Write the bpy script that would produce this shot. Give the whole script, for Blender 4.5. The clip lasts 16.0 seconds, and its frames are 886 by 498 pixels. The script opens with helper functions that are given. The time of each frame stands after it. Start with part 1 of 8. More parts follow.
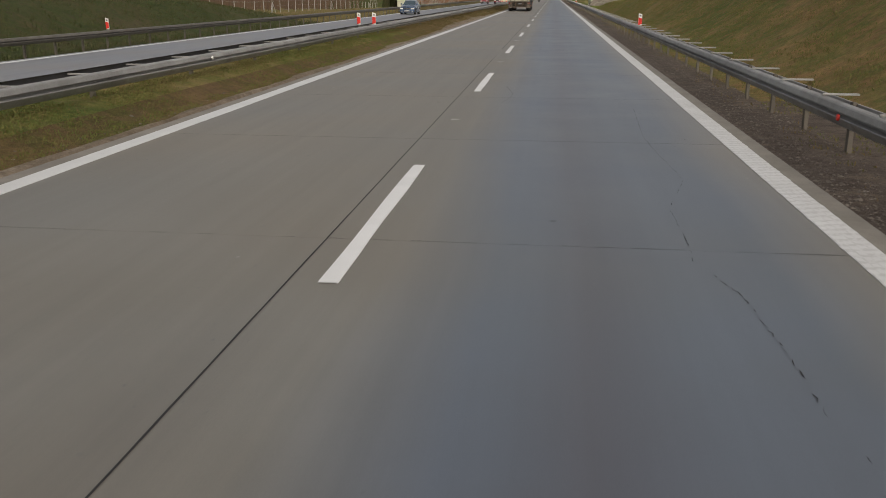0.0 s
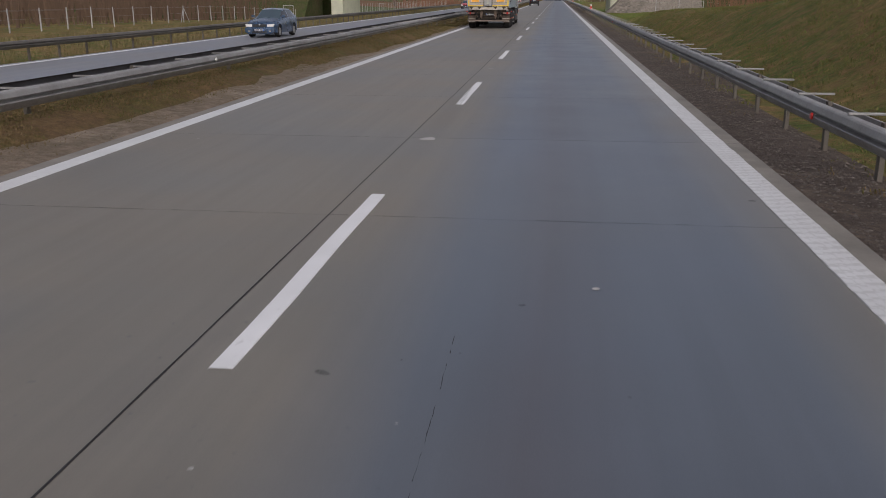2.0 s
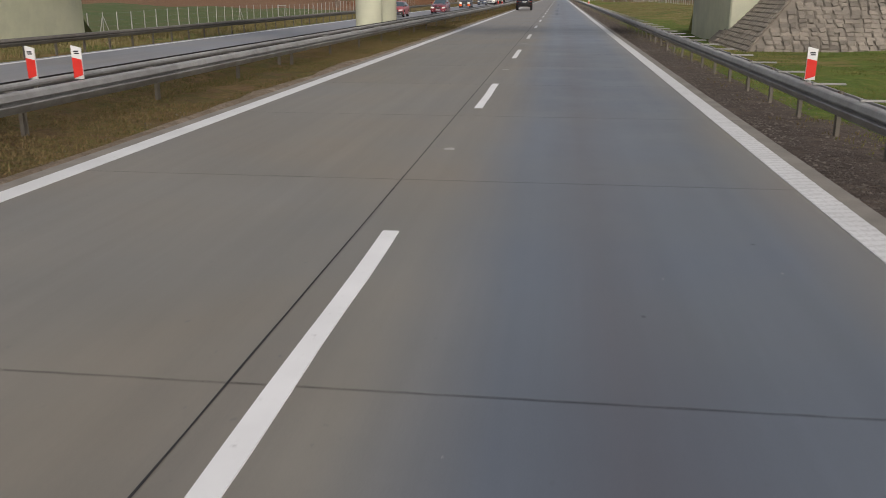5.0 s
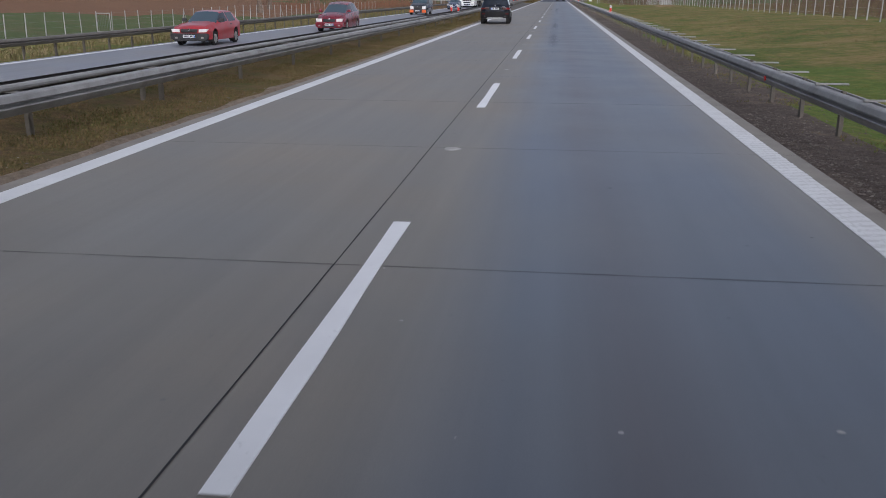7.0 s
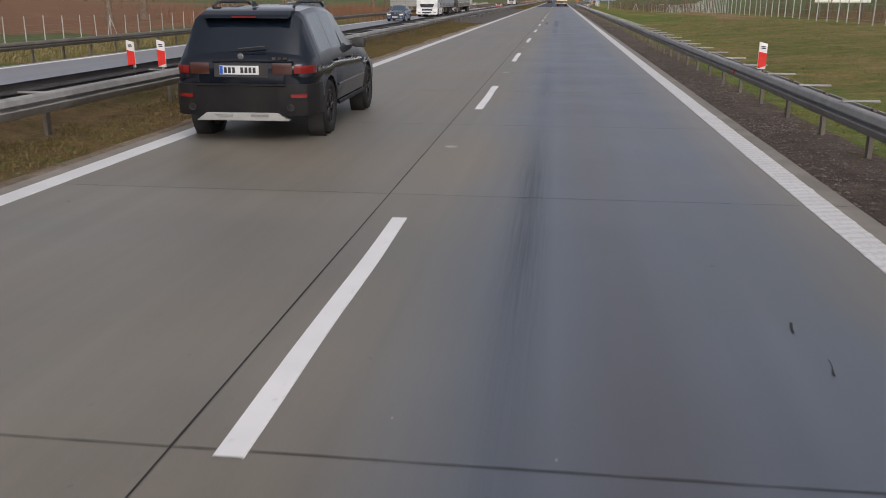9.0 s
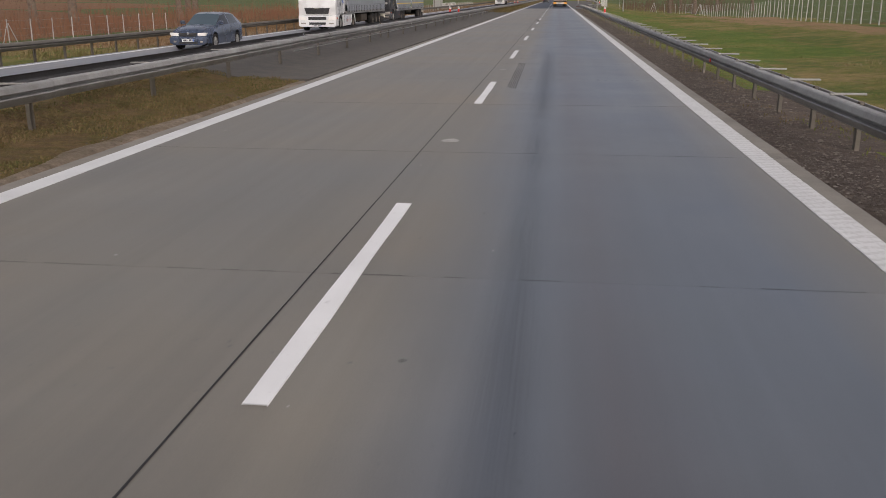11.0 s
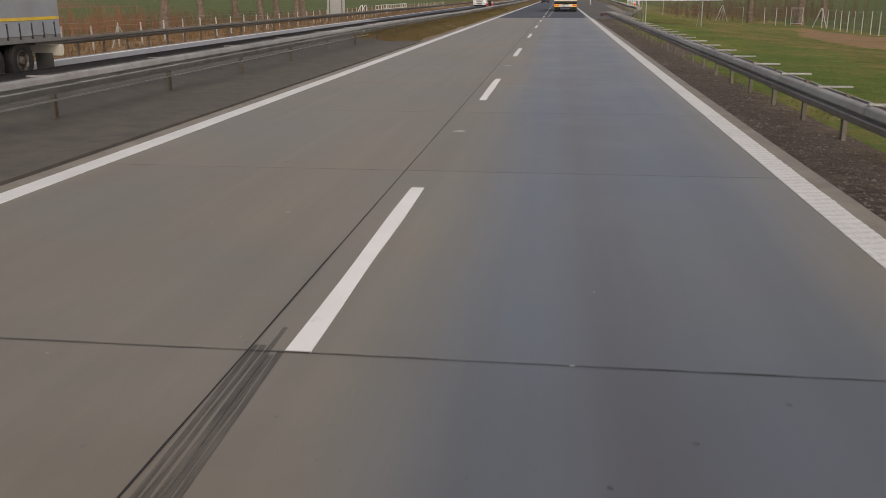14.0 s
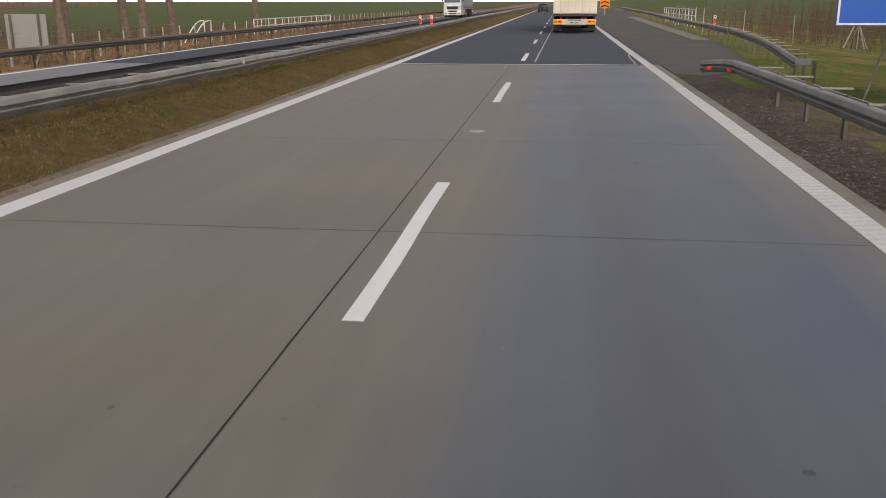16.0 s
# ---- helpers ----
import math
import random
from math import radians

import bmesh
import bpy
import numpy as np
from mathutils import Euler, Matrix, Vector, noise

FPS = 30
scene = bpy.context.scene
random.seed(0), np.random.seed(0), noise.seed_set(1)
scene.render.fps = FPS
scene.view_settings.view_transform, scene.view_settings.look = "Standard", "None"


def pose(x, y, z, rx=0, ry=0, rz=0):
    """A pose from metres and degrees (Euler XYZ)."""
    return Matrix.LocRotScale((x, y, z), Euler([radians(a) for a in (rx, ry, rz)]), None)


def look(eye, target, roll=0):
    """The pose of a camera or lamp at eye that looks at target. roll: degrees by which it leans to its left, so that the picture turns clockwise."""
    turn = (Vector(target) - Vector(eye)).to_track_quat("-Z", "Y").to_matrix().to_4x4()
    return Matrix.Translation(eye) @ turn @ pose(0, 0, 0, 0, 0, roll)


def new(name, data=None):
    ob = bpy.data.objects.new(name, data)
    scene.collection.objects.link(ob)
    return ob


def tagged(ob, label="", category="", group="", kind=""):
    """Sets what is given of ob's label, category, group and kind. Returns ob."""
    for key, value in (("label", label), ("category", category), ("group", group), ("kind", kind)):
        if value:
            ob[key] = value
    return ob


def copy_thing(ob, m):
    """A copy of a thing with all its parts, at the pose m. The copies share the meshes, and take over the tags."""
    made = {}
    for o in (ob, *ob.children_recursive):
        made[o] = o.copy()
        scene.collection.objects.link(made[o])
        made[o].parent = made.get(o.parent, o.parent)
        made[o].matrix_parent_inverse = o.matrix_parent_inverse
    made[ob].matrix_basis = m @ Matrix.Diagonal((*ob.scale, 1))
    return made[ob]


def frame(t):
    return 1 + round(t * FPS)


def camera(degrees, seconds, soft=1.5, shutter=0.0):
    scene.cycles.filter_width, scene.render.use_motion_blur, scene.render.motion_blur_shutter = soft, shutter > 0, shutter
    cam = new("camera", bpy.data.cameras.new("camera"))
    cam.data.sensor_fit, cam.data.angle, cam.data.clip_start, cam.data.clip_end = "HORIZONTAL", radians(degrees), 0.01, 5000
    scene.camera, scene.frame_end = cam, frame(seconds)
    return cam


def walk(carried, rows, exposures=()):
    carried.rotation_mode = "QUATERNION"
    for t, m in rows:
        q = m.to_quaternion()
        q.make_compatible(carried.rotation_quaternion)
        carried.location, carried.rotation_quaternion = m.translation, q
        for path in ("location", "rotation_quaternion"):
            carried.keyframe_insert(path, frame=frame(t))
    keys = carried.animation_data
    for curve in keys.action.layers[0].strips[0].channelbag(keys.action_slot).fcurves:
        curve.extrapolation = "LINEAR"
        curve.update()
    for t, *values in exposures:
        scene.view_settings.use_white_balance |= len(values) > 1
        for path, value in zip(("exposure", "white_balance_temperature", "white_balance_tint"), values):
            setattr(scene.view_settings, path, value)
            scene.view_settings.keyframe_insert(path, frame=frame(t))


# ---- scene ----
cam = camera(53.64, 16.0, soft=0.85, shutter=0.03)


def aim(x, y, z, yaw, pitch, roll):
    """Eye with yaw to the left of +y, pitch up and roll, in degrees."""
    a, b = radians(yaw), radians(pitch)
    ahead = Vector((-math.sin(a) * math.cos(b), math.cos(a) * math.cos(b), math.sin(b)))
    return look((x, y, z), Vector((x, y, z)) + ahead * 20, roll)


# seconds, eye x y z, yaw, pitch, roll: a truck's cab at 24 m/s in the right lane
DRIVE = [
    (0.0, 1.426, -5.408, 1.851, 6.844, -16.220, 0.099),
    (0.5, 1.528, 7.248, 1.861, 6.931, -16.125, -0.016),
    (1.0, 1.626, 19.784, 1.881, 7.070, -16.324, -0.231),
    (1.5, 1.655, 32.147, 1.843, 6.897, -15.951, -0.016),
    (2.0, 1.678, 44.251, 1.870, 7.152, -16.105, -0.044),
    (2.5, 1.634, 56.583, 1.866, 7.114, -16.209, 0.074),
    (3.0, 1.578, 68.974, 1.864, 7.240, -16.151, -0.016),
    (3.5, 1.504, 81.148, 1.839, 7.200, -15.913, -0.215),
    (4.0, 1.436, 93.187, 1.860, 7.375, -16.235, -0.024),
    (4.5, 1.333, 105.241, 1.857, 7.305, -16.244, 0.034),
    (7.0, 1.232, 165.303, 1.841, 7.161, -16.207, 0.103),
    (7.5, 1.270, 177.274, 1.857, 7.079, -16.121, 0.055),
    (8.0, 1.253, 189.119, 1.819, 6.785, -15.753, 0.275),
    (8.5, 1.317, 200.802, 1.867, 7.139, -16.048, 0.043),
    (9.0, 1.320, 212.742, 1.866, 7.242, -15.996, 0.104),
    (11.5, 1.355, 272.423, 1.846, 7.148, -16.082, -0.162),
    (12.0, 1.362, 284.479, 1.853, 7.091, -16.102, -0.105),
    (12.5, 1.387, 296.509, 1.867, 7.152, -16.129, -0.102),
    (13.0, 1.405, 308.429, 1.873, 7.096, -16.254, -0.205),
    (13.5, 1.398, 319.826, 1.870, 7.288, -16.113, -0.262),
    (14.0, 1.349, 331.726, 1.856, 7.372, -16.182, -0.186),
    (14.5, 1.319, 343.758, 1.859, 7.484, -16.087, -0.241),
    (15.0, 1.250, 355.683, 1.833, 7.349, -15.699, -0.064),
    (15.5, 1.252, 367.299, 1.872, 7.597, -15.887, -0.128),
    (16.0, 1.181, 379.133, 1.848, 7.478, -15.774, -0.196),
]
# seconds, stops, kelvin, tint of the film camera
EXPOSURES = (
    (0.0, -0.02, 6700.0, 11.0),
    (0.5, -0.05, 6420.0, 12.5),
    (1.0, -0.07, 6300.0, 12.5),
    (1.5, -0.16, 6080.0, 15.5),
    (2.0, -0.22, 6120.0, 18.0),
    (2.5, -0.12, 6120.0, 15.0),
    (3.0, -0.06, 6120.0, 12.0),
    (3.5, 0.0, 6080.0, 11.0),
    (4.0, 0.10, 6450.0, 12.0),
    (4.5, 0.08, 6550.0, 13.0),
    (7.0, 0.05, 5650.0, 16.0),
    (7.5, -0.05, 6020.0, 19.0),
    (8.0, -0.02, 6080.0, 14.0),
    (8.5, 0.03, 6200.0, 17.0),
    (9.0, 0.09, 6280.0, 16.0),
    (11.5, 0.04, 6480.0, 17.0),
    (12.5, 0.01, 6600.0, 16.0),
    (13.5, 0.04, 6820.0, 16.0),
    (14.5, 0.02, 6750.0, 15.0),
    (16.0, 0.02, 6750.0, 15.5),
)
walk(cam, [(t, aim(*row)) for t, *row in DRIVE], EXPOSURES)
# ---- world and sun: an overcast late-winter afternoon ----
world = bpy.data.worlds.new("sky")
scene.world = world
world.use_nodes = True
wn = world.node_tree
wn.nodes.clear()
sky = wn.nodes.new("ShaderNodeTexSky")
sky.sky_type, sky.sun_disc = "NISHITA", False
sky.sun_elevation, sky.sun_rotation = radians(38), radians(158)
sky.air_density, sky.dust_density, sky.ozone_density = 1.0, 4.0, 1.0
pale = wn.nodes.new("ShaderNodeHueSaturation")
pale.inputs["Saturation"].default_value = 0.28
back = wn.nodes.new("ShaderNodeBackground")
back.inputs["Strength"].default_value = 0.128
wout = wn.nodes.new("ShaderNodeOutputWorld")
wn.links.new(sky.outputs[0], pale.inputs["Color"])
wn.links.new(pale.outputs[0], back.inputs["Color"])
wn.links.new(back.outputs[0], wout.inputs["Surface"])
sun_data = bpy.data.lights.new("sun", "SUN")
sun_data.energy, sun_data.angle, sun_data.color = 0.95, radians(38), (1.0, 0.92, 0.80)
sun = new("sun", sun_data)
sun.matrix_world = look((0, -40, 60), (-8, -20, 43.2))
scene.view_settings.exposure = 0.0
# ---- node materials ----
def nodes_of(name):
    m = bpy.data.materials.new(name)
    m.use_nodes = True
    nt = m.node_tree
    return m, nt, nt.nodes["Principled BSDF"]


def noise_node(nt, coord, scale, detail=4.0, rough=0.55, stretch=None):
    if stretch:
        mp = nt.nodes.new("ShaderNodeMapping")
        mp.inputs["Scale"].default_value = stretch
        nt.links.new(coord, mp.inputs["Vector"])
        coord = mp.outputs[0]
    n = nt.nodes.new("ShaderNodeTexNoise")
    n.inputs["Scale"].default_value = scale
    n.inputs["Detail"].default_value = detail
    n.inputs["Roughness"].default_value = rough
    nt.links.new(coord, n.inputs["Vector"])
    return n.outputs["Fac"]


def ramp_node(nt, fac, stops):
    r = nt.nodes.new("ShaderNodeValToRGB")
    els = r.color_ramp.elements
    while len(els) < len(stops):
        els.new(0.5)
    for e, (p, c) in zip(els, stops):
        e.position = p
        e.color = (*c, 1.0) if len(c) == 3 else c
    nt.links.new(fac, r.inputs[0])
    return r.outputs[0]


def grey(v):
    return (v, v, v)


def mix_node(nt, a, b, fac, blend="MIX"):
    m = nt.nodes.new("ShaderNodeMix")
    m.data_type, m.blend_type = "RGBA", blend
    for k, v in ((0, fac), (6, a), (7, b)):
        if isinstance(v, (int, float)):
            m.inputs[k].default_value = v
        elif isinstance(v, tuple):
            m.inputs[k].default_value = (*v, 1.0)
        else:
            nt.links.new(v, m.inputs[k])
    return m.outputs[2]


def math_node(nt, op, a, b=0.0, clamp=False):
    m = nt.nodes.new("ShaderNodeMath")
    m.operation, m.use_clamp = op, clamp
    for k, v in ((0, a), (1, b)):
        if isinstance(v, (int, float)):
            m.inputs[k].default_value = v
        else:
            nt.links.new(v, m.inputs[k])
    return m.outputs[0]


def bump_node(nt, bsdf, height, strength, distance=0.01):
    b = nt.nodes.new("ShaderNodeBump")
    b.inputs["Strength"].default_value = strength
    b.inputs["Distance"].default_value = distance
    nt.links.new(height, b.inputs["Height"])
    nt.links.new(b.outputs[0], bsdf.inputs["Normal"])


def place(nt, kind="position"):
    if kind == "position":
        return nt.nodes.new("ShaderNodeNewGeometry").outputs["Position"]
    return nt.nodes.new("ShaderNodeTexCoord").outputs["Object"]


def surf(name, c1, c2, scale=3.0, rough=0.6, metal=0.0, bump=0.15, fine=60.0, dirt=None, dirt_scale=1.2, dirt_amount=0.5, coat=0.0, vary=0.0, coord="object"):
    """Two-scale procedural surface: broad mottling between c1 and c2, fine grain, optional dirt patches."""
    m, nt, b = nodes_of(name)
    co = place(nt, coord)
    broad = noise_node(nt, co, scale, 5.0)
    grain = noise_node(nt, co, fine, 3.0)
    col = ramp_node(nt, broad, [(0.32, c1), (0.68, c2)])
    col = mix_node(nt, col, ramp_node(nt, grain, [(0.3, grey(0.35)), (0.7, grey(0.65))]), 0.25, "OVERLAY")
    if dirt:
        d = ramp_node(nt, noise_node(nt, co, dirt_scale, 6.0, 0.65), [(0.42, grey(0.0)), (0.72, grey(dirt_amount))])
        col = mix_node(nt, col, dirt, d)
    if vary:
        r = nt.nodes.new("ShaderNodeObjectInfo").outputs["Random"]
        col = mix_node(nt, col, ramp_node(nt, r, [(0.0, grey(0.5 - vary)), (1.0, grey(0.5 + vary))]), 1.0, "OVERLAY")
    nt.links.new(col, b.inputs["Base Color"])
    rr = ramp_node(nt, broad, [(0.3, grey(max(0.02, rough - 0.08))), (0.7, grey(min(1.0, rough + 0.08)))])
    nt.links.new(rr, b.inputs["Roughness"])
    b.inputs["Metallic"].default_value = metal
    if coat:
        b.inputs["Coat Weight"].default_value = coat
        b.inputs["Coat Roughness"].default_value = 0.06
    if bump:
        bump_node(nt, b, grain, bump, 0.004)
    return m


def glowing(name, colour, strength):
    m, nt, b = nodes_of(name)
    b.inputs["Base Color"].default_value = (*colour, 1)
    b.inputs["Roughness"].default_value = 0.2
    b.inputs["Emission Color"].default_value = (*colour, 1)
    b.inputs["Emission Strength"].default_value = strength
    return m


# ---- mesh tools ----
def finish(bm, name, material, sharp=32):
    bmesh.ops.recalc_face_normals(bm, faces=bm.faces[:])
    lim = radians(sharp)
    for f in bm.faces:
        f.smooth = True
    for e in bm.edges:
        if len(e.link_faces) != 2 or e.calc_face_angle(0.0) > lim:
            e.smooth = False
    me = bpy.data.meshes.new(name)
    bm.to_mesh(me)
    bm.free()
    if material:
        for mm in (material if isinstance(material, (list, tuple)) else [material]):
            me.materials.append(mm)
    return me


def part(name, bm, material, parent, label=""):
    """Links a bmesh (or a ready mesh) as one mesh object under a thing or a part."""
    me = bm if isinstance(bm, bpy.types.Mesh) else finish(bm, name, material)
    ob = new(name, me)
    if parent is not None:
        ob.parent = parent
    if label:
        ob["label"] = label
    return ob


def piece(name, me, parent, x, y, z, rz=0.0):
    ob = new(name, me)
    ob.parent = parent
    ob.location = (x, y, z)
    if rz:
        ob.rotation_euler[2] = rz
    return ob


def thing(name, label, category, group="", kind="", m=None):
    ob = tagged(new(name), label, category, group, kind)
    if m is not None:
        ob.matrix_world = m
    return ob


def box(bm, x0, x1, y0, y1, z0, z1, bevel=0.0, seg=1):
    vs = [bm.verts.new(p) for p in ((x0, y0, z0), (x1, y0, z0), (x1, y1, z0), (x0, y1, z0), (x0, y0, z1), (x1, y0, z1), (x1, y1, z1), (x0, y1, z1))]
    fs = [bm.faces.new([vs[i] for i in q]) for q in ((3, 2, 1, 0), (4, 5, 6, 7), (0, 1, 5, 4), (1, 2, 6, 5), (2, 3, 7, 6), (3, 0, 4, 7))]
    if bevel:
        es = list({e for f in fs for e in f.edges})
        bmesh.ops.bevel(bm, geom=es, offset=bevel, segments=seg, profile=0.6, affect="EDGES")
    return bm


def boxes(*rows, bevel=0.0):
    bm = bmesh.new()
    for r in rows:
        box(bm, *r, bevel=bevel)
    return bm


def prism(bm, pts, axis, a, b, bevel=0.0):
    """Extrudes a closed outline. axis x: pts are (y, z); y: (x, z); z: (x, y)."""
    def at(p, v):
        return {"x": (v, p[0], p[1]), "y": (p[0], v, p[1]), "z": (p[0], p[1], v)}[axis]
    lo = [bm.verts.new(at(p, a)) for p in pts]
    hi = [bm.verts.new(at(p, b)) for p in pts]
    n = len(pts)
    fs = [bm.faces.new(lo), bm.faces.new(hi[::-1])]
    for i in range(n):
        fs.append(bm.faces.new((lo[i], hi[i], hi[(i + 1) % n], lo[(i + 1) % n])))
    if bevel:
        es = list({e for f in fs for e in f.edges})
        bmesh.ops.bevel(bm, geom=es, offset=bevel, segments=2, profile=0.6, affect="EDGES")
    return bm


def tube(bm, p, q, r, n=8, r2=None):
    p, q = Vector(p), Vector(q)
    d = (q - p).normalized()
    u = d.orthogonal().normalized()
    v = d.cross(u)
    r2 = r if r2 is None else r2
    a = [bm.verts.new(p + (u * math.cos(k * math.tau / n) + v * math.sin(k * math.tau / n)) * r) for k in range(n)]
    b = [bm.verts.new(q + (u * math.cos(k * math.tau / n) + v * math.sin(k * math.tau / n)) * r2) for k in range(n)]
    for k in range(n):
        bm.faces.new((a[k], a[(k + 1) % n], b[(k + 1) % n], b[k]))
    bm.faces.new(a[::-1])
    bm.faces.new(b)
    return bm


def lathe(bm, prof, axis="x", n=28, centre=(0, 0, 0), closed=False, caps=True):
    """Turns a profile of (radius, along) round an axis."""
    cx, cy, cz = centre
    rings = []
    for r, a in prof:
        ring = []
        for k in range(n):
            c, s = math.cos(k * math.tau / n) * r, math.sin(k * math.tau / n) * r
            ring.append(bm.verts.new({"x": (cx + a, cy + c, cz + s), "y": (cx + c, cy + a, cz + s), "z": (cx + c, cy + s, cz + a)}[axis]))
        rings.append(ring)
    pairs = list(zip(rings, rings[1:])) + ([(rings[-1], rings[0])] if closed else [])
    for p, q in pairs:
        for k in range(n):
            bm.faces.new((p[k], p[(k + 1) % n], q[(k + 1) % n], q[k]))
    if caps and not closed:
        for ring in (rings[0], rings[-1]):
            if len(ring) > 2:
                bm.faces.new(ring)
    return bm


def smooth_step(a, b, v):
    t = min(1.0, max(0.0, (v - a) / (b - a)))
    return t * t * (3 - 2 * t)
# ---- materials of the place ----
def road_concrete(name, left, right, oil=True):
    """Old motorway concrete: browner passing lane, darker bluish truck lane with an oil band, streaks along the way."""
    m, nt, b = nodes_of(name)
    co = place(nt)
    sep = nt.nodes.new("ShaderNodeSeparateXYZ")
    nt.links.new(co, sep.inputs[0])
    wob = noise_node(nt, co, 0.35, 3.0, 0.5, (1.0, 0.35, 1.0))
    x = math_node(nt, "ADD", sep.outputs[0], math_node(nt, "MULTIPLY", math_node(nt, "SUBTRACT", wob, 0.5), 0.55))
    u = math_node(nt, "DIVIDE", math_node(nt, "ADD", x, 4.3), 8.6, True)
    if oil:
        lanes = ramp_node(nt, u, [(0.0, tuple(c * 1.02 for c in left)), (0.535, tuple(c * 1.03 for c in left)), (0.625, right), (0.65, tuple(c * 1.02 for c in right)), (0.695, (right[0] * 0.86, right[1] * 0.755, right[2] * 0.72)), (0.765, tuple(c * 1.0 for c in right)), (0.85, right), (0.935, tuple(c * 1.08 for c in left))])
    else:
        lanes = ramp_node(nt, u, [(0.0, left), (1.0, right)])
    streak = noise_node(nt, co, 1.6, 5.0, 0.6, (2.2, 0.06, 1.0))
    blotch = noise_node(nt, co, 0.55, 6.0, 0.6)
    tint = noise_node(nt, co, 0.28, 3.0, 0.5)
    grain = noise_node(nt, co, 95.0, 3.0, 0.7)
    speck = noise_node(nt, co, 14.0, 2.0, 0.5)
    col = mix_node(nt, lanes, ramp_node(nt, streak, [(0.3, grey(0.40)), (0.7, grey(0.58))]), 0.55, "OVERLAY")
    col = mix_node(nt, col, ramp_node(nt, blotch, [(0.3, grey(0.40)), (0.7, grey(0.60))]), 0.75, "OVERLAY")
    col = mix_node(nt, col, ramp_node(nt, tint, [(0.32, (0.53, 0.50, 0.46)), (0.5, (0.5, 0.5, 0.5)), (0.68, (0.475, 0.495, 0.53))]), 1.0, "OVERLAY")
    col = mix_node(nt, col, ramp_node(nt, grain, [(0.25, grey(0.36)), (0.75, grey(0.64))]), 0.32, "OVERLAY")
    col = mix_node(nt, col, tuple(c * 0.55 for c in right), ramp_node(nt, speck, [(0.70, grey(0.0)), (0.80, grey(0.55))]))
    rnd = nt.nodes.new("ShaderNodeObjectInfo").outputs["Random"]
    col = mix_node(nt, col, ramp_node(nt, rnd, [(0.0, grey(0.475)), (1.0, grey(0.525))]), 1.0, "OVERLAY")
    nt.links.new(col, b.inputs["Base Color"])
    polish = ramp_node(nt, u, [(0.50, grey(0.54)), (0.63, grey(0.41))])
    nt.links.new(math_node(nt, "ADD", polish, math_node(nt, "MULTIPLY", math_node(nt, "SUBTRACT", blotch, 0.5), 0.25)), b.inputs["Roughness"])
    b.inputs["Specular IOR Level"].default_value = 1.0
    bump_node(nt, b, grain, 0.25, 0.003)
    return m


CONCRETE = road_concrete("road_concrete", (0.157, 0.140, 0.112), (0.086, 0.0985, 0.117))
CONCRETE_OPP = road_concrete("opposite_concrete", (0.185, 0.185, 0.19), (0.195, 0.195, 0.20), False)
CONCRETE_EDGE = surf("edge_concrete", (0.19, 0.172, 0.145), (0.26, 0.235, 0.20), 1.5, 0.85, bump=0.3, dirt=(0.10, 0.085, 0.065), coord="position")
ASPHALT = surf("asphalt", (0.040, 0.048, 0.064), (0.056, 0.064, 0.082), 0.8, 0.8, bump=0.5, fine=120, coord="position")
ASPHALT_OLD = surf("old_asphalt", (0.058, 0.052, 0.044), (0.096, 0.086, 0.073), 2.2, 0.9, bump=0.8, fine=38, dirt=(0.14, 0.118, 0.092), dirt_scale=2.6, dirt_amount=0.45, coord="position")
SEALANT = surf("joint_filler", (0.012, 0.012, 0.013), (0.03, 0.028, 0.026), 8, 0.75)


def marking_paint(name, ribbed, k):
    m, nt, b = nodes_of(name)
    co = place(nt)
    wear = noise_node(nt, co, 5.0, 7.0, 0.7)
    chips = noise_node(nt, co, 22.0, 5.0, 0.7)
    col = ramp_node(nt, noise_node(nt, co, 1.3, 4.0), [(0.3, (0.74 * k, 0.735 * k, 0.715 * k)), (0.7, (0.84 * k, 0.835 * k, 0.815 * k))])
    col = mix_node(nt, col, (0.32, 0.305, 0.28), ramp_node(nt, math_node(nt, "ADD", math_node(nt, "MULTIPLY", wear, 0.55), math_node(nt, "MULTIPLY", chips, 0.45)), [(0.58, grey(0.0)), (0.70, grey(0.25 if ribbed else 0.8))]))
    if ribbed:
        v = nt.nodes.new("ShaderNodeTexVoronoi")
        v.inputs["Scale"].default_value = 26.0
        nt.links.new(co, v.inputs["Vector"])
        col = mix_node(nt, col, (0.33, 0.315, 0.29), ramp_node(nt, v.outputs["Distance"], [(0.36, grey(0.0)), (0.52, grey(0.32))]))
        bump_node(nt, b, v.outputs["Distance"], -0.6, 0.006)
    else:
        bump_node(nt, b, chips, 0.2, 0.003)
    nt.links.new(col, b.inputs["Base Color"])
    b.inputs["Roughness"].default_value = 0.6
    return m


PAINT = marking_paint("road_paint", False, 0.88)
PAINT_EDGE = marking_paint("edge_line_paint", False, 0.76)
PAINT_RIB = marking_paint("ribbed_road_paint", True, 0.74)
PAINT_FADED = surf("faded_road_paint", (0.33, 0.31, 0.28), (0.50, 0.48, 0.45), 9, 0.8, bump=0.3, coord="position")


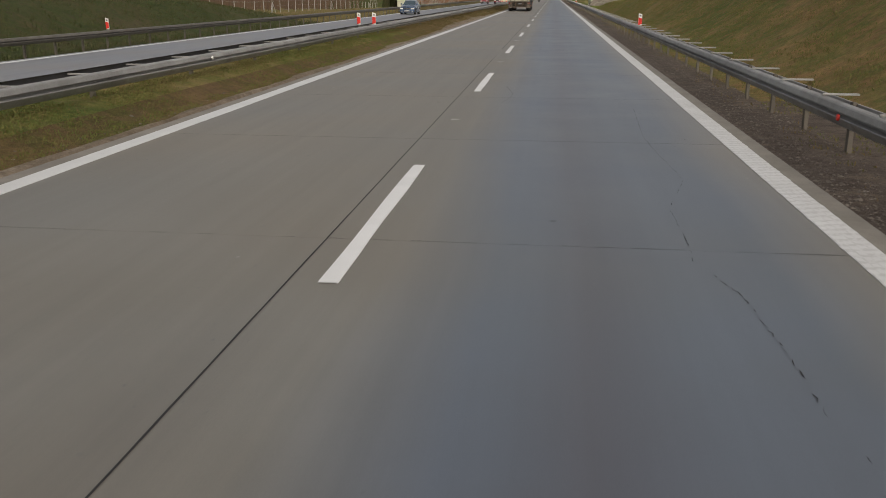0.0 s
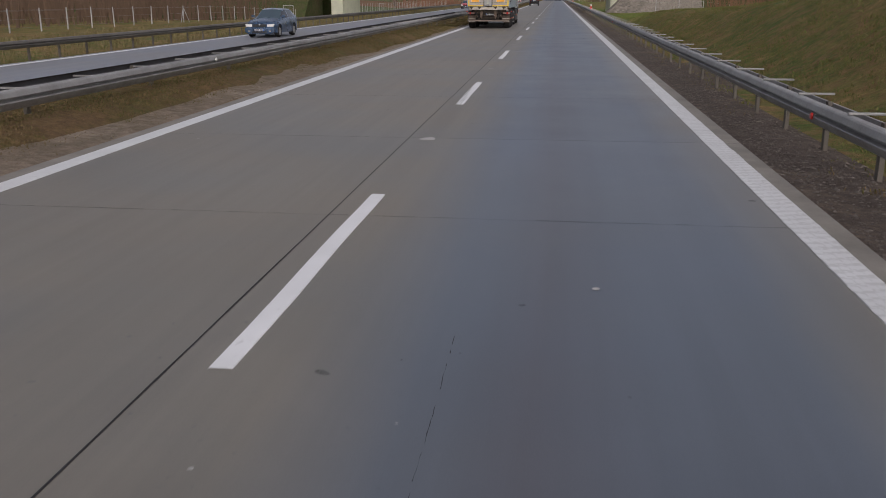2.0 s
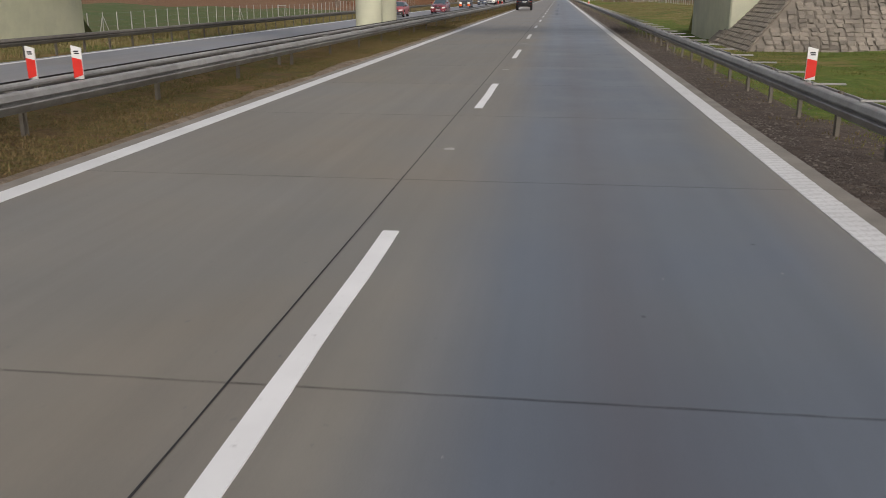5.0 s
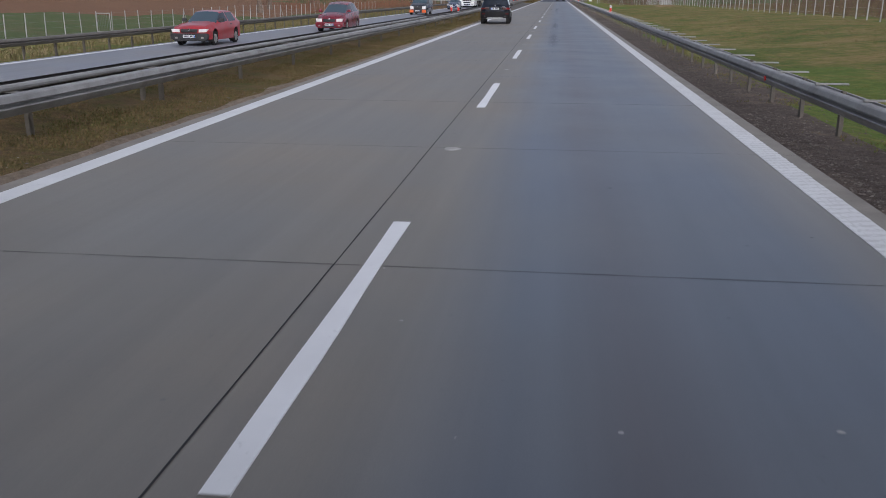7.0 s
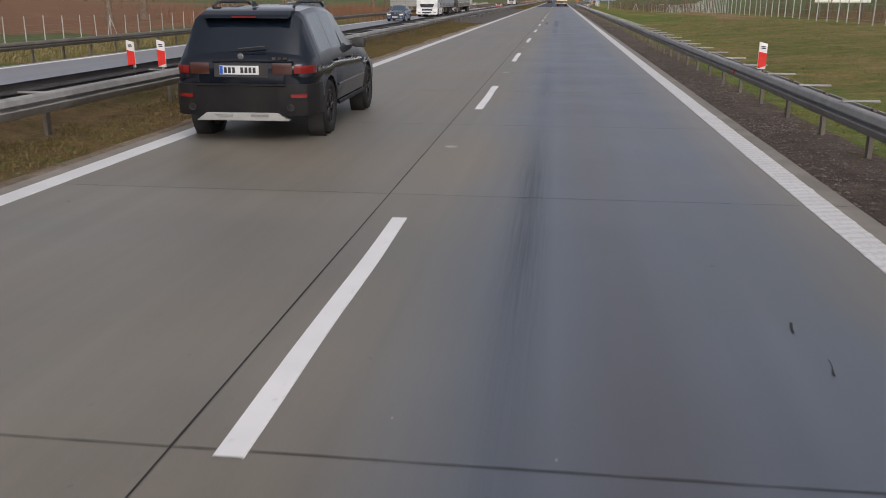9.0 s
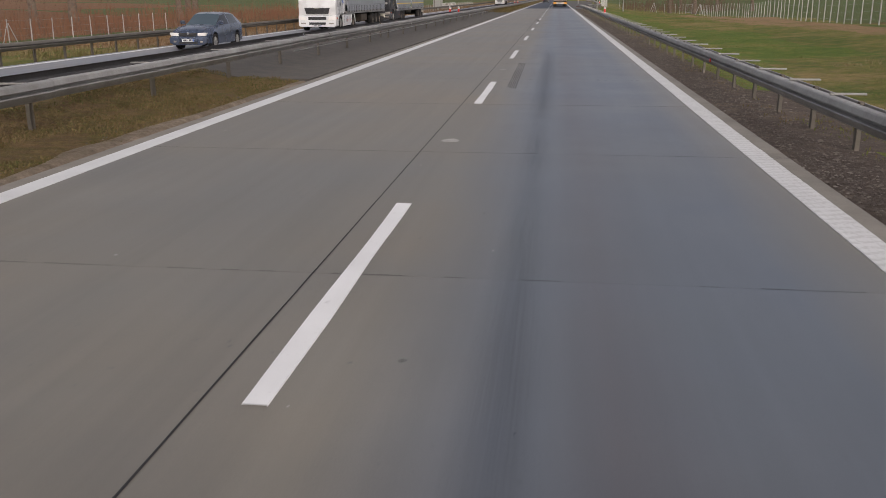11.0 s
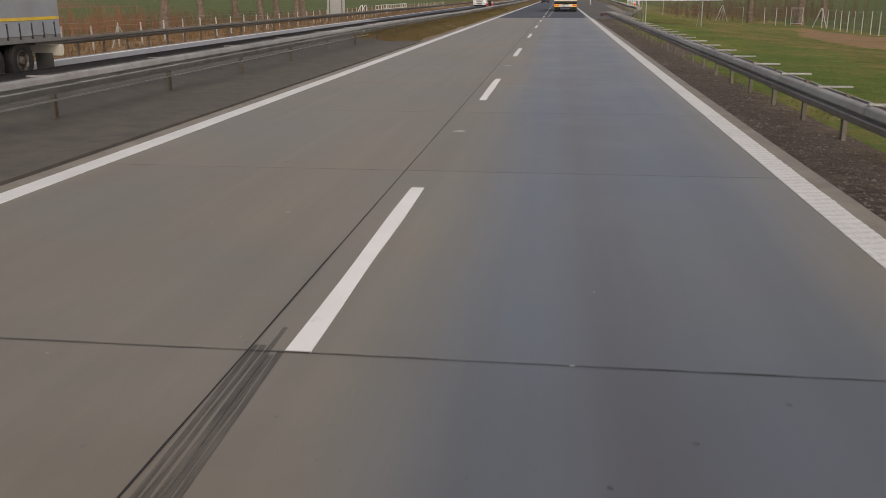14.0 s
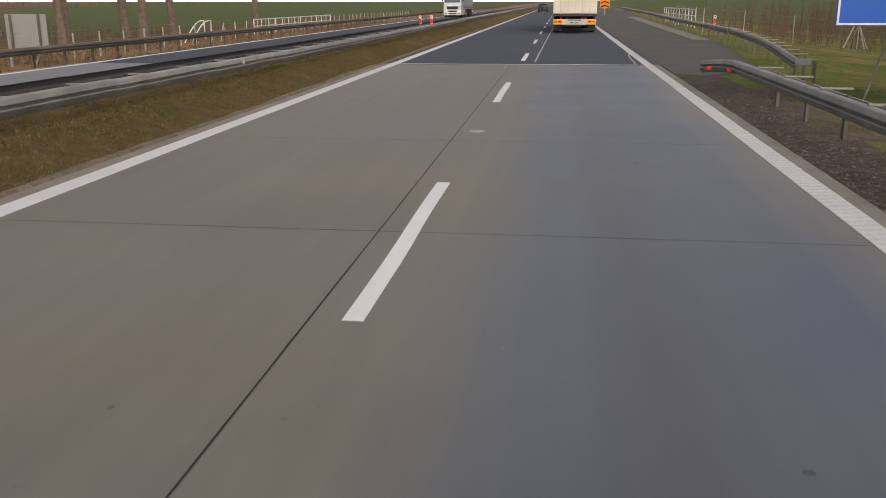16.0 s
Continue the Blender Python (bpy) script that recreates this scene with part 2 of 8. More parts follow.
def turf(name, a, b2, c, soil, soil_at=0.62):
    m, nt, b = nodes_of(name)
    co = place(nt)
    n1 = math_node(nt, "ADD", math_node(nt, "MULTIPLY", noise_node(nt, co, 0.22, 6.0, 0.62), 0.55), math_node(nt, "MULTIPLY", noise_node(nt, co, 1.5, 5.0, 0.65), 0.45))
    n2 = noise_node(nt, co, 2.6, 6.0, 0.7)
    n3 = noise_node(nt, co, 38.0, 4.0, 0.75)
    n4 = noise_node(nt, co, 7.0, 5.0, 0.7)
    col = ramp_node(nt, n1, [(0.40, a), (0.5, b2), (0.60, c)])
    col = mix_node(nt, col, soil, ramp_node(nt, n2, [(soil_at - 0.08, grey(0.0)), (soil_at + 0.08, grey(0.8))]))
    col = mix_node(nt, col, ramp_node(nt, n4, [(0.30, grey(0.30)), (0.70, grey(0.70))]), 0.65, "OVERLAY")
    col = mix_node(nt, col, ramp_node(nt, n3, [(0.28, grey(0.28)), (0.72, grey(0.72))]), 0.6, "OVERLAY")
    nt.links.new(col, b.inputs["Base Color"])
    b.inputs["Roughness"].default_value = 0.95
    b.inputs["Specular IOR Level"].default_value = 0.15
    bump_node(nt, b, math_node(nt, "ADD", math_node(nt, "MULTIPLY", n2, 0.7), math_node(nt, "MULTIPLY", n3, 0.4)), 0.9, 0.12)
    return m


TURF = turf("verge_turf", (0.085, 0.118, 0.025), (0.158, 0.150, 0.042), (0.252, 0.190, 0.076), (0.200, 0.150, 0.080), 0.62)
TURF_GREEN = turf("green_turf", (0.082, 0.130, 0.022), (0.122, 0.158, 0.032), (0.185, 0.172, 0.050), (0.17, 0.135, 0.06), 0.66)
TURF_DRY = turf("dry_turf", (0.088, 0.088, 0.025), (0.128, 0.096, 0.036), (0.185, 0.120, 0.056), (0.142, 0.090, 0.047), 0.53)
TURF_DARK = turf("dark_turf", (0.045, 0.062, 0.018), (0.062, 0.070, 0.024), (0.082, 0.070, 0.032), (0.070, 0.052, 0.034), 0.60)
TURF_BANK = turf("bank_turf", (0.078, 0.108, 0.024), (0.150, 0.136, 0.042), (0.262, 0.172, 0.070), (0.215, 0.128, 0.062), 0.54)
SOIL_STRIP = turf("bare_soil", (0.255, 0.158, 0.084), (0.295, 0.190, 0.105), (0.19, 0.145, 0.065), (0.21, 0.130, 0.072), 0.6)
SANDY = turf("sandy_soil", (0.26, 0.205, 0.150), (0.21, 0.165, 0.118), (0.29, 0.235, 0.175), (0.15, 0.115, 0.075), 0.60)
PLOUGHED = turf("ploughed_soil", (0.205, 0.112, 0.060), (0.175, 0.096, 0.054), (0.220, 0.124, 0.068), (0.145, 0.082, 0.046), 0.60)
CROP = turf("winter_crop", (0.072, 0.104, 0.036), (0.092, 0.116, 0.044), (0.118, 0.114, 0.052), (0.11, 0.10, 0.05), 0.72)
SHOULDER = turf("gravel_bed", (0.142, 0.112, 0.090), (0.112, 0.090, 0.074), (0.174, 0.134, 0.103), (0.086, 0.069, 0.056), 0.57)
ZINC = surf("galvanised_steel", (0.275, 0.268, 0.252), (0.345, 0.337, 0.318), 2.2, 0.6, 0.2, 0.1, 45, dirt=(0.12, 0.106, 0.09), dirt_scale=1.8, dirt_amount=0.5, vary=0.05, coord="position")
# darker zinc for the rear median beam, its shade painted in, plus dirt patches
ZINC_DARK = surf("shaded_grimy_galvanised_steel", (0.085, 0.082, 0.084), (0.125, 0.120, 0.120), 2.2, 0.7, 0.1, 0.1, 45, dirt=(0.075, 0.066, 0.058), dirt_scale=1.8, dirt_amount=0.5, vary=0.05, coord="position")
ZINC_BROWN = surf("weathered_brownish_steel", (0.120, 0.108, 0.090), (0.175, 0.160, 0.135), 2.2, 0.65, 0.15, 0.1, 45, dirt=(0.085, 0.070, 0.054), dirt_scale=1.8, dirt_amount=0.5, vary=0.05, coord="position")
ZINC_LIGHT = surf("bright_galvanised_steel", (0.34, 0.335, 0.315), (0.46, 0.45, 0.42), 3.0, 0.55, 0.25, 0.1, 45, dirt=(0.22, 0.2, 0.17), vary=0.05)
ZINC_PALE = surf("pale_weathered_zinc", (0.27, 0.262, 0.24), (0.37, 0.36, 0.335), 3.0, 0.6, 0.15, 0.1, 45, dirt=(0.18, 0.165, 0.14), vary=0.06)
RUST_STEEL = surf("weathered_post_steel", (0.110, 0.096, 0.076), (0.170, 0.150, 0.122), 5.0, 0.75, 0.2, 0.2, dirt=(0.09, 0.065, 0.045), vary=0.08)
POST_CONCRETE = surf("fence_post_concrete", (0.30, 0.29, 0.265), (0.42, 0.405, 0.37), 6, 0.9, bump=0.3, vary=0.08)
WIRE = surf("fence_wire", (0.22, 0.22, 0.21), (0.3, 0.3, 0.29), 8, 0.6, 0.4)
BRIDGE_PAINT = surf("painted_bridge_concrete", (0.53, 0.53, 0.375), (0.60, 0.585, 0.425), 0.6, 0.8, bump=0.15, dirt=(0.33, 0.33, 0.26), dirt_scale=0.5, coord="position")
STONE_PAVING = surf("slope_paving_stone", (0.160, 0.138, 0.109), (0.235, 0.202, 0.160), 2.6, 0.9, bump=0.7, fine=24, dirt=(0.13, 0.112, 0.085), dirt_scale=1.1, dirt_amount=0.6, vary=0.14, coord="position")
PALE_RUBBLE = surf("pale_rubble", (0.34, 0.28, 0.21), (0.50, 0.43, 0.335), 6, 0.9, bump=0.4, fine=30, vary=0.12, coord="position")
MORTAR = surf("slope_mortar", (0.150, 0.130, 0.102), (0.200, 0.172, 0.136), 3, 0.95, bump=0.3, coord="position")
RED_FOIL = surf("red_reflective_foil", (0.62, 0.03, 0.02), (0.72, 0.045, 0.03), 6, 0.35, bump=0.03)
WHITE_FOIL = surf("white_reflective_foil", (0.68, 0.67, 0.63), (0.76, 0.75, 0.71), 6, 0.4, bump=0.03)
BLACK_INK = surf("black_print", (0.015, 0.015, 0.016), (0.03, 0.03, 0.03), 6, 0.5, bump=0.02)
SIGN_BLUE = surf("blue_sign_foil", (0.008, 0.085, 0.42), (0.012, 0.105, 0.48), 1.5, 0.35, bump=0.02)
SIGN_GREY = surf("sign_back_metal", (0.28, 0.285, 0.265), (0.36, 0.36, 0.335), 1.2, 0.55, 0.15, 0.08, dirt=(0.22, 0.2, 0.17), dirt_amount=0.5)
BARK = surf("tree_bark", (0.11, 0.078, 0.055), (0.19, 0.145, 0.105), 3.0, 0.95, bump=0.9, fine=18, coord="position")
TWIGS = surf("bare_twigs", (0.090, 0.056, 0.034), (0.145, 0.092, 0.055), 1.0, 0.95, bump=0.2, coord="position")


def blade_stuff(name, stops):
    m, nt, b = nodes_of(name)
    g = nt.nodes.new("ShaderNodeNewGeometry")
    patch = noise_node(nt, g.outputs["Position"], 0.25, 5.0, 0.6)
    f = math_node(nt, "ADD", math_node(nt, "MULTIPLY", g.outputs["Random Per Island"], 0.45), math_node(nt, "MULTIPLY", patch, 0.75))
    nt.links.new(ramp_node(nt, f, stops), b.inputs["Base Color"])
    b.inputs["Roughness"].default_value = 0.85
    b.inputs["Specular IOR Level"].default_value = 0.2
    return m


BLADES = blade_stuff("grass_blades", [(0.30, (0.088, 0.118, 0.025)), (0.56, (0.136, 0.134, 0.036)), (0.76, (0.150, 0.115, 0.044)), (0.95, (0.155, 0.108, 0.048))])
BLADES_GREEN = blade_stuff("green_grass_blades", [(0.30, (0.082, 0.130, 0.022)), (0.52, (0.120, 0.146, 0.032)), (0.70, (0.158, 0.148, 0.044)), (0.9, (0.168, 0.138, 0.058))])
BLADES_DRY = blade_stuff("dry_grass_blades", [(0.30, (0.068, 0.078, 0.018)), (0.50, (0.114, 0.096, 0.032)), (0.72, (0.162, 0.110, 0.048)), (0.95, (0.205, 0.150, 0.082))])
BLADES_DARK = blade_stuff("dark_grass_blades", [(0.30, (0.048, 0.068, 0.018)), (0.6, (0.070, 0.076, 0.026)), (0.9, (0.095, 0.080, 0.038))])
BLADES_RUST = blade_stuff("rusty_blades", [(0.30, (0.150, 0.105, 0.045)), (0.55, (0.190, 0.115, 0.055)), (0.8, (0.215, 0.140, 0.080)), (0.95, (0.25, 0.19, 0.13))])
BLADES_STRAW = blade_stuff("straw_blades", [(0.30, (0.125, 0.125, 0.040)), (0.55, (0.175, 0.145, 0.058)), (0.8, (0.22, 0.165, 0.085)), (0.95, (0.26, 0.20, 0.12))])
# ---- terrain: one sheet from the carriageway to the horizon ----
def height(x, y):
    n = noise.noise(Vector((x * 0.31, y * 0.31, 0.0)))
    n2 = noise.noise(Vector((x * 0.05 + 9, y * 0.05, 3.0)))
    if x > 4.1:
        cut = 4.6 - 3.3 * smooth_step(25, 95, y) - 1.1 * smooth_step(92, 124, y)
        foot = 5.7 + 0.8 * smooth_step(70, 130, y)
        near = -0.035 + 0.02 * n - 0.10 * smooth_step(5.0, foot, x)
        rise = cut * smooth_step(foot - 0.4, foot + 2.0 * max(cut, 0.5), x) * 1.0
        field = (0.55 - 1.1 * smooth_step(285, 400, y)) * smooth_step(7, 17, x) + 0.032 * max(0.0, x - 27) - 0.55 * smooth_step(345, 415, y) * smooth_step(13, 22, x)
        k = smooth_step(132, 175, y)
        dip = 0.75 * smooth_step(100, 124, y) * (1 - smooth_step(135, 143, y)) * smooth_step(6.3, 10.5, x)
        return near - dip + (rise + 0.02 * max(0.0, x - 18)) * (1 - k) + field * k + 0.10 * n * smooth_step(5.6, 8.0, x) + 0.25 * n2 * smooth_step(8, 30, x)
    if x > -4.2:
        return -0.17
    if x > -7.7:
        if 280.5 < y < 367:
            return -0.10
        berm = 0.20 * smooth_step(-4.6, -5.4, x) * (1 - smooth_step(82, 104, y) + smooth_step(368, 376, y)) * (1 - smooth_step(-7.1, -7.6, x))
        return berm + 0.055 * smooth_step(-4.3, -5.6, x) + 0.035 * n + 0.17 * smooth_step(-6.0, -6.8, x) - 0.39 * smooth_step(-7.5, -7.7, x)
    if x > -16.4:
        return -0.46
    k = smooth_step(110, 165, y)
    bank = (2.1 - 1.85 * smooth_step(44, 78, y)) * smooth_step(-17.6, -23.0, x) + 0.02 * max(0.0, -26 - x)
    lift = 0.062 * (1 - smooth_step(345, 432, y)) + 0.003 * smooth_step(345, 432, y)
    field = -0.95 * smooth_step(-17.5, -33, x) + lift * max(0.0, -38 - x)
    return -0.36 + bank * (1 - k) + field * k + 0.06 * n + 0.25 * n2 * smooth_step(-20, -40, x)


def steps(*runs):
    out = []
    for a, b, s in runs:
        n = max(1, round((b - a) / s))
        out += [a + (b - a) * i / n for i in range(n)]
    return out + [runs[-1][1]]


GX = steps((-4400, -1500, 900), (-1500, -400, 220), (-400, -120, 40), (-120, -48, 9), (-48, -30, 3), (-30, -17, 1.0), (-17, -16.4, 0.3), (-16.4, -16.3, 0.1), (-16.3, -7.8, 4), (-7.8, -7.7, 0.1), (-7.7, -4.25, 0.45), (-4.25, -4.15, 0.1), (-4.15, 4.05, 4), (4.05, 4.11, 0.06), (4.11, 5.4, 0.32), (5.4, 16, 0.55), (16, 30, 1), (30, 60, 6), (60, 200, 30), (200, 1500, 260))
GY = steps((-300, -40, 26), (-40, 480, 2.0), (480, 700, 12), (700, 2600, 190), (2600, 4600, 700))


def zone(x, y):
    """Which ground lies at a place."""
    if x > 4.0:
        if x < 5.55 + 0.2 * math.sin(y * 0.21):
            return 3
        if y < 100:
            return 2
        low = 14.2 + 2.4 * smooth_step(330, 368, y) + 0.19 * max(0.0, y - 388) + 0.6 * math.sin(y * 0.11)
        if 285 < y < 420 and low < x < 18.0 + 5.6 * smooth_step(310, 372, y):
            return 4
        if 102 < y <= 150 and noise.noise(Vector((x * 0.22, y * 0.16, 7.0))) > 0.02 or y > 150 and x < (6.6 if 192 < y < 290 else 10.2) + 1.2 * math.sin(y * 0.09) + 0.6 * math.sin(y * 0.31):
            return 8
        return (1 if x < 60 and y < 330 else 6) if x > 21 + 5.5 * smooth_step(310, 372, y) and y > 170 else 0
    if x > -7.8:
        return 0 if y < 34 + 6 * noise.noise(Vector((x * 0.5, y * 0.2, 2.0))) and x < -4.9 else 1
    if x > -16.4:
        return 1
    if x > -35.5:
        return 7 if y < 66 else (2 if y < 150 else (4 if y > 300 else 0))
    if y < 150:
        return 1
    if y < 372:
        green = 38 + 26 * (1 - smooth_step(235, 300, y))
        return 6 if x > -green or x < -330 else 5
    return 1 if x > -50 else (5 if x < -120 and y < 340 - 1.75 * x else 6)


verts = [(x, y, height(x, y)) for y in GY for x in GX]
faces, zones = [], []
for j in range(len(GY) - 1):
    for i in range(len(GX) - 1):
        a = j * len(GX) + i
        faces.append((a, a + 1, a + 1 + len(GX), a + len(GX)))
        zones.append(zone((GX[i] + GX[i + 1]) / 2, (GY[j] + GY[j + 1]) / 2))
gme = bpy.data.meshes.new("ground")
gme.from_pydata(verts, [], faces)
for m_ in (TURF, TURF_DRY, TURF_BANK, SHOULDER, SOIL_STRIP, PLOUGHED, CROP, TURF_DARK, TURF_GREEN):
    gme.materials.append(m_)
gme.polygons.foreach_set("material_index", zones)
gme.polygons.foreach_set("use_smooth", [True] * len(faces))
tagged(new("ground", gme), "rolling grass verges, ploughed and green winter fields", "ground", kind="structure")

# glowing ring added to stand in for pale sky at the far horizon
HORIZON_GLOW = glowing("horizon_sky_glow", (0.80, 0.81, 0.82), 0.6)
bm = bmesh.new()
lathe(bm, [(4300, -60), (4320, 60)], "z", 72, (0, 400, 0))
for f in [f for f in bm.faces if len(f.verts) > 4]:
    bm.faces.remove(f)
tagged(part("backdrop", bm, HORIZON_GLOW, None), "glowing ring standing in for pale overcast haze along the far horizon", "sky", kind="structure")

# ---- our carriageway: concrete slabs to y = 406.4, then dark asphalt ----
ROAD_END = 406.4
JOINT_X = -0.275
road_bed = boxes((-4.2, 4.1, -120, ROAD_END, -0.16, -0.006))
road = tagged(part("road", road_bed, SEALANT, None), "old concrete motorway carriageway with dark sealed slab joints", "road", kind="structure")


def slab_mesh(w, l, t=0.14, c=0.0015):
    bm = bmesh.new()
    rows = [(w / 2, l / 2, -t), (w / 2, l / 2, -c), (w / 2 - c, l / 2 - c, 0)]
    rings = [[bm.verts.new((sx * a, sy * b, z)) for sx, sy in ((-1, -1), (1, -1), (1, 1), (-1, 1))] for a, b, z in rows]
    for p, q in zip(rings, rings[1:]):
        for k in range(4):
            bm.faces.new((p[k], p[(k + 1) % 4], q[(k + 1) % 4], q[k]))
    bm.faces.new(rings[-1])
    me = finish(bm, "slab", CONCRETE, 20)
    return me


def strip(name, x0, x1, y0, y1, z, material, parent, step=5.0, label=""):
    """A thin painted or cast strip along the road with real thickness."""
    n = max(1, round((y1 - y0) / step))
    vs, fs = [], []
    for i in range(n + 1):
        y = y0 + (y1 - y0) * i / n
        j1, j2 = 0.006 * math.sin(y * 1.7), 0.006 * math.sin(y * 2.3 + 1)
        vs += [(x0 + j1, y, z - 0.01), (x0 + j1 + 0.004, y, z), (x1 + j2 - 0.004, y, z), (x1 + j2, y, z - 0.01)]
        if i:
            a = 4 * (i - 1)
            fs += [(a, a + 1, a + 5, a + 4), (a + 1, a + 2, a + 6, a + 5), (a + 2, a + 3, a + 7, a + 6)]
    me = bpy.data.meshes.new(name)
    me.from_pydata(vs, [], [f[::-1] for f in fs])
    me.materials.append(material)
    return part(name, me, None, parent, label)


asphalt = tagged(part("asphalt_road", boxes((-4.2, 4.2, ROAD_END + 0.02, 1500, -0.16, -0.004)), ASPHALT, None), "dark new asphalt carriageway beyond the concrete slabs", "road", kind="structure")
part("transverse_seam", boxes((-4.1, 4.1, ROAD_END - 0.05, ROAD_END + 0.07, -0.1, 0.004)), PAINT_FADED, asphalt, "pale mortar seam between concrete and asphalt")
edge_r = tagged(strip("edge_strip", 3.935, 4.14, -120, ROAD_END, 0.002, CONCRETE_EDGE, None), "worn concrete edge strip beside the white line", "kerb strip", kind="structure")
tagged(strip("edge_strip", -4.24, -4.03, -120, ROAD_END, 0.002, CONCRETE_EDGE, None), "dirty concrete edge strip along the grass median", "kerb strip", kind="structure")

marks = thing("road_markings", "white painted lane dashes and edge lines, slightly worn", "road marking", kind="structure")
strip("edge_line", 3.668, 3.938, -120, 1200, 0.006, PAINT_RIB, marks, 4.0, "ribbed white edge line")


def raised_ribs(y0, y1):
    """Rows of low paint bumps, slanting a little across the right edge line."""
    rng = np.random.default_rng(5)
    cols, n = 4, int((y1 - y0) / 0.15)
    k, c = np.meshgrid(np.arange(n), np.arange(cols), indexing="ij")
    m = n * cols
    px = 3.704 + 0.066 * c + rng.uniform(-0.006, 0.006, k.shape)
    py = y0 + 0.15 * k + 0.018 * c + rng.uniform(-0.012, 0.012, k.shape)
    high = rng.uniform(0.0012, 0.003, k.shape)
    base = np.array([(-1, -1, 0), (1, -1, 0), (1, 1, 0), (-1, 1, 0), (-0.6, -0.55, 1), (0.6, -0.55, 1), (0.6, 0.55, 1), (-0.6, 0.55, 1)], float)
    size = np.stack([rng.uniform(0.029, 0.038, k.shape), rng.uniform(0.036, 0.056, k.shape), high], -1)
    P = base[None] * size.reshape(m, 1, 3) + np.stack([px, py, np.full(k.shape, 0.0055)], -1).reshape(m, 1, 3)
    quads = np.array([(4, 5, 6, 7), (0, 1, 5, 4), (1, 2, 6, 5), (2, 3, 7, 6), (3, 0, 4, 7)])
    me = bpy.data.meshes.new("line_ribs")
    me.from_pydata(P.reshape(-1, 3).tolist(), [], (quads[None] + 8 * np.arange(m)[:, None, None]).reshape(-1, 4).tolist())
    me.materials.append(PAINT_EDGE)
    tagged(part("line_ribs", me, None, marks, "rows of low raised paint bumps"), kind="stuff")


raised_ribs(-2, 404)
strip("edge_line", -4.015, -3.748, -120, 1200, 0.006, PAINT_EDGE, marks, 4.0, "plain white edge line")
DASH_AT = [-0.0, 0.04, -0.02, -0.22, 0.29, -0.06, -0.05, 0.02, 0.09, 0.2, -0.17, 0.05, 0.05, 0.05, 0.12, 0.15, 0.04, 0.2, -0.09, 0.01, 0.05, 0.05, 0.05, 0.21, 0.23, 0.15, -0.09, 0.11, -0.01, -0.18, -0.29, 0.01, -0.04, -0.1]
for i in range(-4, 60):
    y0 = 12.0 * i + (DASH_AT[i] if 0 <= i < len(DASH_AT) else 0.0)
    strip("lane_dash", -0.07, 0.07, y0, y0 + 4.22, 0.006, PAINT, marks, 0.6)
    if i < 33:
        w = 0.05 + 0.035 * ((i * 7) % 5) / 4
        bmd = bmesh.new()
        ring = [bmd.verts.new((w * 1.6 * math.cos(k * math.tau / 9) * (0.9 + 0.14 * math.sin(k * 2.1 + i)), 12.0 * i + 8.0 + w * 2.0 * math.sin(k * math.tau / 9) * (0.9 + 0.14 * math.cos(k * 1.7 + i)), 0.0045)) for k in range(9)]
        bmd.faces.new(ring)
        part("paint_spot", bmd, PAINT_FADED, marks)

# opposite carriageway, lower by a step of 0.28 m
OPP_Z = -0.28
tagged(part("opposite_road", boxes((-16.3, -7.8, -160, 410, -0.5, OPP_Z)), CONCRETE_OPP, None), "pale concrete opposite carriageway", "road", kind="structure")
tagged(part("opposite_asphalt_road", boxes((-16.3, -7.8, 410.02, 1500, -0.5, OPP_Z - 0.004)), ASPHALT, None), "dark asphalt part of the opposite carriageway", "road", kind="structure")
omarks = thing("opposite_road_markings", "white edge lines and lane dashes of the opposite carriageway", "road marking", kind="structure")
strip("edge_line", -16.0, -15.76, -160, 1200, OPP_Z + 0.006, PAINT, omarks, 8.0)
strip("edge_line", -8.30, -8.06, -160, 1200, OPP_Z + 0.006, PAINT, omarks, 8.0)
for i in range(-3, 60):
    strip("lane_dash", -11.99, -11.85, 12.0 * i + 3, 12.0 * i + 7.1, OPP_Z + 0.006, PAINT, omarks, 2.0)

# paved stretch of the median
median_paving = tagged(part("median_paving", prism(bmesh.new(), [(-7.74, -0.14), (-4.24, -0.14), (-4.24, 0.04), (-5.7, 0.05), (-6.8, 0.20), (-7.74, 0.24)], "y", 280.3, 368.2), ASPHALT_OLD, None), "dark dusty asphalt paving in the median", "paving", kind="structure")
# bare soil between the edge strip and the grass of the median
def soil_edge(y0, y1, wide):
    vs, fs = [], []
    n = int((y1 - y0) / 0.4)
    for i in range(n + 1):
        y = y0 + (y1 - y0) * i / n
        big = smooth_step(40, 50, y) * (1 - smooth_step(66, 80, y))
        w = wide * (0.5 + 1.1 * abs(noise.noise(Vector((3.0, y * 0.16, 0)))) + 0.35 * noise.noise(Vector((1.0, y * 0.9, 0))) + 1.3 * big)
        for f in (0.0, 0.2, 0.4, 0.6, 0.8, 1.0):
            x = -4.215 - max(0.05, w) * f
            vs.append((x, y, (0.0 if f == 0 else height(x, y) + 0.035 - 0.09 * f ** 5)))
        if i:
            a = 6 * (i - 1)
            fs += [(a + k, a + k + 1, a + k + 7, a + k + 6) for k in range(5)]
    me = bpy.data.meshes.new("soil_edge")
    me.from_pydata(vs, [], fs)
    me.materials.append(SANDY)
    tagged(new("soil_edge", me), "bare sandy soil along the edge of the median", "ground", kind="structure")


soil_edge(-20, 280, 0.42)
soil_edge(367, 440, 0.40)
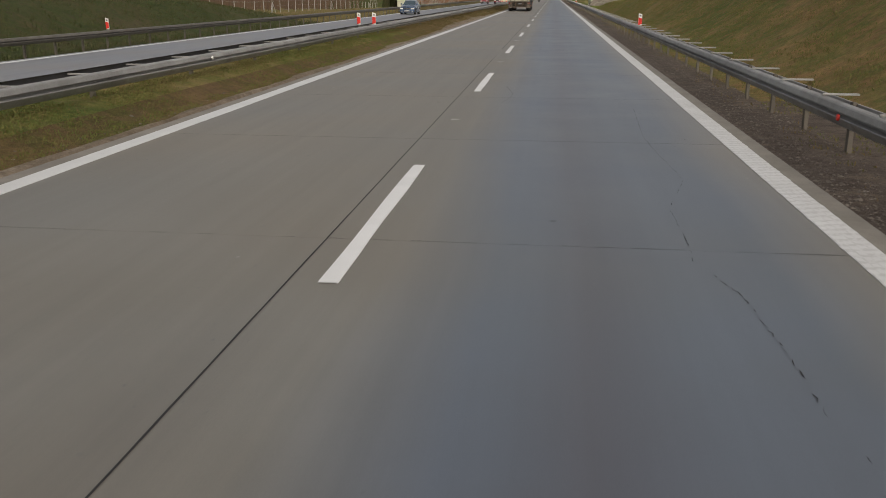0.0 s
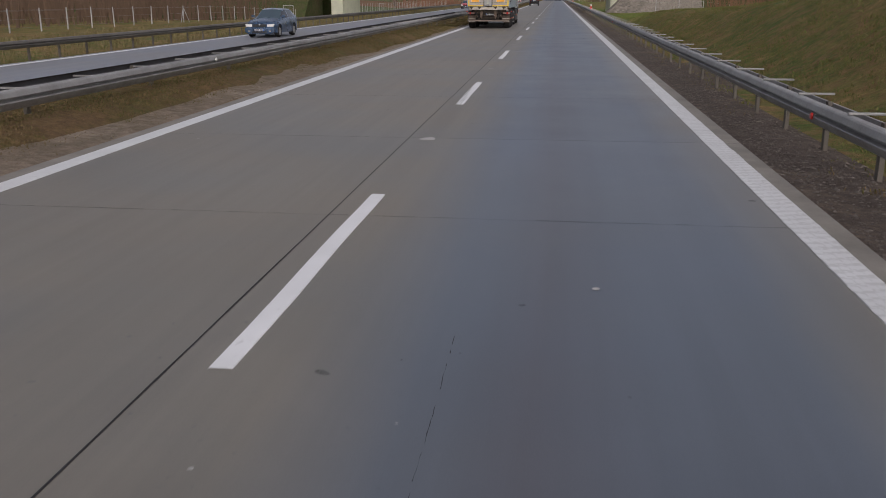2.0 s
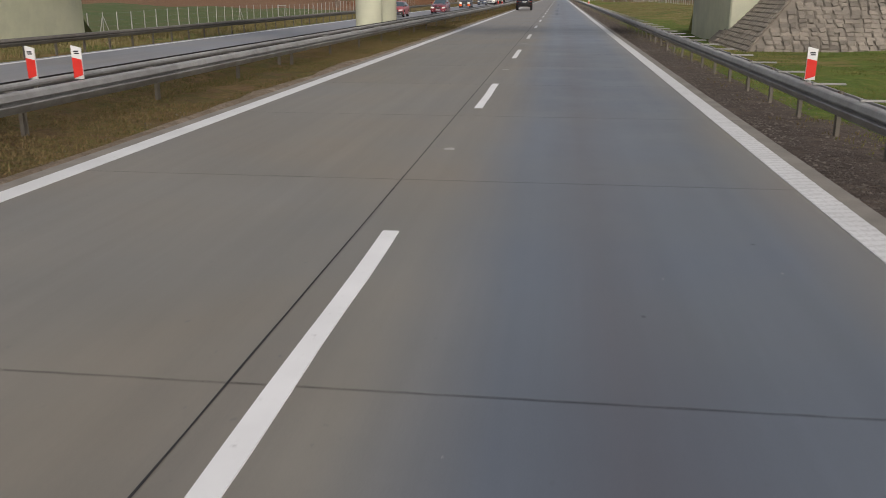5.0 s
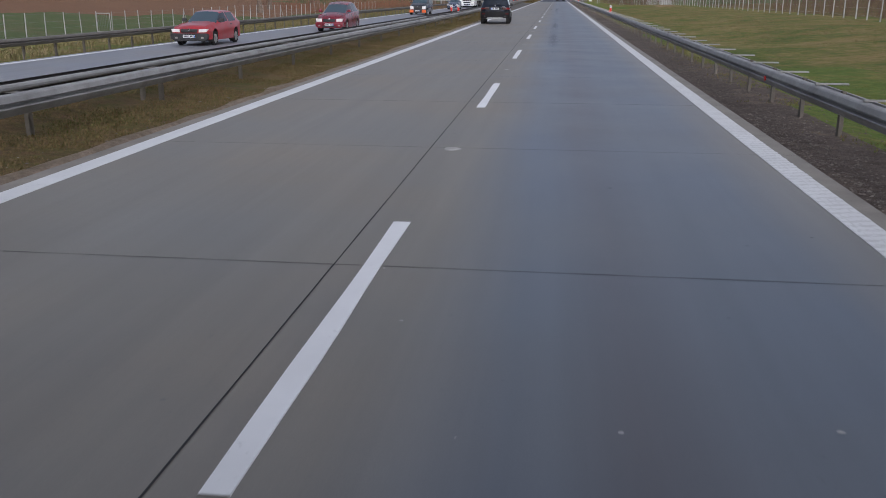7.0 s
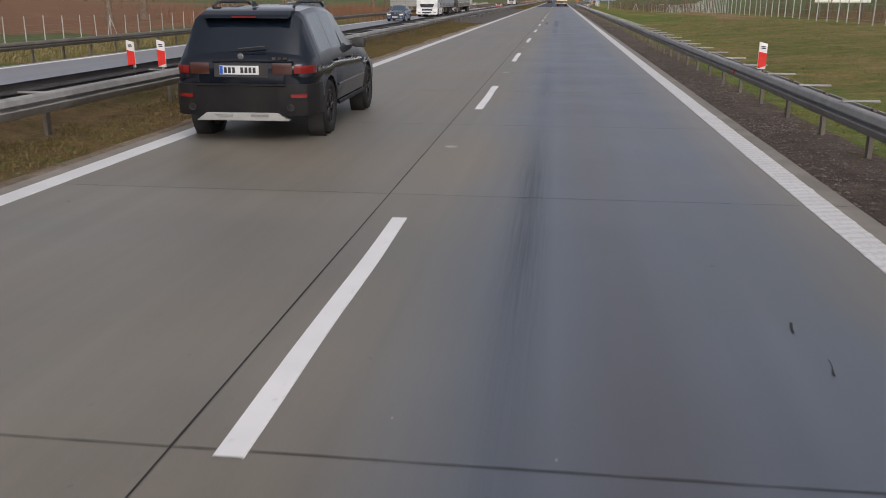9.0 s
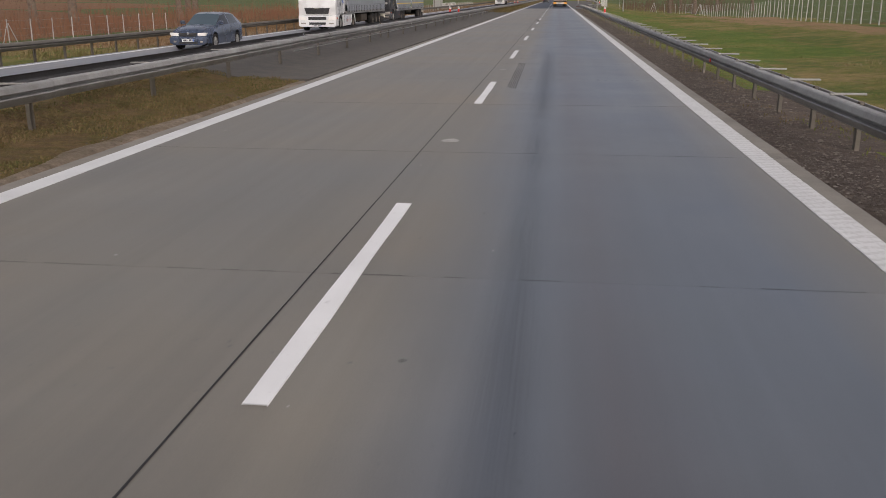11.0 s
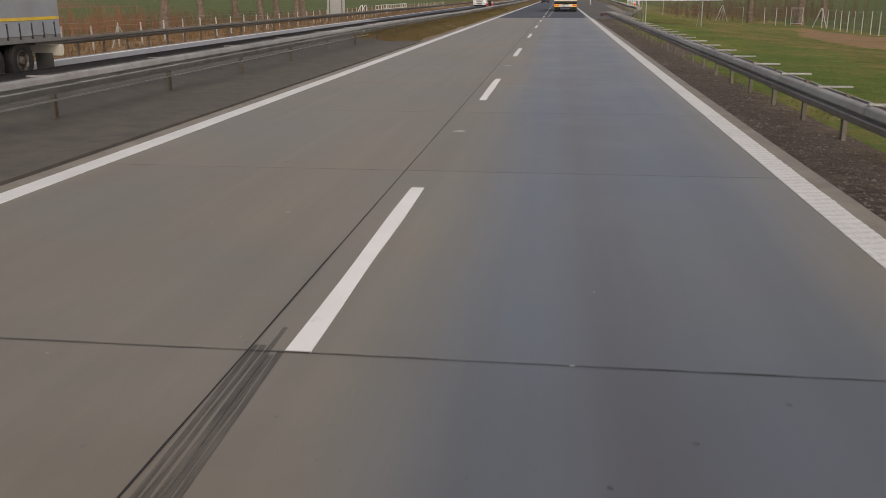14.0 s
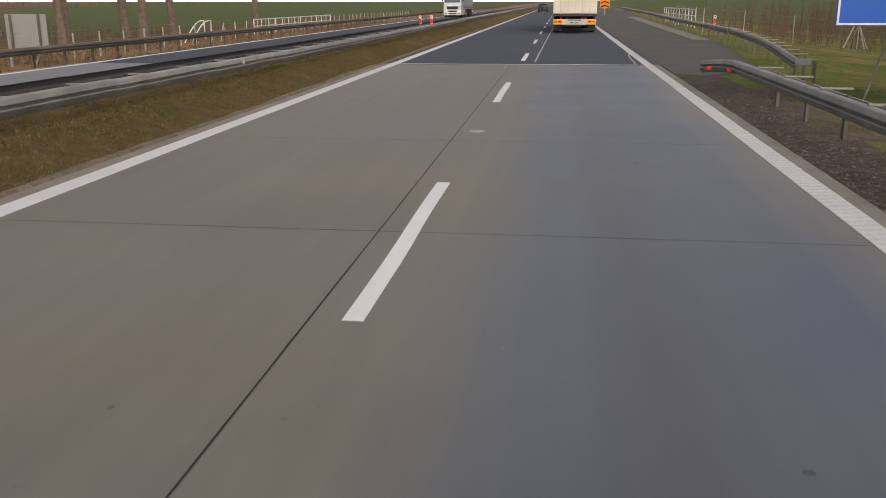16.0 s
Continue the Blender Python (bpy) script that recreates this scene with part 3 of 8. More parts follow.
# lay-by: asphalt widening to the right
bm = bmesh.new()
prism(bm, [(4.2, 403), (5.2, 403), (6.9, 406), (8.3, 419), (8.8, 430), (9.2, 445), (10.2, 480), (12.5, 560), (12.5, 640), (4.2, 660)], "z", -0.15, -0.008)
tagged(part("layby_paving", bm, surf("dusty_asphalt", (0.060, 0.056, 0.053), (0.090, 0.083, 0.076), 0.9, 0.9, bump=0.5, fine=90, dirt=(0.13, 0.115, 0.098), dirt_scale=0.5, dirt_amount=0.6, coord="position"), None), "dusty dark asphalt widening beside the carriageway", "paving", kind="structure")
bm = bmesh.new()
prism(bm, [(7.6, 424), (8.4, 424), (9.0, 446), (10.2, 490), (9.0, 490), (8.0, 446)], "z", -0.1, 0.012)
tagged(part("gravel_patch", bm, CONCRETE_EDGE, None), "pale gravel edge of the widened asphalt", "gravel", kind="structure")

def seam(pts, w):
    vs, fs = [], []
    n = 14
    for (xa, ya), (xb, yb) in zip(pts, pts[1:]):
        for i in range(n):
            f0, f1 = i / n, (i + 1) / n
            o0, o1 = (0.012 * math.sin(3.1 * (ya + (yb - ya) * f)) for f in (f0, f1))
            p, q = (xa + (xb - xa) * f0 + o0, ya + (yb - ya) * f0), (xa + (xb - xa) * f1 + o1, ya + (yb - ya) * f1)
            k = len(vs)
            vs += [(p[0] - w / 2, p[1], 0.003), (p[0] + w / 2, p[1], 0.003), (q[0] + w / 2, q[1], 0.003), (q[0] - w / 2, q[1], 0.003)]
            fs.append((k, k + 1, k + 2, k + 3))
    me = bpy.data.meshes.new("sealing_seam")
    me.from_pydata(vs, [], fs)
    me.materials.append(PAINT_FADED)
    part("sealing_seam", me, None, asphalt, "pale wavy sealing seam in the asphalt")


seam([(0.40, 407.5), (0.65, 447), (1.07, 531)], 0.06)
seam([(3.47, 406.6), (3.52, 410), (3.75, 414)], 0.05)

# ---- steel guardrails ----
PROFILE = [(0.0, 0.0), (0.010, 0.002), (0.026, 0.016), (0.081, 0.104), (0.076, 0.114), (0.012, 0.126), (0.012, 0.152), (0.066, 0.163), (0.081, 0.175), (0.062, 0.240), (0.046, 0.256), (0.0, 0.27)]


def beam_mesh(length=4.0):
    """A W-shaped beam along +y, its waves towards +x, its top at z 0."""
    front = [(x, z - 0.27) for x, z in PROFILE]
    rear = [(x - 0.006, z - 0.27) for x, z in PROFILE][::-1]
    bm = bmesh.new()
    prism(bm, front + rear, "y", 0.0, length + 0.03)
    for y in (0.12, length - 0.1):
        tube(bm, (0.0, y, -0.135), (0.02, y, -0.135), 0.018, 6)
    return finish(bm, "beam", ZINC, 24)


def post_mesh(h, bury=0.25):
    bm = bmesh.new()
    prism(bm, [(-0.028, -0.05), (0.028, -0.05), (0.028, -0.042), (-0.020, -0.042), (-0.020, 0.042), (0.028, 0.042), (0.028, 0.05), (-0.028, 0.05)], "z", -bury, h)
    return finish(bm, "post", RUST_STEEL, 30)


def bar_mesh(x0, x1, w=0.055, t=0.085):
    bm = bmesh.new()
    box(bm, x0, x1, -w / 2, w / 2, -0.026, 0.0, bevel=0.004)
    return finish(bm, "spacer", ZINC_PALE, 30)


BEAM = beam_mesh()
POST = post_mesh(0.62)


def along(path, step):
    """Places (x, y, z, turn) every step metres along a polyline."""
    out, left = [], 0.0
    for p, q in zip(path, path[1:]):
        p, q = Vector(p), Vector(q)
        d = (q - p).length
        a = math.atan2(-(q - p).x, (q - p).y)
        s = left
        while s < d - 1e-6:
            v = p + (q - p) * (s / d)
            out.append((v.x, v.y, v.z, a))
            s += step
        left = s - d
    return out


BEAM_SHORT = beam_mesh(2.0)
BEAM_DARK = BEAM.copy()
BEAM_DARK.materials[0] = ZINC_DARK
BEAM_BROWN = BEAM.copy()
BEAM_BROWN.materials[0] = ZINC_BROWN


def guardrail(label, path, face, post_step=2.0, post_off=0.0, spacer=None, spacer_z=-0.02, top=0.70, group="motorway guardrails", thin=None, beam=BEAM, size=4.0, post_every=1):
    """A guardrail along a path of its beam's rear; face +1 has the waves to the right of the way, -1 to the left."""
    g = thing("guardrail", label, "guardrail", group)
    for x, y, z, a in along(path, size):
        if face > 0:
            piece("beam", beam, g, x, y, z + top, a)
        else:
            piece("beam", beam, g, x - math.sin(a) * size, y + math.cos(a) * size, z + top, a + math.pi)
    for k, (x, y, z, a) in enumerate(along(path, post_step)):
        if thin and thin[0] < y < thin[1] and k % 2:
            continue
        if k % post_every == 0:
            piece("post", POST, g, x + post_off * math.cos(a), y + post_off * math.sin(a), z, a)
        if spacer:
            piece("spacer", spacer, g, x, y, z + top + spacer_z, a)
    return g


SPACER_R = bar_mesh(-0.03, 0.41)
rail_r = guardrail("grey galvanised W-beam guardrail on posts with cross spacers", [(4.80, -42.0, -0.04), (4.80, 398.0, -0.04)], -1, 2.0, 0.36, SPACER_R, 0.025)
part("rear_strap", boxes((5.19, 5.22, -42, 398, 0.50, 0.56)), ZINC, rail_r, "thin rear steel strap")
bm = bmesh.new()
front = [(-x, z - 0.27) for x, z in PROFILE]
rear = [(-x + 0.006, z - 0.27) for x, z in PROFILE][::-1]
for k in range(6):
    prism(bm, front + rear, "y", 0.3 * k, 0.3 * k + 0.3)
for v in bm.verts:
    f = v.co.y / 1.8
    v.co.x -= 0.42 * f * f
    v.co.z -= 0.10 * f * f
bmesh.ops.translate(bm, verts=bm.verts[:], vec=(4.80, 398.0, 0.66))
bmesh.ops.remove_doubles(bm, verts=bm.verts[:], dist=0.001)
end_r = part("terminal", bm, ZINC, rail_r, "rail end bent towards the road")
part("reflector", boxes((4.60, 4.68, 398.06, 398.09, 0.44, 0.51)), RED_FOIL, end_r)
part("reflector", boxes((4.36, 4.46, 399.15, 399.18, 0.40, 0.47)), RED_FOIL, end_r)

SPACER_M = bar_mesh(-0.72, 0.02, 0.06)
rail_m = guardrail("grey galvanised W-beam guardrail in the median with cross spacers", [(-5.50, -60.0, 0.0), (-5.50, 30.0, 0.0), (-5.22, 160.0, 0.0), (-5.25, 230.0, 0.0), (-5.72, 284.0, 0.10), (-5.72, 366.0, 0.10), (-5.63, 400.0, 0.0), (-5.63, 700.0, 0.0)], 1, 2.0, -0.34, SPACER_M, -0.06, 0.69, thin=(100, 367), post_every=2)
guardrail("dusty W-beam guardrail on the far side of the median, shade put into its colour", [(-6.20, -60.0, 0.0), (-6.20, 30.0, 0.0), (-5.92, 160.0, 0.07), (-5.95, 230.0, 0.09), (-6.42, 284.0, 0.14), (-6.42, 366.0, 0.14), (-6.33, 400.0, 0.08), (-6.33, 700.0, 0.05)], -1, 40.0, 0.02, None, 0, 0.66, beam=BEAM_DARK)
part("middle_pipe", tube(bmesh.new(), (-5.62, 110, 0.70), (-5.56, 212, 0.70), 0.05, 10), ZINC, rail_m, "round steel pipe between the beams")
part("lower_bar", boxes((-5.97, -5.945, 285, 366, 0.375, 0.397)), ZINC_LIGHT, rail_m, "thin bright lower bar")
guardrail("weathered W-beam guardrail beyond the opposite carriageway", [(-16.75, -60.0, OPP_Z), (-16.75, 470.0, OPP_Z), (-17.6, 560, OPP_Z), (-17.6, 700, OPP_Z)], 1, 2.0, -0.12, None, 0, 0.68, beam=BEAM_BROWN)
SPACER_B = bar_mesh(-0.02, 0.42)
rail_b = guardrail("grey guardrail curving round the lay-by", [(6.33, 399.5, -0.06), (7.15, 405, -0.04), (7.95, 411, -0.04), (8.65, 419.5, -0.04), (9.05, 430, -0.04), (9.4, 446, -0.04), (10.7, 480, -0.04), (13.0, 560, -0.04), (13.0, 640, -0.04)], -1, 2.0, 0.36, SPACER_B, beam=BEAM_SHORT, size=2.0)
part("end_plate", boxes((6.26, 6.60, 399.40, 399.44, 0.48, 0.63), bevel=0.015), ZINC_LIGHT, rail_b, "pale plate closing the rail end")


def beam_reflector(x, y, z, material, group):
    r = thing("rail_reflector", "small round reflector fixed on the guardrail", "reflector", group)
    part("lens", lathe(bmesh.new(), [(0.0, -0.012), (0.035, -0.010), (0.042, 0.0), (0.042, 0.012)], "x", 10), material, r)
    part("bracket", boxes((0.0, 0.03, -0.02, 0.02, -0.03, 0.03)), ZINC, r)
    r.location = (x, y, z)
    return r


for y in (5.1, 55.1, 94.5, 126.3, 180.7, 230.5, 280.5, 318.5, 368.5):
    beam_reflector(4.705, y, 0.505, RED_FOIL, "red rail reflectors")
for x, y in ((-5.40, 12.1), (-5.34, 62.2), (-5.22, 112.2), (-5.12, 162.0), (-5.14, 212.1), (-5.42, 262.2), (-5.625, 303.9), (-5.625, 332.1), (-5.625, 363.6), (-5.535, 397.6)):
    r = beam_reflector(x, y, 0.60, WHITE_FOIL, "white rail reflectors")
    r.rotation_euler[2] = math.pi


def delineator(x, y, z, flip):
    """A red and white marker plate with unreadable figures as bars, on the rail."""
    d = thing("delineator", "red and white marker plate standing on the guardrail", "road marker", "red and white marker plates")
    bmp = bmesh.new()
    prism(bmp, [(-0.07, 0.0), (0.07, 0.0), (0.07, 0.43), (-0.07, 0.465)], "y", -0.012, 0.012, bevel=0.004)
    plate = part("plate", bmp, WHITE_FOIL, d)
    bmr = bmesh.new()
    prism(bmr, [(-0.068, 0.012), (0.068, 0.055), (0.068, 0.27), (-0.068, 0.30)], "y", -0.016, -0.0121)
    part("red_field", bmr, RED_FOIL, plate, "red reflective field")
    part("figure_bar", boxes((-0.038, 0.034, -0.0165, -0.0122, 0.372, 0.392)), BLACK_INK, plate)
    part("figure_bar", boxes((-0.030, 0.040, -0.0165, -0.0122, 0.345, 0.362)), BLACK_INK, plate)
    part("stem", boxes((-0.025, 0.025, 0.012, 0.03, -0.25, 0.3)), ZINC, d)
    d.matrix_world = pose(x, y, z, 2, 0, -4 if flip else 3)
    return d


for y in (30.8, 130.5, 228.9, 327.9, 427.0):
    delineator(4.86 if y < 400 else 9.0, y, 0.68, False)
for x, y, gap in ((-5.58, 29.8, 0.57), (-5.40, 129.0, 0.57), (-5.56, 227.6, 0.46), (-6.0, 328.7, 0.62), (-5.7, 427.0, 0.57)):
    delineator(x, y + 0.1, 0.69, False)
    delineator(x - gap, y - 0.1, 0.69, True)
delineator(-16.95, 30.3, 0.42, True)
# ---- overpass: abutments with stone-paved cones, median pier, deck ----
BRIDGE_Y = 159.0
bridge = thing("overpass", "pale green painted concrete overpass on round piers", "bridge")
part("deck", boxes((-46, 34, BRIDGE_Y - 2.6, BRIDGE_Y + 2.6, 6.3, 6.6), (-46, 34, BRIDGE_Y - 2.9, BRIDGE_Y - 2.6, 6.25, 6.85), (-46, 34, BRIDGE_Y + 2.6, BRIDGE_Y + 2.9, 6.25, 6.85), bevel=0.03), BRIDGE_PAINT, bridge)
for gy in (-1.8, 0.0, 1.8):
    part("girder", boxes((-30, 14, BRIDGE_Y + gy - 0.25, BRIDGE_Y + gy + 0.25, 5.6, 6.3)), BRIDGE_PAINT, bridge)
for py in (-1.8, 1.8):
    part("pier", lathe(bmesh.new(), [(0.6, -0.3), (0.6, 5.2), (0.7, 5.3), (0.7, 5.6)], "z", 20, (-7.15, BRIDGE_Y + py, 0)), BRIDGE_PAINT, bridge)
for sx, x0 in ((1, 7.95), (-1, -26.0)):
    part("abutment", boxes((x0, x0 + 1.5, BRIDGE_Y - 5.0, BRIDGE_Y + 5.0, -0.5, 5.6), bevel=0.06), BRIDGE_PAINT, bridge)


def paved_cone(name, cx, sx, cols, rows, as_parts, label="sloping bank paved with rough pale stone blocks under the overpass"):
    """The stone-paved side slope below an abutment, facing along -y, with a grassy embankment behind it."""
    ramp = thing(name, label, "embankment", kind="structure")
    far = cx + sx * 30
    lo, hi = min(cx, far), max(cx, far)
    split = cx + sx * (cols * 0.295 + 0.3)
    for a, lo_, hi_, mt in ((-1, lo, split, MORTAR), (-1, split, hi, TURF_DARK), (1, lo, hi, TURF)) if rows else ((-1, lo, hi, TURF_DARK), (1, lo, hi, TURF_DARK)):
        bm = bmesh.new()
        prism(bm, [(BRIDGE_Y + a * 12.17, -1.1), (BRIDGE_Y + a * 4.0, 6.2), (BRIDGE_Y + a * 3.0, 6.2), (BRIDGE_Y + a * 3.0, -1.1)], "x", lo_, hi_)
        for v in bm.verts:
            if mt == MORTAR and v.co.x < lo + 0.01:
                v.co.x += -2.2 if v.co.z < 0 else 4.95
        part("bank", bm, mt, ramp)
    rng = random.Random(5)
    slope = math.atan2(6.7, 7.5)
    kinds = []
    for k in range(12):
        bm = bmesh.new()
        wide = rng.uniform(0.10, 0.165)
        box(bm, -wide, wide, -0.102, 0.102, -0.05, 0.022, bevel=0.03)
        for v in bm.verts:
            v.co += Vector((rng.uniform(-0.03, 0.03), rng.uniform(-0.026, 0.026), rng.uniform(-0.010, 0.012)))
        kinds.append(finish(bm, "stone", STONE_PAVING, 25))
    many = bmesh.new()
    for r in range(rows):
        for c in range(cols + 8):
            s = 0.2 + r * 0.205 + rng.uniform(-0.03, 0.03)
            x = cx + sx * (0.15 - 2.2 + 0.73 * s + (c + (0.5 if r % 2 else 0.0) + rng.uniform(-0.15, 0.15)) * 0.295)
            if abs(x - cx) > cols * 0.295 + 0.2 and (x - cx) * sx > 0:
                continue
            y = BRIDGE_Y - 12.17 + s * math.cos(slope) - 0.02
            z = -1.1 + s * math.sin(slope) + 0.03
            me = kinds[rng.randrange(12)]
            if as_parts and c < as_parts:
                ob = piece("stone", me, ramp, x, y, z)
                ob.rotation_euler = (slope + rng.uniform(-0.08, 0.08), rng.uniform(-0.10, 0.10), 0)
            else:
                old = len(many.verts)
                many.from_mesh(me)
                many.verts.ensure_lookup_table()
                m = pose(x, y, z, math.degrees(slope) + rng.uniform(-4, 4), rng.uniform(-5, 5), 0)
                for v in many.verts[old:]:
                    v.co = m @ v.co
    lean = math.atan2(7.3, 7.15)
    for r in range(rows):
        s = 0.2 + r * 0.205
        for c in range(int((8.2 - 0.75 * s) / 0.295)):
            old = len(many.verts)
            many.from_mesh(kinds[rng.randrange(12)])
            many.verts.ensure_lookup_table()
            m = pose(cx - 2.2 + s * math.cos(lean) - 0.02, BRIDGE_Y - 12.0 + 0.74 * s + c * 0.295 + rng.uniform(-0.04, 0.04), -1.1 + s * math.sin(lean) + 0.03, 0, -math.degrees(lean), 0) @ pose(0, 0, 0, rng.uniform(-4, 4), rng.uniform(-4, 4), 90)
            for v in many.verts[old:]:
                v.co = m @ v.co
    if not rows:
        many.free()
    else:
        ob = part("stones", many, STONE_PAVING, ramp)
        ob["kind"] = "stuff"
    return ramp


paved_cone("bank_right", 8.65, 1, 30, 27, 10)
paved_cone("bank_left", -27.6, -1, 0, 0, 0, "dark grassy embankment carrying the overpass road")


# ---- field fences: slim concrete posts and wires ----
def fence(label, path, spacing, high, braces):
    fn = thing("field_fence", label, "fence", "field fences")
    bm = bmesh.new()
    prism(bm, [(-0.034, -0.034), (0.034, -0.034), (0.034, 0.034), (-0.034, 0.034)], "z", -0.3, high)
    for v in bm.verts:
        if v.co.z > 1:
            v.co.x *= 0.75
            v.co.y *= 0.75
    me = finish(bm, "post", POST_CONCRETE)
    bm = bmesh.new()
    for s in (-1, 1):
        tube(bm, (0, 0.05 * s, high * 0.85), (0.1, 1.0 * s, -0.2), 0.028, 5)
    brace = finish(bm, "brace", POST_CONCRETE)
    rng = random.Random(7)
    spots = along(path, spacing)
    lines = (0.25, 0.7, 1.15, high - 0.1)
    wires = [bmesh.new() for _ in lines]
    last = None
    for k, (x, y, z, a) in enumerate(spots):
        g = height(x, y)
        ob = piece("post", me, fn, x + rng.uniform(-0.05, 0.05), y, g, rng.uniform(-0.2, 0.2))
        ob.rotation_euler[0] = rng.uniform(-0.025, 0.025)
        ob.rotation_euler[1] = rng.uniform(-0.025, 0.025)
        if k % braces == braces // 2:
            piece("brace", brace, fn, x, y, g, a)
        if last:
            for wire, hz in zip(wires, lines):
                tube(wire, (last[0], last[1], last[2] + hz), (x, y, g + hz), 0.004, 3)
        last = (x, y, g)
    for wire in wires:
        part("wire", wire, WIRE, fn)
    return fn


fence("pale concrete fence posts with thin wires along a field", [(19.2, 172, 0), (18.8, 310, 0), (22.2, 350, 0), (24.6, 378, 0), (25.0, 400, 0), (25.8, 422, 0)], 2.2, 1.75, 300)
fence("pale concrete fence posts round the corner of the field", [(23.5, 424.5, 0), (23.4, 432, 0), (20.0, 440, 0), (15.5, 441, 0), (11.5, 447, 0), (11.5, 470, 0)], 4.0, 1.75, 8)
fence("pale concrete fence posts before the wood and fields", [(-27.2, 48, 0), (-28.5, 148, 0)], 3.0, 1.3, 9)
fence("pale concrete fence posts along the ploughed field", [(-35.5, 172, 0), (-36.0, 300, 0), (-34.0, 340, 0)], 2.5, 1.8, 13)
fence("low pale fence posts close behind the far guardrail", [(-18.4, 340, 0), (-18.0, 400, 0), (-19.5, 440, 0), (-22.5, 520, 0)], 2.3, 1.05, 9)
fence("white fence posts at the foot of a slope", [(30, 118, 0), (15.9, 139.0, 0), (11.6, 144.8, 0)], 3.5, 1.8, 30)


def gate(x, y):
    g = thing("fence_gate", "pale steel frame gate in the field fence", "gate")
    z = height(x, y)
    bm = bmesh.new()
    for p, q in (((0, 0, 0), (0, 0, 1.7)), ((1.1, 0, 0), (1.1, 0, 1.7)), ((0, 0, 1.65), (1.1, 0, 1.65)), ((0, 0, 0.2), (1.1, 0, 0.2))):
        tube(bm, p, q, 0.035, 6)
    part("frame", bm, POST_CONCRETE, g)
    bm = bmesh.new()
    for k in range(1, 8):
        tube(bm, (0.14 * k, 0, 0.2), (0.14 * k, 0, 1.65), 0.006, 4)
    part("mesh", bm, WIRE, g)
    g.matrix_world = pose(x, y, z, 0, 0, 4)


def strut_pair(x, y, high):
    """Two slanting struts leaning on a fence corner post."""
    st = thing("fence_strut", "slanting pale concrete struts bracing a fence post", "fence post", "fence struts")
    for dx in (-0.75, 0.75):
        bm = bmesh.new()
        tube(bm, (dx, 0.2, -0.3), (0.04 * dx, 0, high), 0.05, 6)
        part("strut", bm, POST_CONCRETE, st)
    st.location = (x, y, height(x, y))


strut_pair(20.0, 440.0, 1.8)
strut_pair(25.8, 421.0, 1.8)
gate(-28.4, 142)
gate(-36.0, 235)
gate(23.9, 424.3)


# ---- traffic signs ----
def text_mesh(s, size, depth=0.004):
    cu = bpy.data.curves.new("lettering", "FONT")
    cu.body, cu.size, cu.extrude, cu.align_x = s, size, depth, "LEFT"
    cu.resolution_u = 3
    ob = bpy.data.objects.new("lettering", cu)
    me = bpy.data.meshes.new_from_object(ob)
    bpy.data.objects.remove(ob)
    bpy.data.curves.remove(cu)
    return me


def lettered(s, size, material, parent, m, name="lettering"):
    me = text_mesh(s, size)
    me.materials.clear()
    me.materials.append(material)
    ob = part(name, me, None, parent)
    ob.matrix_local = m
    return ob


sign = thing("motorway_sign", "large blue motorway sign with a white border on steel posts", "traffic sign")
panel = part("panel", boxes((6.02, 12.4, 396.0, 396.05, 1.40, 4.9), bevel=0.008), SIGN_BLUE, sign)
part("border", boxes((6.04, 12.38, 395.986, 395.998, 1.42, 1.455), (6.04, 12.38, 395.986, 395.998, 4.845, 4.88), (6.04, 6.075, 395.986, 395.998, 1.455, 4.845), (12.345, 12.38, 395.986, 395.998, 1.455, 4.845)), WHITE_FOIL, panel, "white border")
lettered("3000 m", 0.50, WHITE_FOIL, panel, pose(8.42, 395.988, 1.69, 90, 0, 0))
for k, (a, b, z) in enumerate(((7.2, 9.9, 3.9), (7.2, 10.9, 3.1))):
    part("word_bar", boxes((a, b, 395.986, 395.998, z, z + 0.34)), WHITE_FOIL, panel)
for x in (7.3, 11.1):
    z = height(x, 396.2)
    part("post", tube(bmesh.new(), (x, 396.15, z - 0.3), (x, 396.15, 4.6), 0.045, 10), ZINC_LIGHT, sign)
    bm = bmesh.new()
    tube(bm, (x, 396.15, 2.3), (x - 0.05, 398.0, z - 0.2), 0.022, 8)
    part("brace", bm, ZINC_LIGHT, sign)

back = thing("sign_back", "small grey sign seen from behind on two posts", "traffic sign")
part("panel", boxes((-19.0, -17.4, 409.9, 409.95, 0.19, 1.46), bevel=0.01), SIGN_GREY, back)
for x in (-18.75, -17.65):
    part("post", tube(bmesh.new(), (x, 409.83, -1.0), (x, 409.83, 1.45), 0.045, 8), RUST_STEEL, back)

big = thing("sign_back", "large grey panelled sign seen from behind with steel ribs", "traffic sign")
for k in range(7):
    for r in range(5):
        part("panel", boxes((-26.2 + k * 1.03, -26.2 + k * 1.03 + 1.01, 360.0, 360.05, 0.52 + r * 0.78, 0.52 + r * 0.78 + 0.765), bevel=0.006), SIGN_GREY, big)
for x in (-25.6, -23.6, -21.6, -19.6):
    part("post", boxes((x - 0.07, x + 0.07, 359.80, 359.98, -0.7, 4.3)), ZINC, big)
    part("brace", tube(bmesh.new(), (x, 359.7, 2.6), (x, 358.0, -0.6), 0.04, 6), ZINC, big)

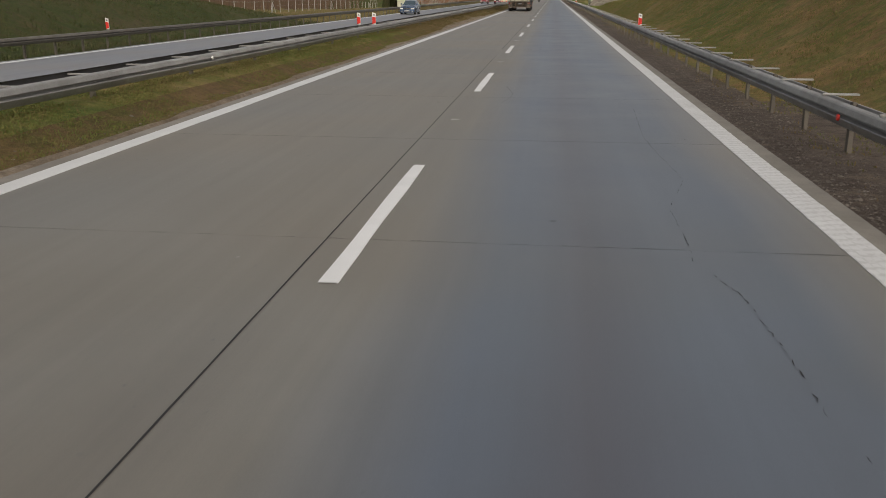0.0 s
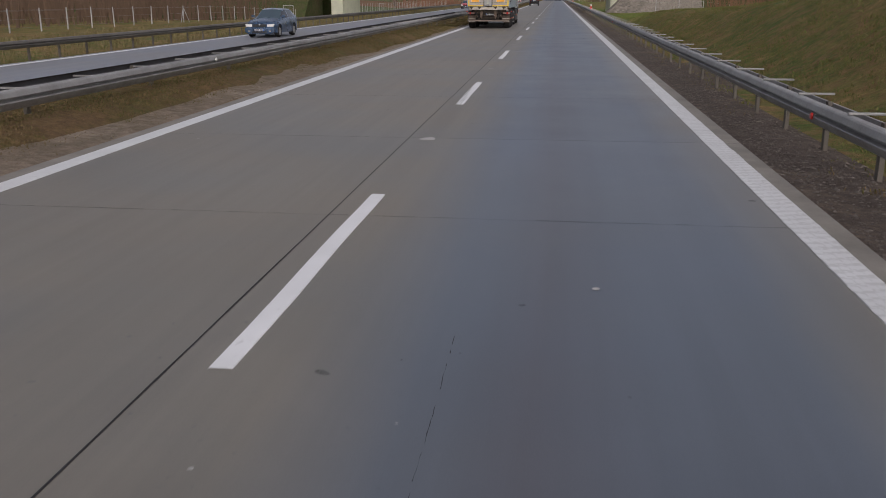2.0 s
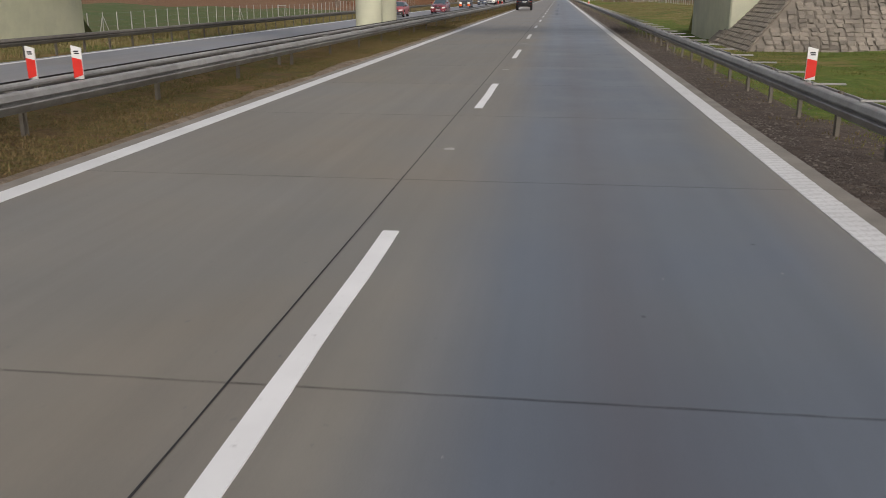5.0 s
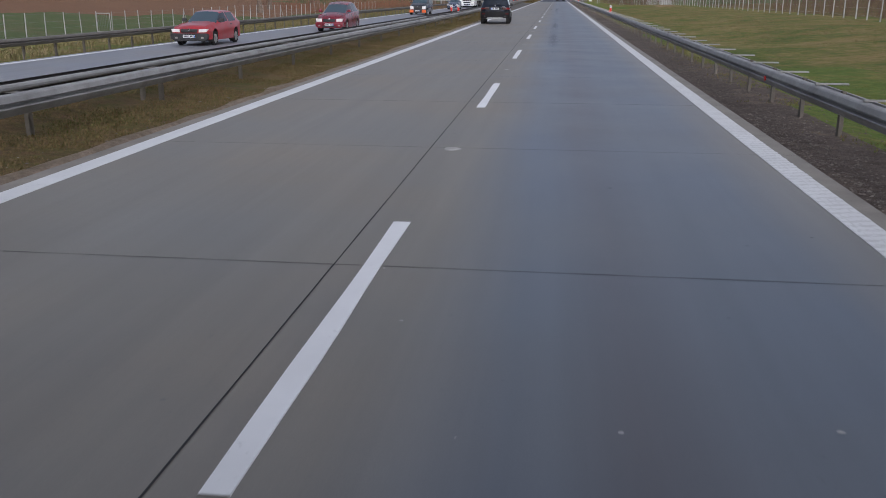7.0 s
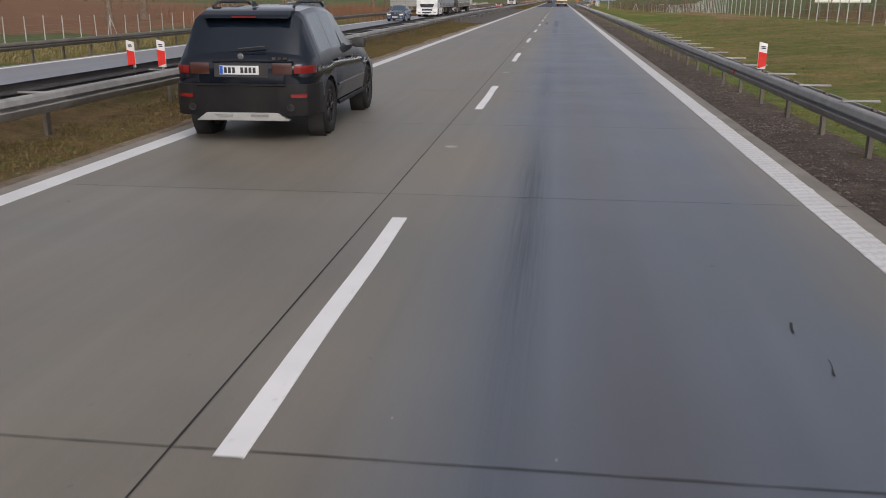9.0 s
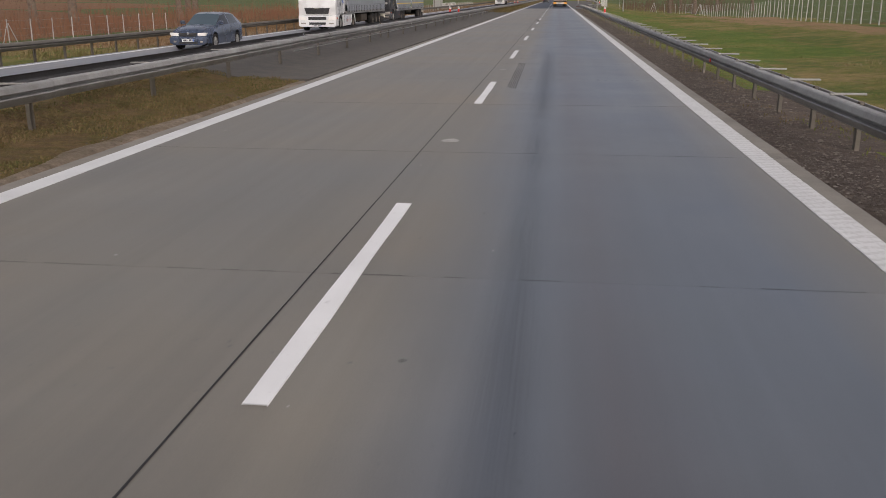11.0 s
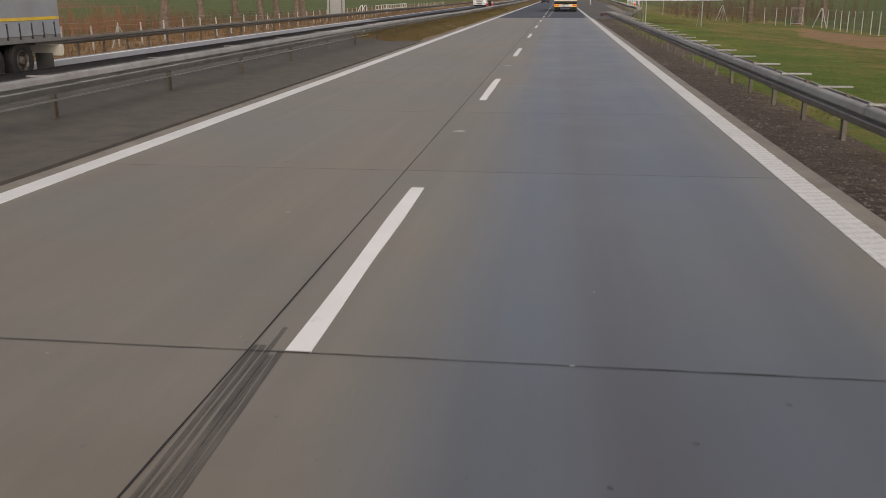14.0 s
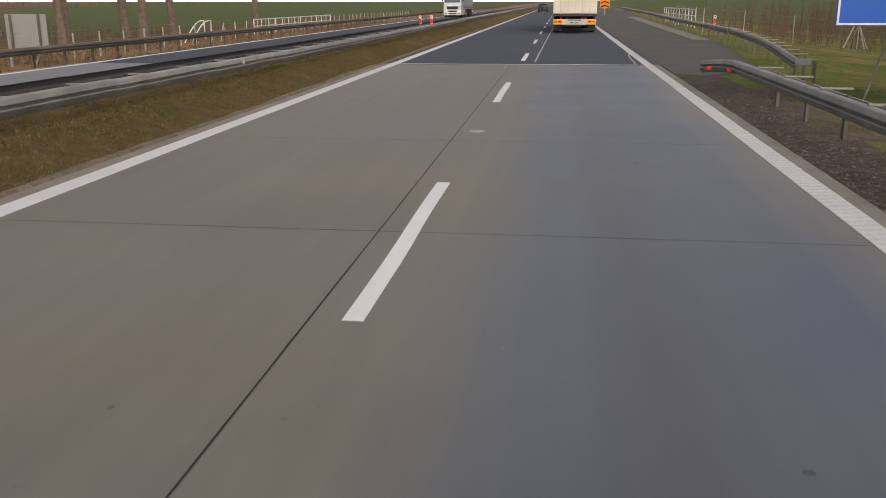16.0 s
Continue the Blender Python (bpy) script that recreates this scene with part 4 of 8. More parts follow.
board = thing("billboard", "white billboard on thin posts standing in the field", "billboard")
part("panel", boxes((22.2, 26.6, 291.0, 291.12, 1.55, 4.4), bevel=0.01), WHITE_FOIL, board)
for x in (22.7, 24.4, 26.1):
    part("post", tube(bmesh.new(), (x, 291.2, height(x, 291.2) - 0.4), (x, 291.2, 4.2), 0.06, 8), RUST_STEEL, board)

chev = thing("chevron_sign", "orange and black chevron warning board on a post", "traffic sign")
part("panel", boxes((6.3, 7.6, 503.0, 503.04, 0.9, 2.4)), surf("orange_foil", (0.75, 0.22, 0.01), (0.85, 0.28, 0.015), 3, 0.4), chev)
for k in range(3):
    bm = bmesh.new()
    prism(bm, [(6.4, 0.95 + k * 0.5), (6.95, 1.2 + k * 0.5), (7.5, 0.95 + k * 0.5), (7.5, 1.15 + k * 0.5), (6.95, 1.4 + k * 0.5), (6.4, 1.15 + k * 0.5)], "y", 502.985, 502.998)
    part("stripe", bm, BLACK_INK, chev)
part("post", boxes((6.85, 7.05, 503.05, 503.15, -0.3, 2.2)), ZINC, chev)


# ---- white culvert railings ----
def railing(x, y0, y1, posts, z):
    r = thing("culvert_railing", "white painted steel railing beyond the opposite road", "railing", "white railings")
    n = posts
    for k in range(n):
        y = y0 + (y1 - y0) * k / (n - 1)
        part("post", boxes((x - 0.03, x + 0.03, y - 0.03, y + 0.03, z - 0.3, z + 1.1)), WHITE_FOIL, r)
    for hz in (0.55, 1.05):
        part("rail", boxes((x - 0.03, x + 0.03, y0, y1, z + hz, z + hz + 0.07)), WHITE_FOIL, r)


railing(-21.8, 445, 468, 14, -0.5)
railing(11.6, 452, 474, 12, 0.1)
hoop = thing("steel_hoop", "pale bent steel tube hoop beside the road", "barrier")
bm = bmesh.new()
for s in (0, 0.45):
    pts = [(-20.9 + s, 430 + 0.35 * k, -0.5 + 1.25 * math.sin(min(1.0, k / 8) * math.pi / 2)) for k in range(10)]
    for p, q in zip(pts, pts[1:]):
        tube(bm, p, q, 0.04, 6)
    tube(bm, pts[-1], (pts[-1][0], pts[-1][1] + 0.1, -0.6), 0.04, 6)
part("tube", bm, WHITE_FOIL, hoop)


# ---- bare trees ----
def tree(x, y, girth, tall, seed, label, group):
    rng = random.Random(seed)
    z = height(x, y)
    t = thing("tree", label, "tree", group)
    bm = bmesh.new()
    pts = []
    px, py = 0.0, 0.0
    n = 9
    for k in range(n + 1):
        f = k / n
        r = girth * (1.35 if k == 0 else 1.0) * (1 - 0.82 * f) * 0.5
        pts.append((Vector((px, py, f * tall - 0.3)), r))
        px += rng.uniform(-0.16, 0.16)
        py += rng.uniform(-0.16, 0.16)
    for (p, r), (q, r2) in zip(pts, pts[1:]):
        tube(bm, p, q, r, 9, r2)
    part("trunk", bm, BARK, t)
    limbs, twigs = bmesh.new(), bmesh.new()

    def grow(p, d, l, r, depth):
        q = p + d * l
        tube(limbs if depth < 2 else twigs, p, q, r, 5 if depth < 2 else 3, r * 0.6)
        if depth < 3:
            for _ in range(3 if depth < 2 else 4):
                nd = (d + Vector((rng.uniform(-0.8, 0.8), rng.uniform(-0.8, 0.8), rng.uniform(-0.15, 0.7)))).normalized()
                grow(p + d * l * rng.uniform(0.55, 1.0), nd, l * rng.uniform(0.5, 0.72), r * 0.5, depth + 1)

    for k in range(9):
        f = rng.uniform(0.38, 0.96)
        i = int(f * n)
        p, r = pts[i]
        a = rng.uniform(0, math.tau)
        grow(p, Vector((math.cos(a), math.sin(a), rng.uniform(0.35, 1.1))).normalized(), tall * 0.2 * rng.uniform(0.7, 1.2), max(0.05, r * 0.45), 0)
    part("limbs", limbs, BARK, t)
    part("twigs", twigs, TWIGS, t, "crown of fine bare twigs")
    t.location = (x, y, z)
    return t


SPOTS = ((-48.3, 453, 1.0), (-46.2, 461, 1.0), (-36.5, 443.7, 0.85), (-39.4, 459.7, 0.95), (-34.6, 453.3, 0.85), (-37.0, 464.8, 0.9), (-33.3, 408, 0.9), (-56, 400, 1.0), (-48, 378, 0.9), (-44, 366, 0.8), (-50, 352, 1.0), (-46, 338, 0.8), (-42, 326, 0.7), (-47, 314, 0.8), (-38, 492, 0.9), (-44, 300, 0.7))
for k, (x, y, g) in enumerate(SPOTS):
    tree(x, y, g, 15 + (k * 5) % 4, 40 + k, "tall bare roadside tree with a thick grey-brown trunk", "roadside trees")
for k, (x, y, g) in enumerate(((22.9, 438.5, 0.72), (26.3, 430.5, 0.85), (33, 446, 0.8), (38, 438, 0.7), (29, 470, 0.7))):
    tree(x, y, g, 13 + k % 3, 80 + k, "bare tree behind the fence with a straight brown trunk", "trees behind the fence")


# ---- scrub wood: many thin stems and twigs as one mass ----
def scrub(name, label, x0, x1, y0, y1, count, tall, seed, material):
    rng = np.random.default_rng(seed)
    vs, fs = [], []
    for _ in range(count):
        x, y = rng.uniform(x0, x1), rng.uniform(y0, y1)
        base = Vector((x, y, height(x, y) - 0.1))
        h = tall * rng.uniform(0.5, 1.2)
        r = 0.012 + 0.012 * h * rng.uniform(0.3, 1.0)
        top = base + Vector((rng.uniform(-0.12, 0.12) * h, rng.uniform(-0.12, 0.12) * h, h))
        stems = [(base, top, r)]
        for _k in range(7):
            f = rng.uniform(0.1, 0.9)
            p = base.lerp(top, f)
            l = h * 0.35 * (1.1 - f)
            a = rng.uniform(0, math.tau)
            stems.append((p, p + Vector((math.cos(a) * l * 0.6, math.sin(a) * l * 0.6, l)), r * 0.45))
        for p, q, rr in stems:
            i = len(vs)
            for ang in (0.0, 2.094, 4.189):
                vs.append((p.x + rr * math.cos(ang), p.y + rr * math.sin(ang), p.z))
            vs.append(tuple(q))
            fs += [(i, i + 1, i + 3), (i + 1, i + 2, i + 3), (i + 2, i, i + 3)]
    me = bpy.data.meshes.new(name)
    me.from_pydata(vs, [], fs)
    me.materials.append(material)
    return tagged(new(name, me), label, "shrubs", kind="stuff")


RED_TWIGS = surf("reddish_twigs", (0.15, 0.065, 0.035), (0.21, 0.105, 0.055), 0.3, 0.95, bump=0.1, coord="position")
scrub("scrub_wood", "dense leafless brown scrub wood behind the fence", -54, -30.5, -60, 148, 5200, 5.0, 1, TWIGS)
scrub("scrub_wood", "reddish leafless shrubs behind a fence", 17.0, 38, 96, 146, 1300, 3.6, 2, RED_TWIGS)
scrub("scrub_wood", "sparse leafless shrubs under the roadside trees", -60, -27, 330, 480, 1500, 1.3, 3, TWIGS)
scrub("scrub_wood", "thin leafless shrubs behind the field fence", 21, 44, 190, 325, 850, 2.0, 4, TWIGS)

scrub("scrub_wood", "brownish leafless thicket behind the field fence", 17, 40, 446, 486, 420, 3.2, 5, TWIGS)
scrub("scrub_wood", "thin olive-brown undergrowth between the trees behind the fence", 14, 36, 434, 470, 420, 1.7, 8, TWIGS)
scrub("scrub_wood", "rust-brown leafless hedge along the field", -46, -37, 312, 424, 1500, 2.3, 6, RED_TWIGS)
scrub("scrub_wood", "far bare trees along the horizon", -420, -170, 560, 900, 420, 8.0, 7, TWIGS)


# ---- loose stones and grass ----
def stone_stuff(name, label, spots, seed, material):
    rng = np.random.default_rng(seed)
    base = np.array([(-1, 0, 0), (1, 0, 0), (0, -1, 0), (0, 1, 0), (0, 0, -0.5), (0, 0, 0.7)], float)
    tris = np.array([(0, 2, 5), (2, 1, 5), (1, 3, 5), (3, 0, 5), (2, 0, 4), (1, 2, 4), (3, 1, 4), (0, 3, 4)])
    n = len(spots)
    shape = base[None] * rng.uniform(0.6, 1.3, (n, 6, 1)) * np.c_[spots[:, 3], spots[:, 3] * rng.uniform(0.7, 1.2, n), spots[:, 3] * 0.7][:, None, :]
    a = rng.uniform(0, math.tau, n)
    c, s = np.cos(a)[:, None], np.sin(a)[:, None]
    xy = np.stack([shape[..., 0] * c - shape[..., 1] * s, shape[..., 0] * s + shape[..., 1] * c, shape[..., 2]], -1) + spots[:, None, :3]
    me = bpy.data.meshes.new(name)
    me.from_pydata(xy.reshape(-1, 3).tolist(), [], (tris[None] + 6 * np.arange(n)[:, None, None]).reshape(-1, 3).tolist())
    me.materials.append(material)
    return tagged(new(name, me), label, "gravel", kind="stuff")


rng = np.random.default_rng(11)
n = 110000
sx = 4.14 + np.abs(rng.normal(0.0, 0.68, n))
sy = rng.uniform(-4, 400, n)
keep = sx < 6.2
sx, sy = sx[keep], sy[keep]
sz = np.array([height(a, b) for a, b in zip(sx, sy)])
GRAVEL = blade_stuff("gravel_stones", [(0.3, (0.080, 0.067, 0.057)), (0.55, (0.132, 0.110, 0.092)), (0.76, (0.176, 0.148, 0.124)), (0.90, (0.24, 0.212, 0.180))])
stone_stuff("gravel", "dark loose gravel along the road shoulder", np.c_[sx, sy, sz + 0.004, rng.gamma(2.6, 0.0042, len(sx)) + 0.004], 12, GRAVEL)
n = 5000
lx = -4.26 - np.abs(rng.normal(0.0, 0.25, n))
ly = rng.uniform(-4, 405, n)
lz = np.array([height(a, b) for a, b in zip(lx, ly)])
stone_stuff("gravel", "pale grit along the edge of the grass median", np.c_[lx, ly, lz + 0.004, rng.gamma(2.5, 0.006, n) + 0.004], 13, GRAVEL)


rng = np.random.default_rng(17)
for hx, hy, count, r, tall in ((10.95, 133.6, 280, 0.30, 0.72), (9.45, 132.8, 90, 0.24, 0.20)):
    px, py = hx + rng.normal(0, r, count), hy + rng.normal(0, r * 0.9, count)
    lift = tall * np.exp(-(((px - hx) / r) ** 2 + ((py - hy) / (r * 0.9)) ** 2) * 0.45)
    pz = np.array([height(a, b) for a, b in zip(px, py)]) + lift * rng.uniform(0.55, 1.05, count)
    stone_stuff("rubble", "small heap of pale broken stones behind the guardrail", np.c_[px, py, pz + 0.02, rng.uniform(0.04, 0.11, count)], 18, PALE_RUBBLE)


def grass_stuff(name, label, xy, high, seed, material, blades=5, spread=0.07):
    """Tufts of bent blades, each blade two triangles."""
    rng = np.random.default_rng(seed)
    n = len(xy)
    z = np.array([height(a, b) for a, b in xy])
    size = high * rng.uniform(0.45, 1.25, n)
    vs, fs = [], []
    ang = rng.uniform(0, math.tau, (n, blades))
    lean = rng.uniform(0.2, 1.1, (n, blades))
    off = rng.normal(0, spread, (n, blades, 2))
    P = np.zeros((n, blades, 5, 3))
    dx, dy = np.cos(ang), np.sin(ang)
    h = size[:, None] * rng.uniform(0.6, 1.1, (n, blades))
    w = 0.006 + 0.028 * h
    bx, by = xy[:, 0, None] + off[..., 0], xy[:, 1, None] + off[..., 1]
    for k, (t, up) in enumerate(((0.0, -0.02), (0.0, -0.02), (0.35, 0.62), (0.35, 0.62), (1.0, 0.9))):
        sgn = (-1, 1, -0.75, 0.75, 0)[k]
        P[:, :, k, 0] = bx + dx * lean * h * t - dy * w * sgn
        P[:, :, k, 1] = by + dy * lean * h * t + dx * w * sgn
        P[:, :, k, 2] = z[:, None] + h * up
    base = 5 * np.arange(n * blades)[:, None]
    tri = np.concatenate([base + np.array([[0, 1, 3]]), base + np.array([[0, 3, 2]]), base + np.array([[2, 3, 4]])])
    me = bpy.data.meshes.new(name)
    me.from_pydata(P.reshape(-1, 3).tolist(), [], tri.tolist())
    me.materials.append(material)
    return tagged(new(name, me), label, "grass", kind="stuff")


def scatter(n, x0, x1, y0, y1, seed, test=None):
    rng = np.random.default_rng(seed)
    xy = np.c_[rng.uniform(x0, x1, n), rng.uniform(y0, y1, n)]
    return xy if test is None else xy[[test(a, b) for a, b in xy]]


def patchy(scale, level):
    return lambda a, b: noise.noise(Vector((a * scale, b * scale, 5.0))) > level + 0.25 * (random.random() - 0.5)


grass_stuff("grass", "short olive and dry grass in the median", scatter(78000, -7.0, -4.4, 34, 281, 21, patchy(0.9, -0.22)), 0.046, 31, BLADES_DRY, 6, 0.06)
grass_stuff("grass", "short green and brown grass in the median", scatter(12500, -7.0, -4.4, -2, 36, 51, patchy(0.9, -0.22)), 0.046, 52, BLADES, 6, 0.06)
grass_stuff("grass", "short dry grass in the median", scatter(25000, -7.0, -4.4, 366.5, 440, 22, patchy(0.9, -0.22)), 0.046, 32, BLADES_DRY, 6, 0.06)
grass_stuff("grass", "uneven green and brown grass on the cut slope", scatter(46000, 5.6, 15.0, 2, 104, 23, patchy(0.8, -0.08)), 0.075, 33, BLADES, 7, 0.10)
grass_stuff("grass", "short green grass with brown patches before the overpass", scatter(14000, 5.6, 15.0, 102, 150, 53, patchy(0.5, -0.12)), 0.045, 54, BLADES_GREEN, 7, 0.12)
grass_stuff("grass", "short green grass on the verge behind the guardrail", scatter(40000, 5.9, 16.5, 150, 430, 24, lambda a, b: not (a > 8.2 + 0.8 * math.sin(b * 0.3) and 200 < b < 288) and patchy(0.3, -0.25)(a, b)), 0.036, 34, BLADES_GREEN)
grass_stuff("grass", "yellowish straw grass on the verge behind the guardrail", scatter(9000, 7.8, 18.0, 200, 288, 44, patchy(0.3, -0.25)), 0.07, 45, BLADES_STRAW, 6)
grass_stuff("grass", "dark grass on the bank beyond the opposite carriageway", scatter(8000, -25.0, -16.9, 0, 68, 25, patchy(0.3, -0.3)), 0.2, 35, BLADES_DARK)
grass_stuff("grass", "rough yellowish grass beyond the opposite carriageway", scatter(12000, -25.0, -16.9, 66, 300, 27, patchy(0.3, -0.3)), 0.25, 37, BLADES_STRAW)
grass_stuff("grass", "rust-brown dead grass beyond the opposite carriageway", scatter(11000, -29.0, -16.9, 300, 480, 28, patchy(0.3, -0.3)), 0.25, 38, BLADES_RUST)
grass_stuff("grass", "dry tufts growing under the guardrail", scatter(3500, 4.7, 5.9, -2, 398, 26, patchy(0.5, 0.05)), 0.05, 36, BLADES_DRY)
grass_stuff("grass", "ragged short grass where the gravel shoulder meets the verge", scatter(9000, 5.15, 6.3, -2, 398, 29, patchy(0.6, 0.0)), 0.05, 39, BLADES, 6, 0.09)
# ---- vehicles, as they stand on the road ----
def car_paint(name, c, metal=0.35, rough=0.28, dirt=(0.12, 0.105, 0.09), amount=0.35):
    return surf(name, tuple(v * 0.92 for v in c), tuple(min(1, v * 1.06) for v in c), 1.2, rough, metal, 0.02, 200, dirt=dirt, dirt_scale=1.6, dirt_amount=amount, coat=0.6)


def tinted(name, c, rough=0.04):
    m, nt, b = nodes_of(name)
    b.inputs["Base Color"].default_value = (*c, 1)
    b.inputs["Roughness"].default_value = rough
    b.inputs["Specular IOR Level"].default_value = 0.8
    nt.links.new(ramp_node(nt, noise_node(nt, place(nt, "object"), 2.0), [(0.3, grey(rough)), (0.7, grey(rough + 0.06))]), b.inputs["Roughness"])
    return m


GLASS = tinted("tinted_glass", (0.006, 0.008, 0.012))
GLASS_REAR = tinted("dark_rear_glass", (0.006, 0.010, 0.016))
GLASS_REAR.node_tree.nodes["Principled BSDF"].inputs["Specular IOR Level"].default_value = 0.5
GLASS_CLEAR = tinted("windscreen_glass", (0.05, 0.075, 0.09))
RUBBER = surf("tyre_rubber", (0.014, 0.0135, 0.013), (0.028, 0.026, 0.024), 5, 0.85, bump=0.4, fine=80, dirt=(0.05, 0.042, 0.034), dirt_scale=3, dirt_amount=0.35)
RUBBER.node_tree.nodes["Principled BSDF"].inputs["Specular IOR Level"].default_value = 0.2
BLACK_PLASTIC = surf("black_plastic", (0.016, 0.016, 0.017), (0.035, 0.034, 0.033), 4, 0.6, bump=0.25, dirt=(0.09, 0.08, 0.068), dirt_scale=2.2, dirt_amount=0.45)
GREY_PLASTIC = surf("grey_dusty_plastic", (0.016, 0.017, 0.020), (0.028, 0.028, 0.030), 3, 0.5, bump=0.25, dirt=(0.080, 0.070, 0.058), dirt_scale=2.4, dirt_amount=0.45)
DARK_IRON = surf("dirty_chassis_iron", (0.034, 0.028, 0.022), (0.098, 0.076, 0.054), 3, 0.8, 0.2, 0.3, dirt=(0.085, 0.064, 0.046), dirt_scale=2.5, dirt_amount=0.5)
ALLOY = surf("dull_alloy", (0.36, 0.345, 0.32), (0.50, 0.485, 0.455), 4, 0.42, 0.75, 0.1, dirt=(0.16, 0.13, 0.10), dirt_scale=4, dirt_amount=0.6)
RUSTY_RIM = surf("rusty_rim", (0.076, 0.065, 0.053), (0.144, 0.124, 0.102), 6, 0.6, 0.3, 0.3, dirt=(0.05, 0.036, 0.026), dirt_scale=7, dirt_amount=0.8)
BLACK_ALLOY = surf("black_alloy", (0.012, 0.012, 0.013), (0.022, 0.022, 0.024), 5, 0.22, 0.0, 0.03)
CHROME = surf("chrome_trim", (0.62, 0.62, 0.62), (0.72, 0.72, 0.72), 5, 0.15, 1.0, 0.0)
LAMP_RED = glowing("red_tail_lamp", (0.16, 0.009, 0.007), 0.04)
LAMP_RED_ON = glowing("lit_red_tail_lamp", (0.9, 0.03, 0.02), 0.6)
LAMP_RED_DIM = glowing("dim_red_tail_lamp", (0.55, 0.035, 0.03), 0.12)
LAMP_DUSTY = tinted("dusty_lamp_lens", (0.31, 0.17, 0.115), 0.3)
LAMP_SMOKE = tinted("smoked_lamp", (0.055, 0.020, 0.014), 0.1)
LAMP_CLEAR = tinted("clear_lamp", (0.30, 0.275, 0.235), 0.2)
LAMP_AMBER = glowing("amber_lamp", (0.65, 0.11, 0.02), 0.12)
HEADLIGHT = glowing("lit_headlight", (0.66, 0.63, 0.58), 0.16)
PLATE_WHITE = surf("plate_white", (0.60, 0.60, 0.58), (0.70, 0.70, 0.68), 6, 0.4, bump=0.02)
WORN_ALU = surf("worn_aluminium_body", (0.33, 0.34, 0.33), (0.42, 0.425, 0.41), 1.2, 0.5, 0.2, 0.1, 30, dirt=(0.27, 0.245, 0.205), dirt_scale=1.5, dirt_amount=0.6)
BLUE_GREY = surf("grey_blue_tipper_paint", (0.262, 0.335, 0.362), (0.31, 0.385, 0.41), 0.7, 0.38, 0.15, 0.05, 60, dirt=(0.22, 0.23, 0.22), dirt_scale=0.9, dirt_amount=0.35, coat=0.1)
CREAM = surf("cream_painted_steel", (0.55, 0.51, 0.41), (0.62, 0.58, 0.48), 2, 0.5, bump=0.08, dirt=(0.34, 0.28, 0.20), dirt_scale=2, dirt_amount=0.5)
YELLOW_TAPE = surf("yellow_tape", (0.68, 0.45, 0.03), (0.78, 0.53, 0.05), 4, 0.45, bump=0.03, dirt=(0.4, 0.33, 0.18), dirt_amount=0.5)
ORANGE_PLATE = surf("orange_plate", (0.80, 0.36, 0.02), (0.88, 0.42, 0.03), 4, 0.4, bump=0.03)
TRUCK_WHITE = surf("white_cab_paint", (0.66, 0.66, 0.64), (0.74, 0.74, 0.72), 1.1, 0.3, 0.0, 0.02, 100, dirt=(0.48, 0.45, 0.40), dirt_amount=0.4, coat=0.5)
TARP_GREY = surf("grey_tarpaulin", (0.26, 0.275, 0.29), (0.33, 0.345, 0.36), 0.8, 0.6, bump=0.1, dirt=(0.22, 0.21, 0.19), dirt_amount=0.5)
TARP_CREAM = surf("cream_box_wall", (0.70, 0.63, 0.50), (0.77, 0.70, 0.57), 0.8, 0.5, bump=0.06, dirt=(0.5, 0.46, 0.38), dirt_amount=0.5)


def tyre_mesh(r, w, rr):
    bm = bmesh.new()
    h = w / 2
    prof = [(rr, -h * 0.80), (rr + 0.03, -h * 0.93), ((rr + r) / 2, -h), (r - 0.03, -h * 0.93), (r - 0.008, -h * 0.78), (r, -h * 0.70), (r, -h * 0.36), (r - 0.012, -h * 0.33), (r - 0.012, -h * 0.29), (r, -h * 0.26), (r, h * 0.26), (r - 0.012, h * 0.29), (r - 0.012, h * 0.33), (r, h * 0.36), (r, h * 0.70), (r - 0.008, h * 0.78), (r - 0.03, h * 0.93), ((rr + r) / 2, h), (rr + 0.03, h * 0.93), (rr, h * 0.80)]
    lathe(bm, prof, "x", 36, closed=True)
    return finish(bm, "wheel", RUBBER, 40)


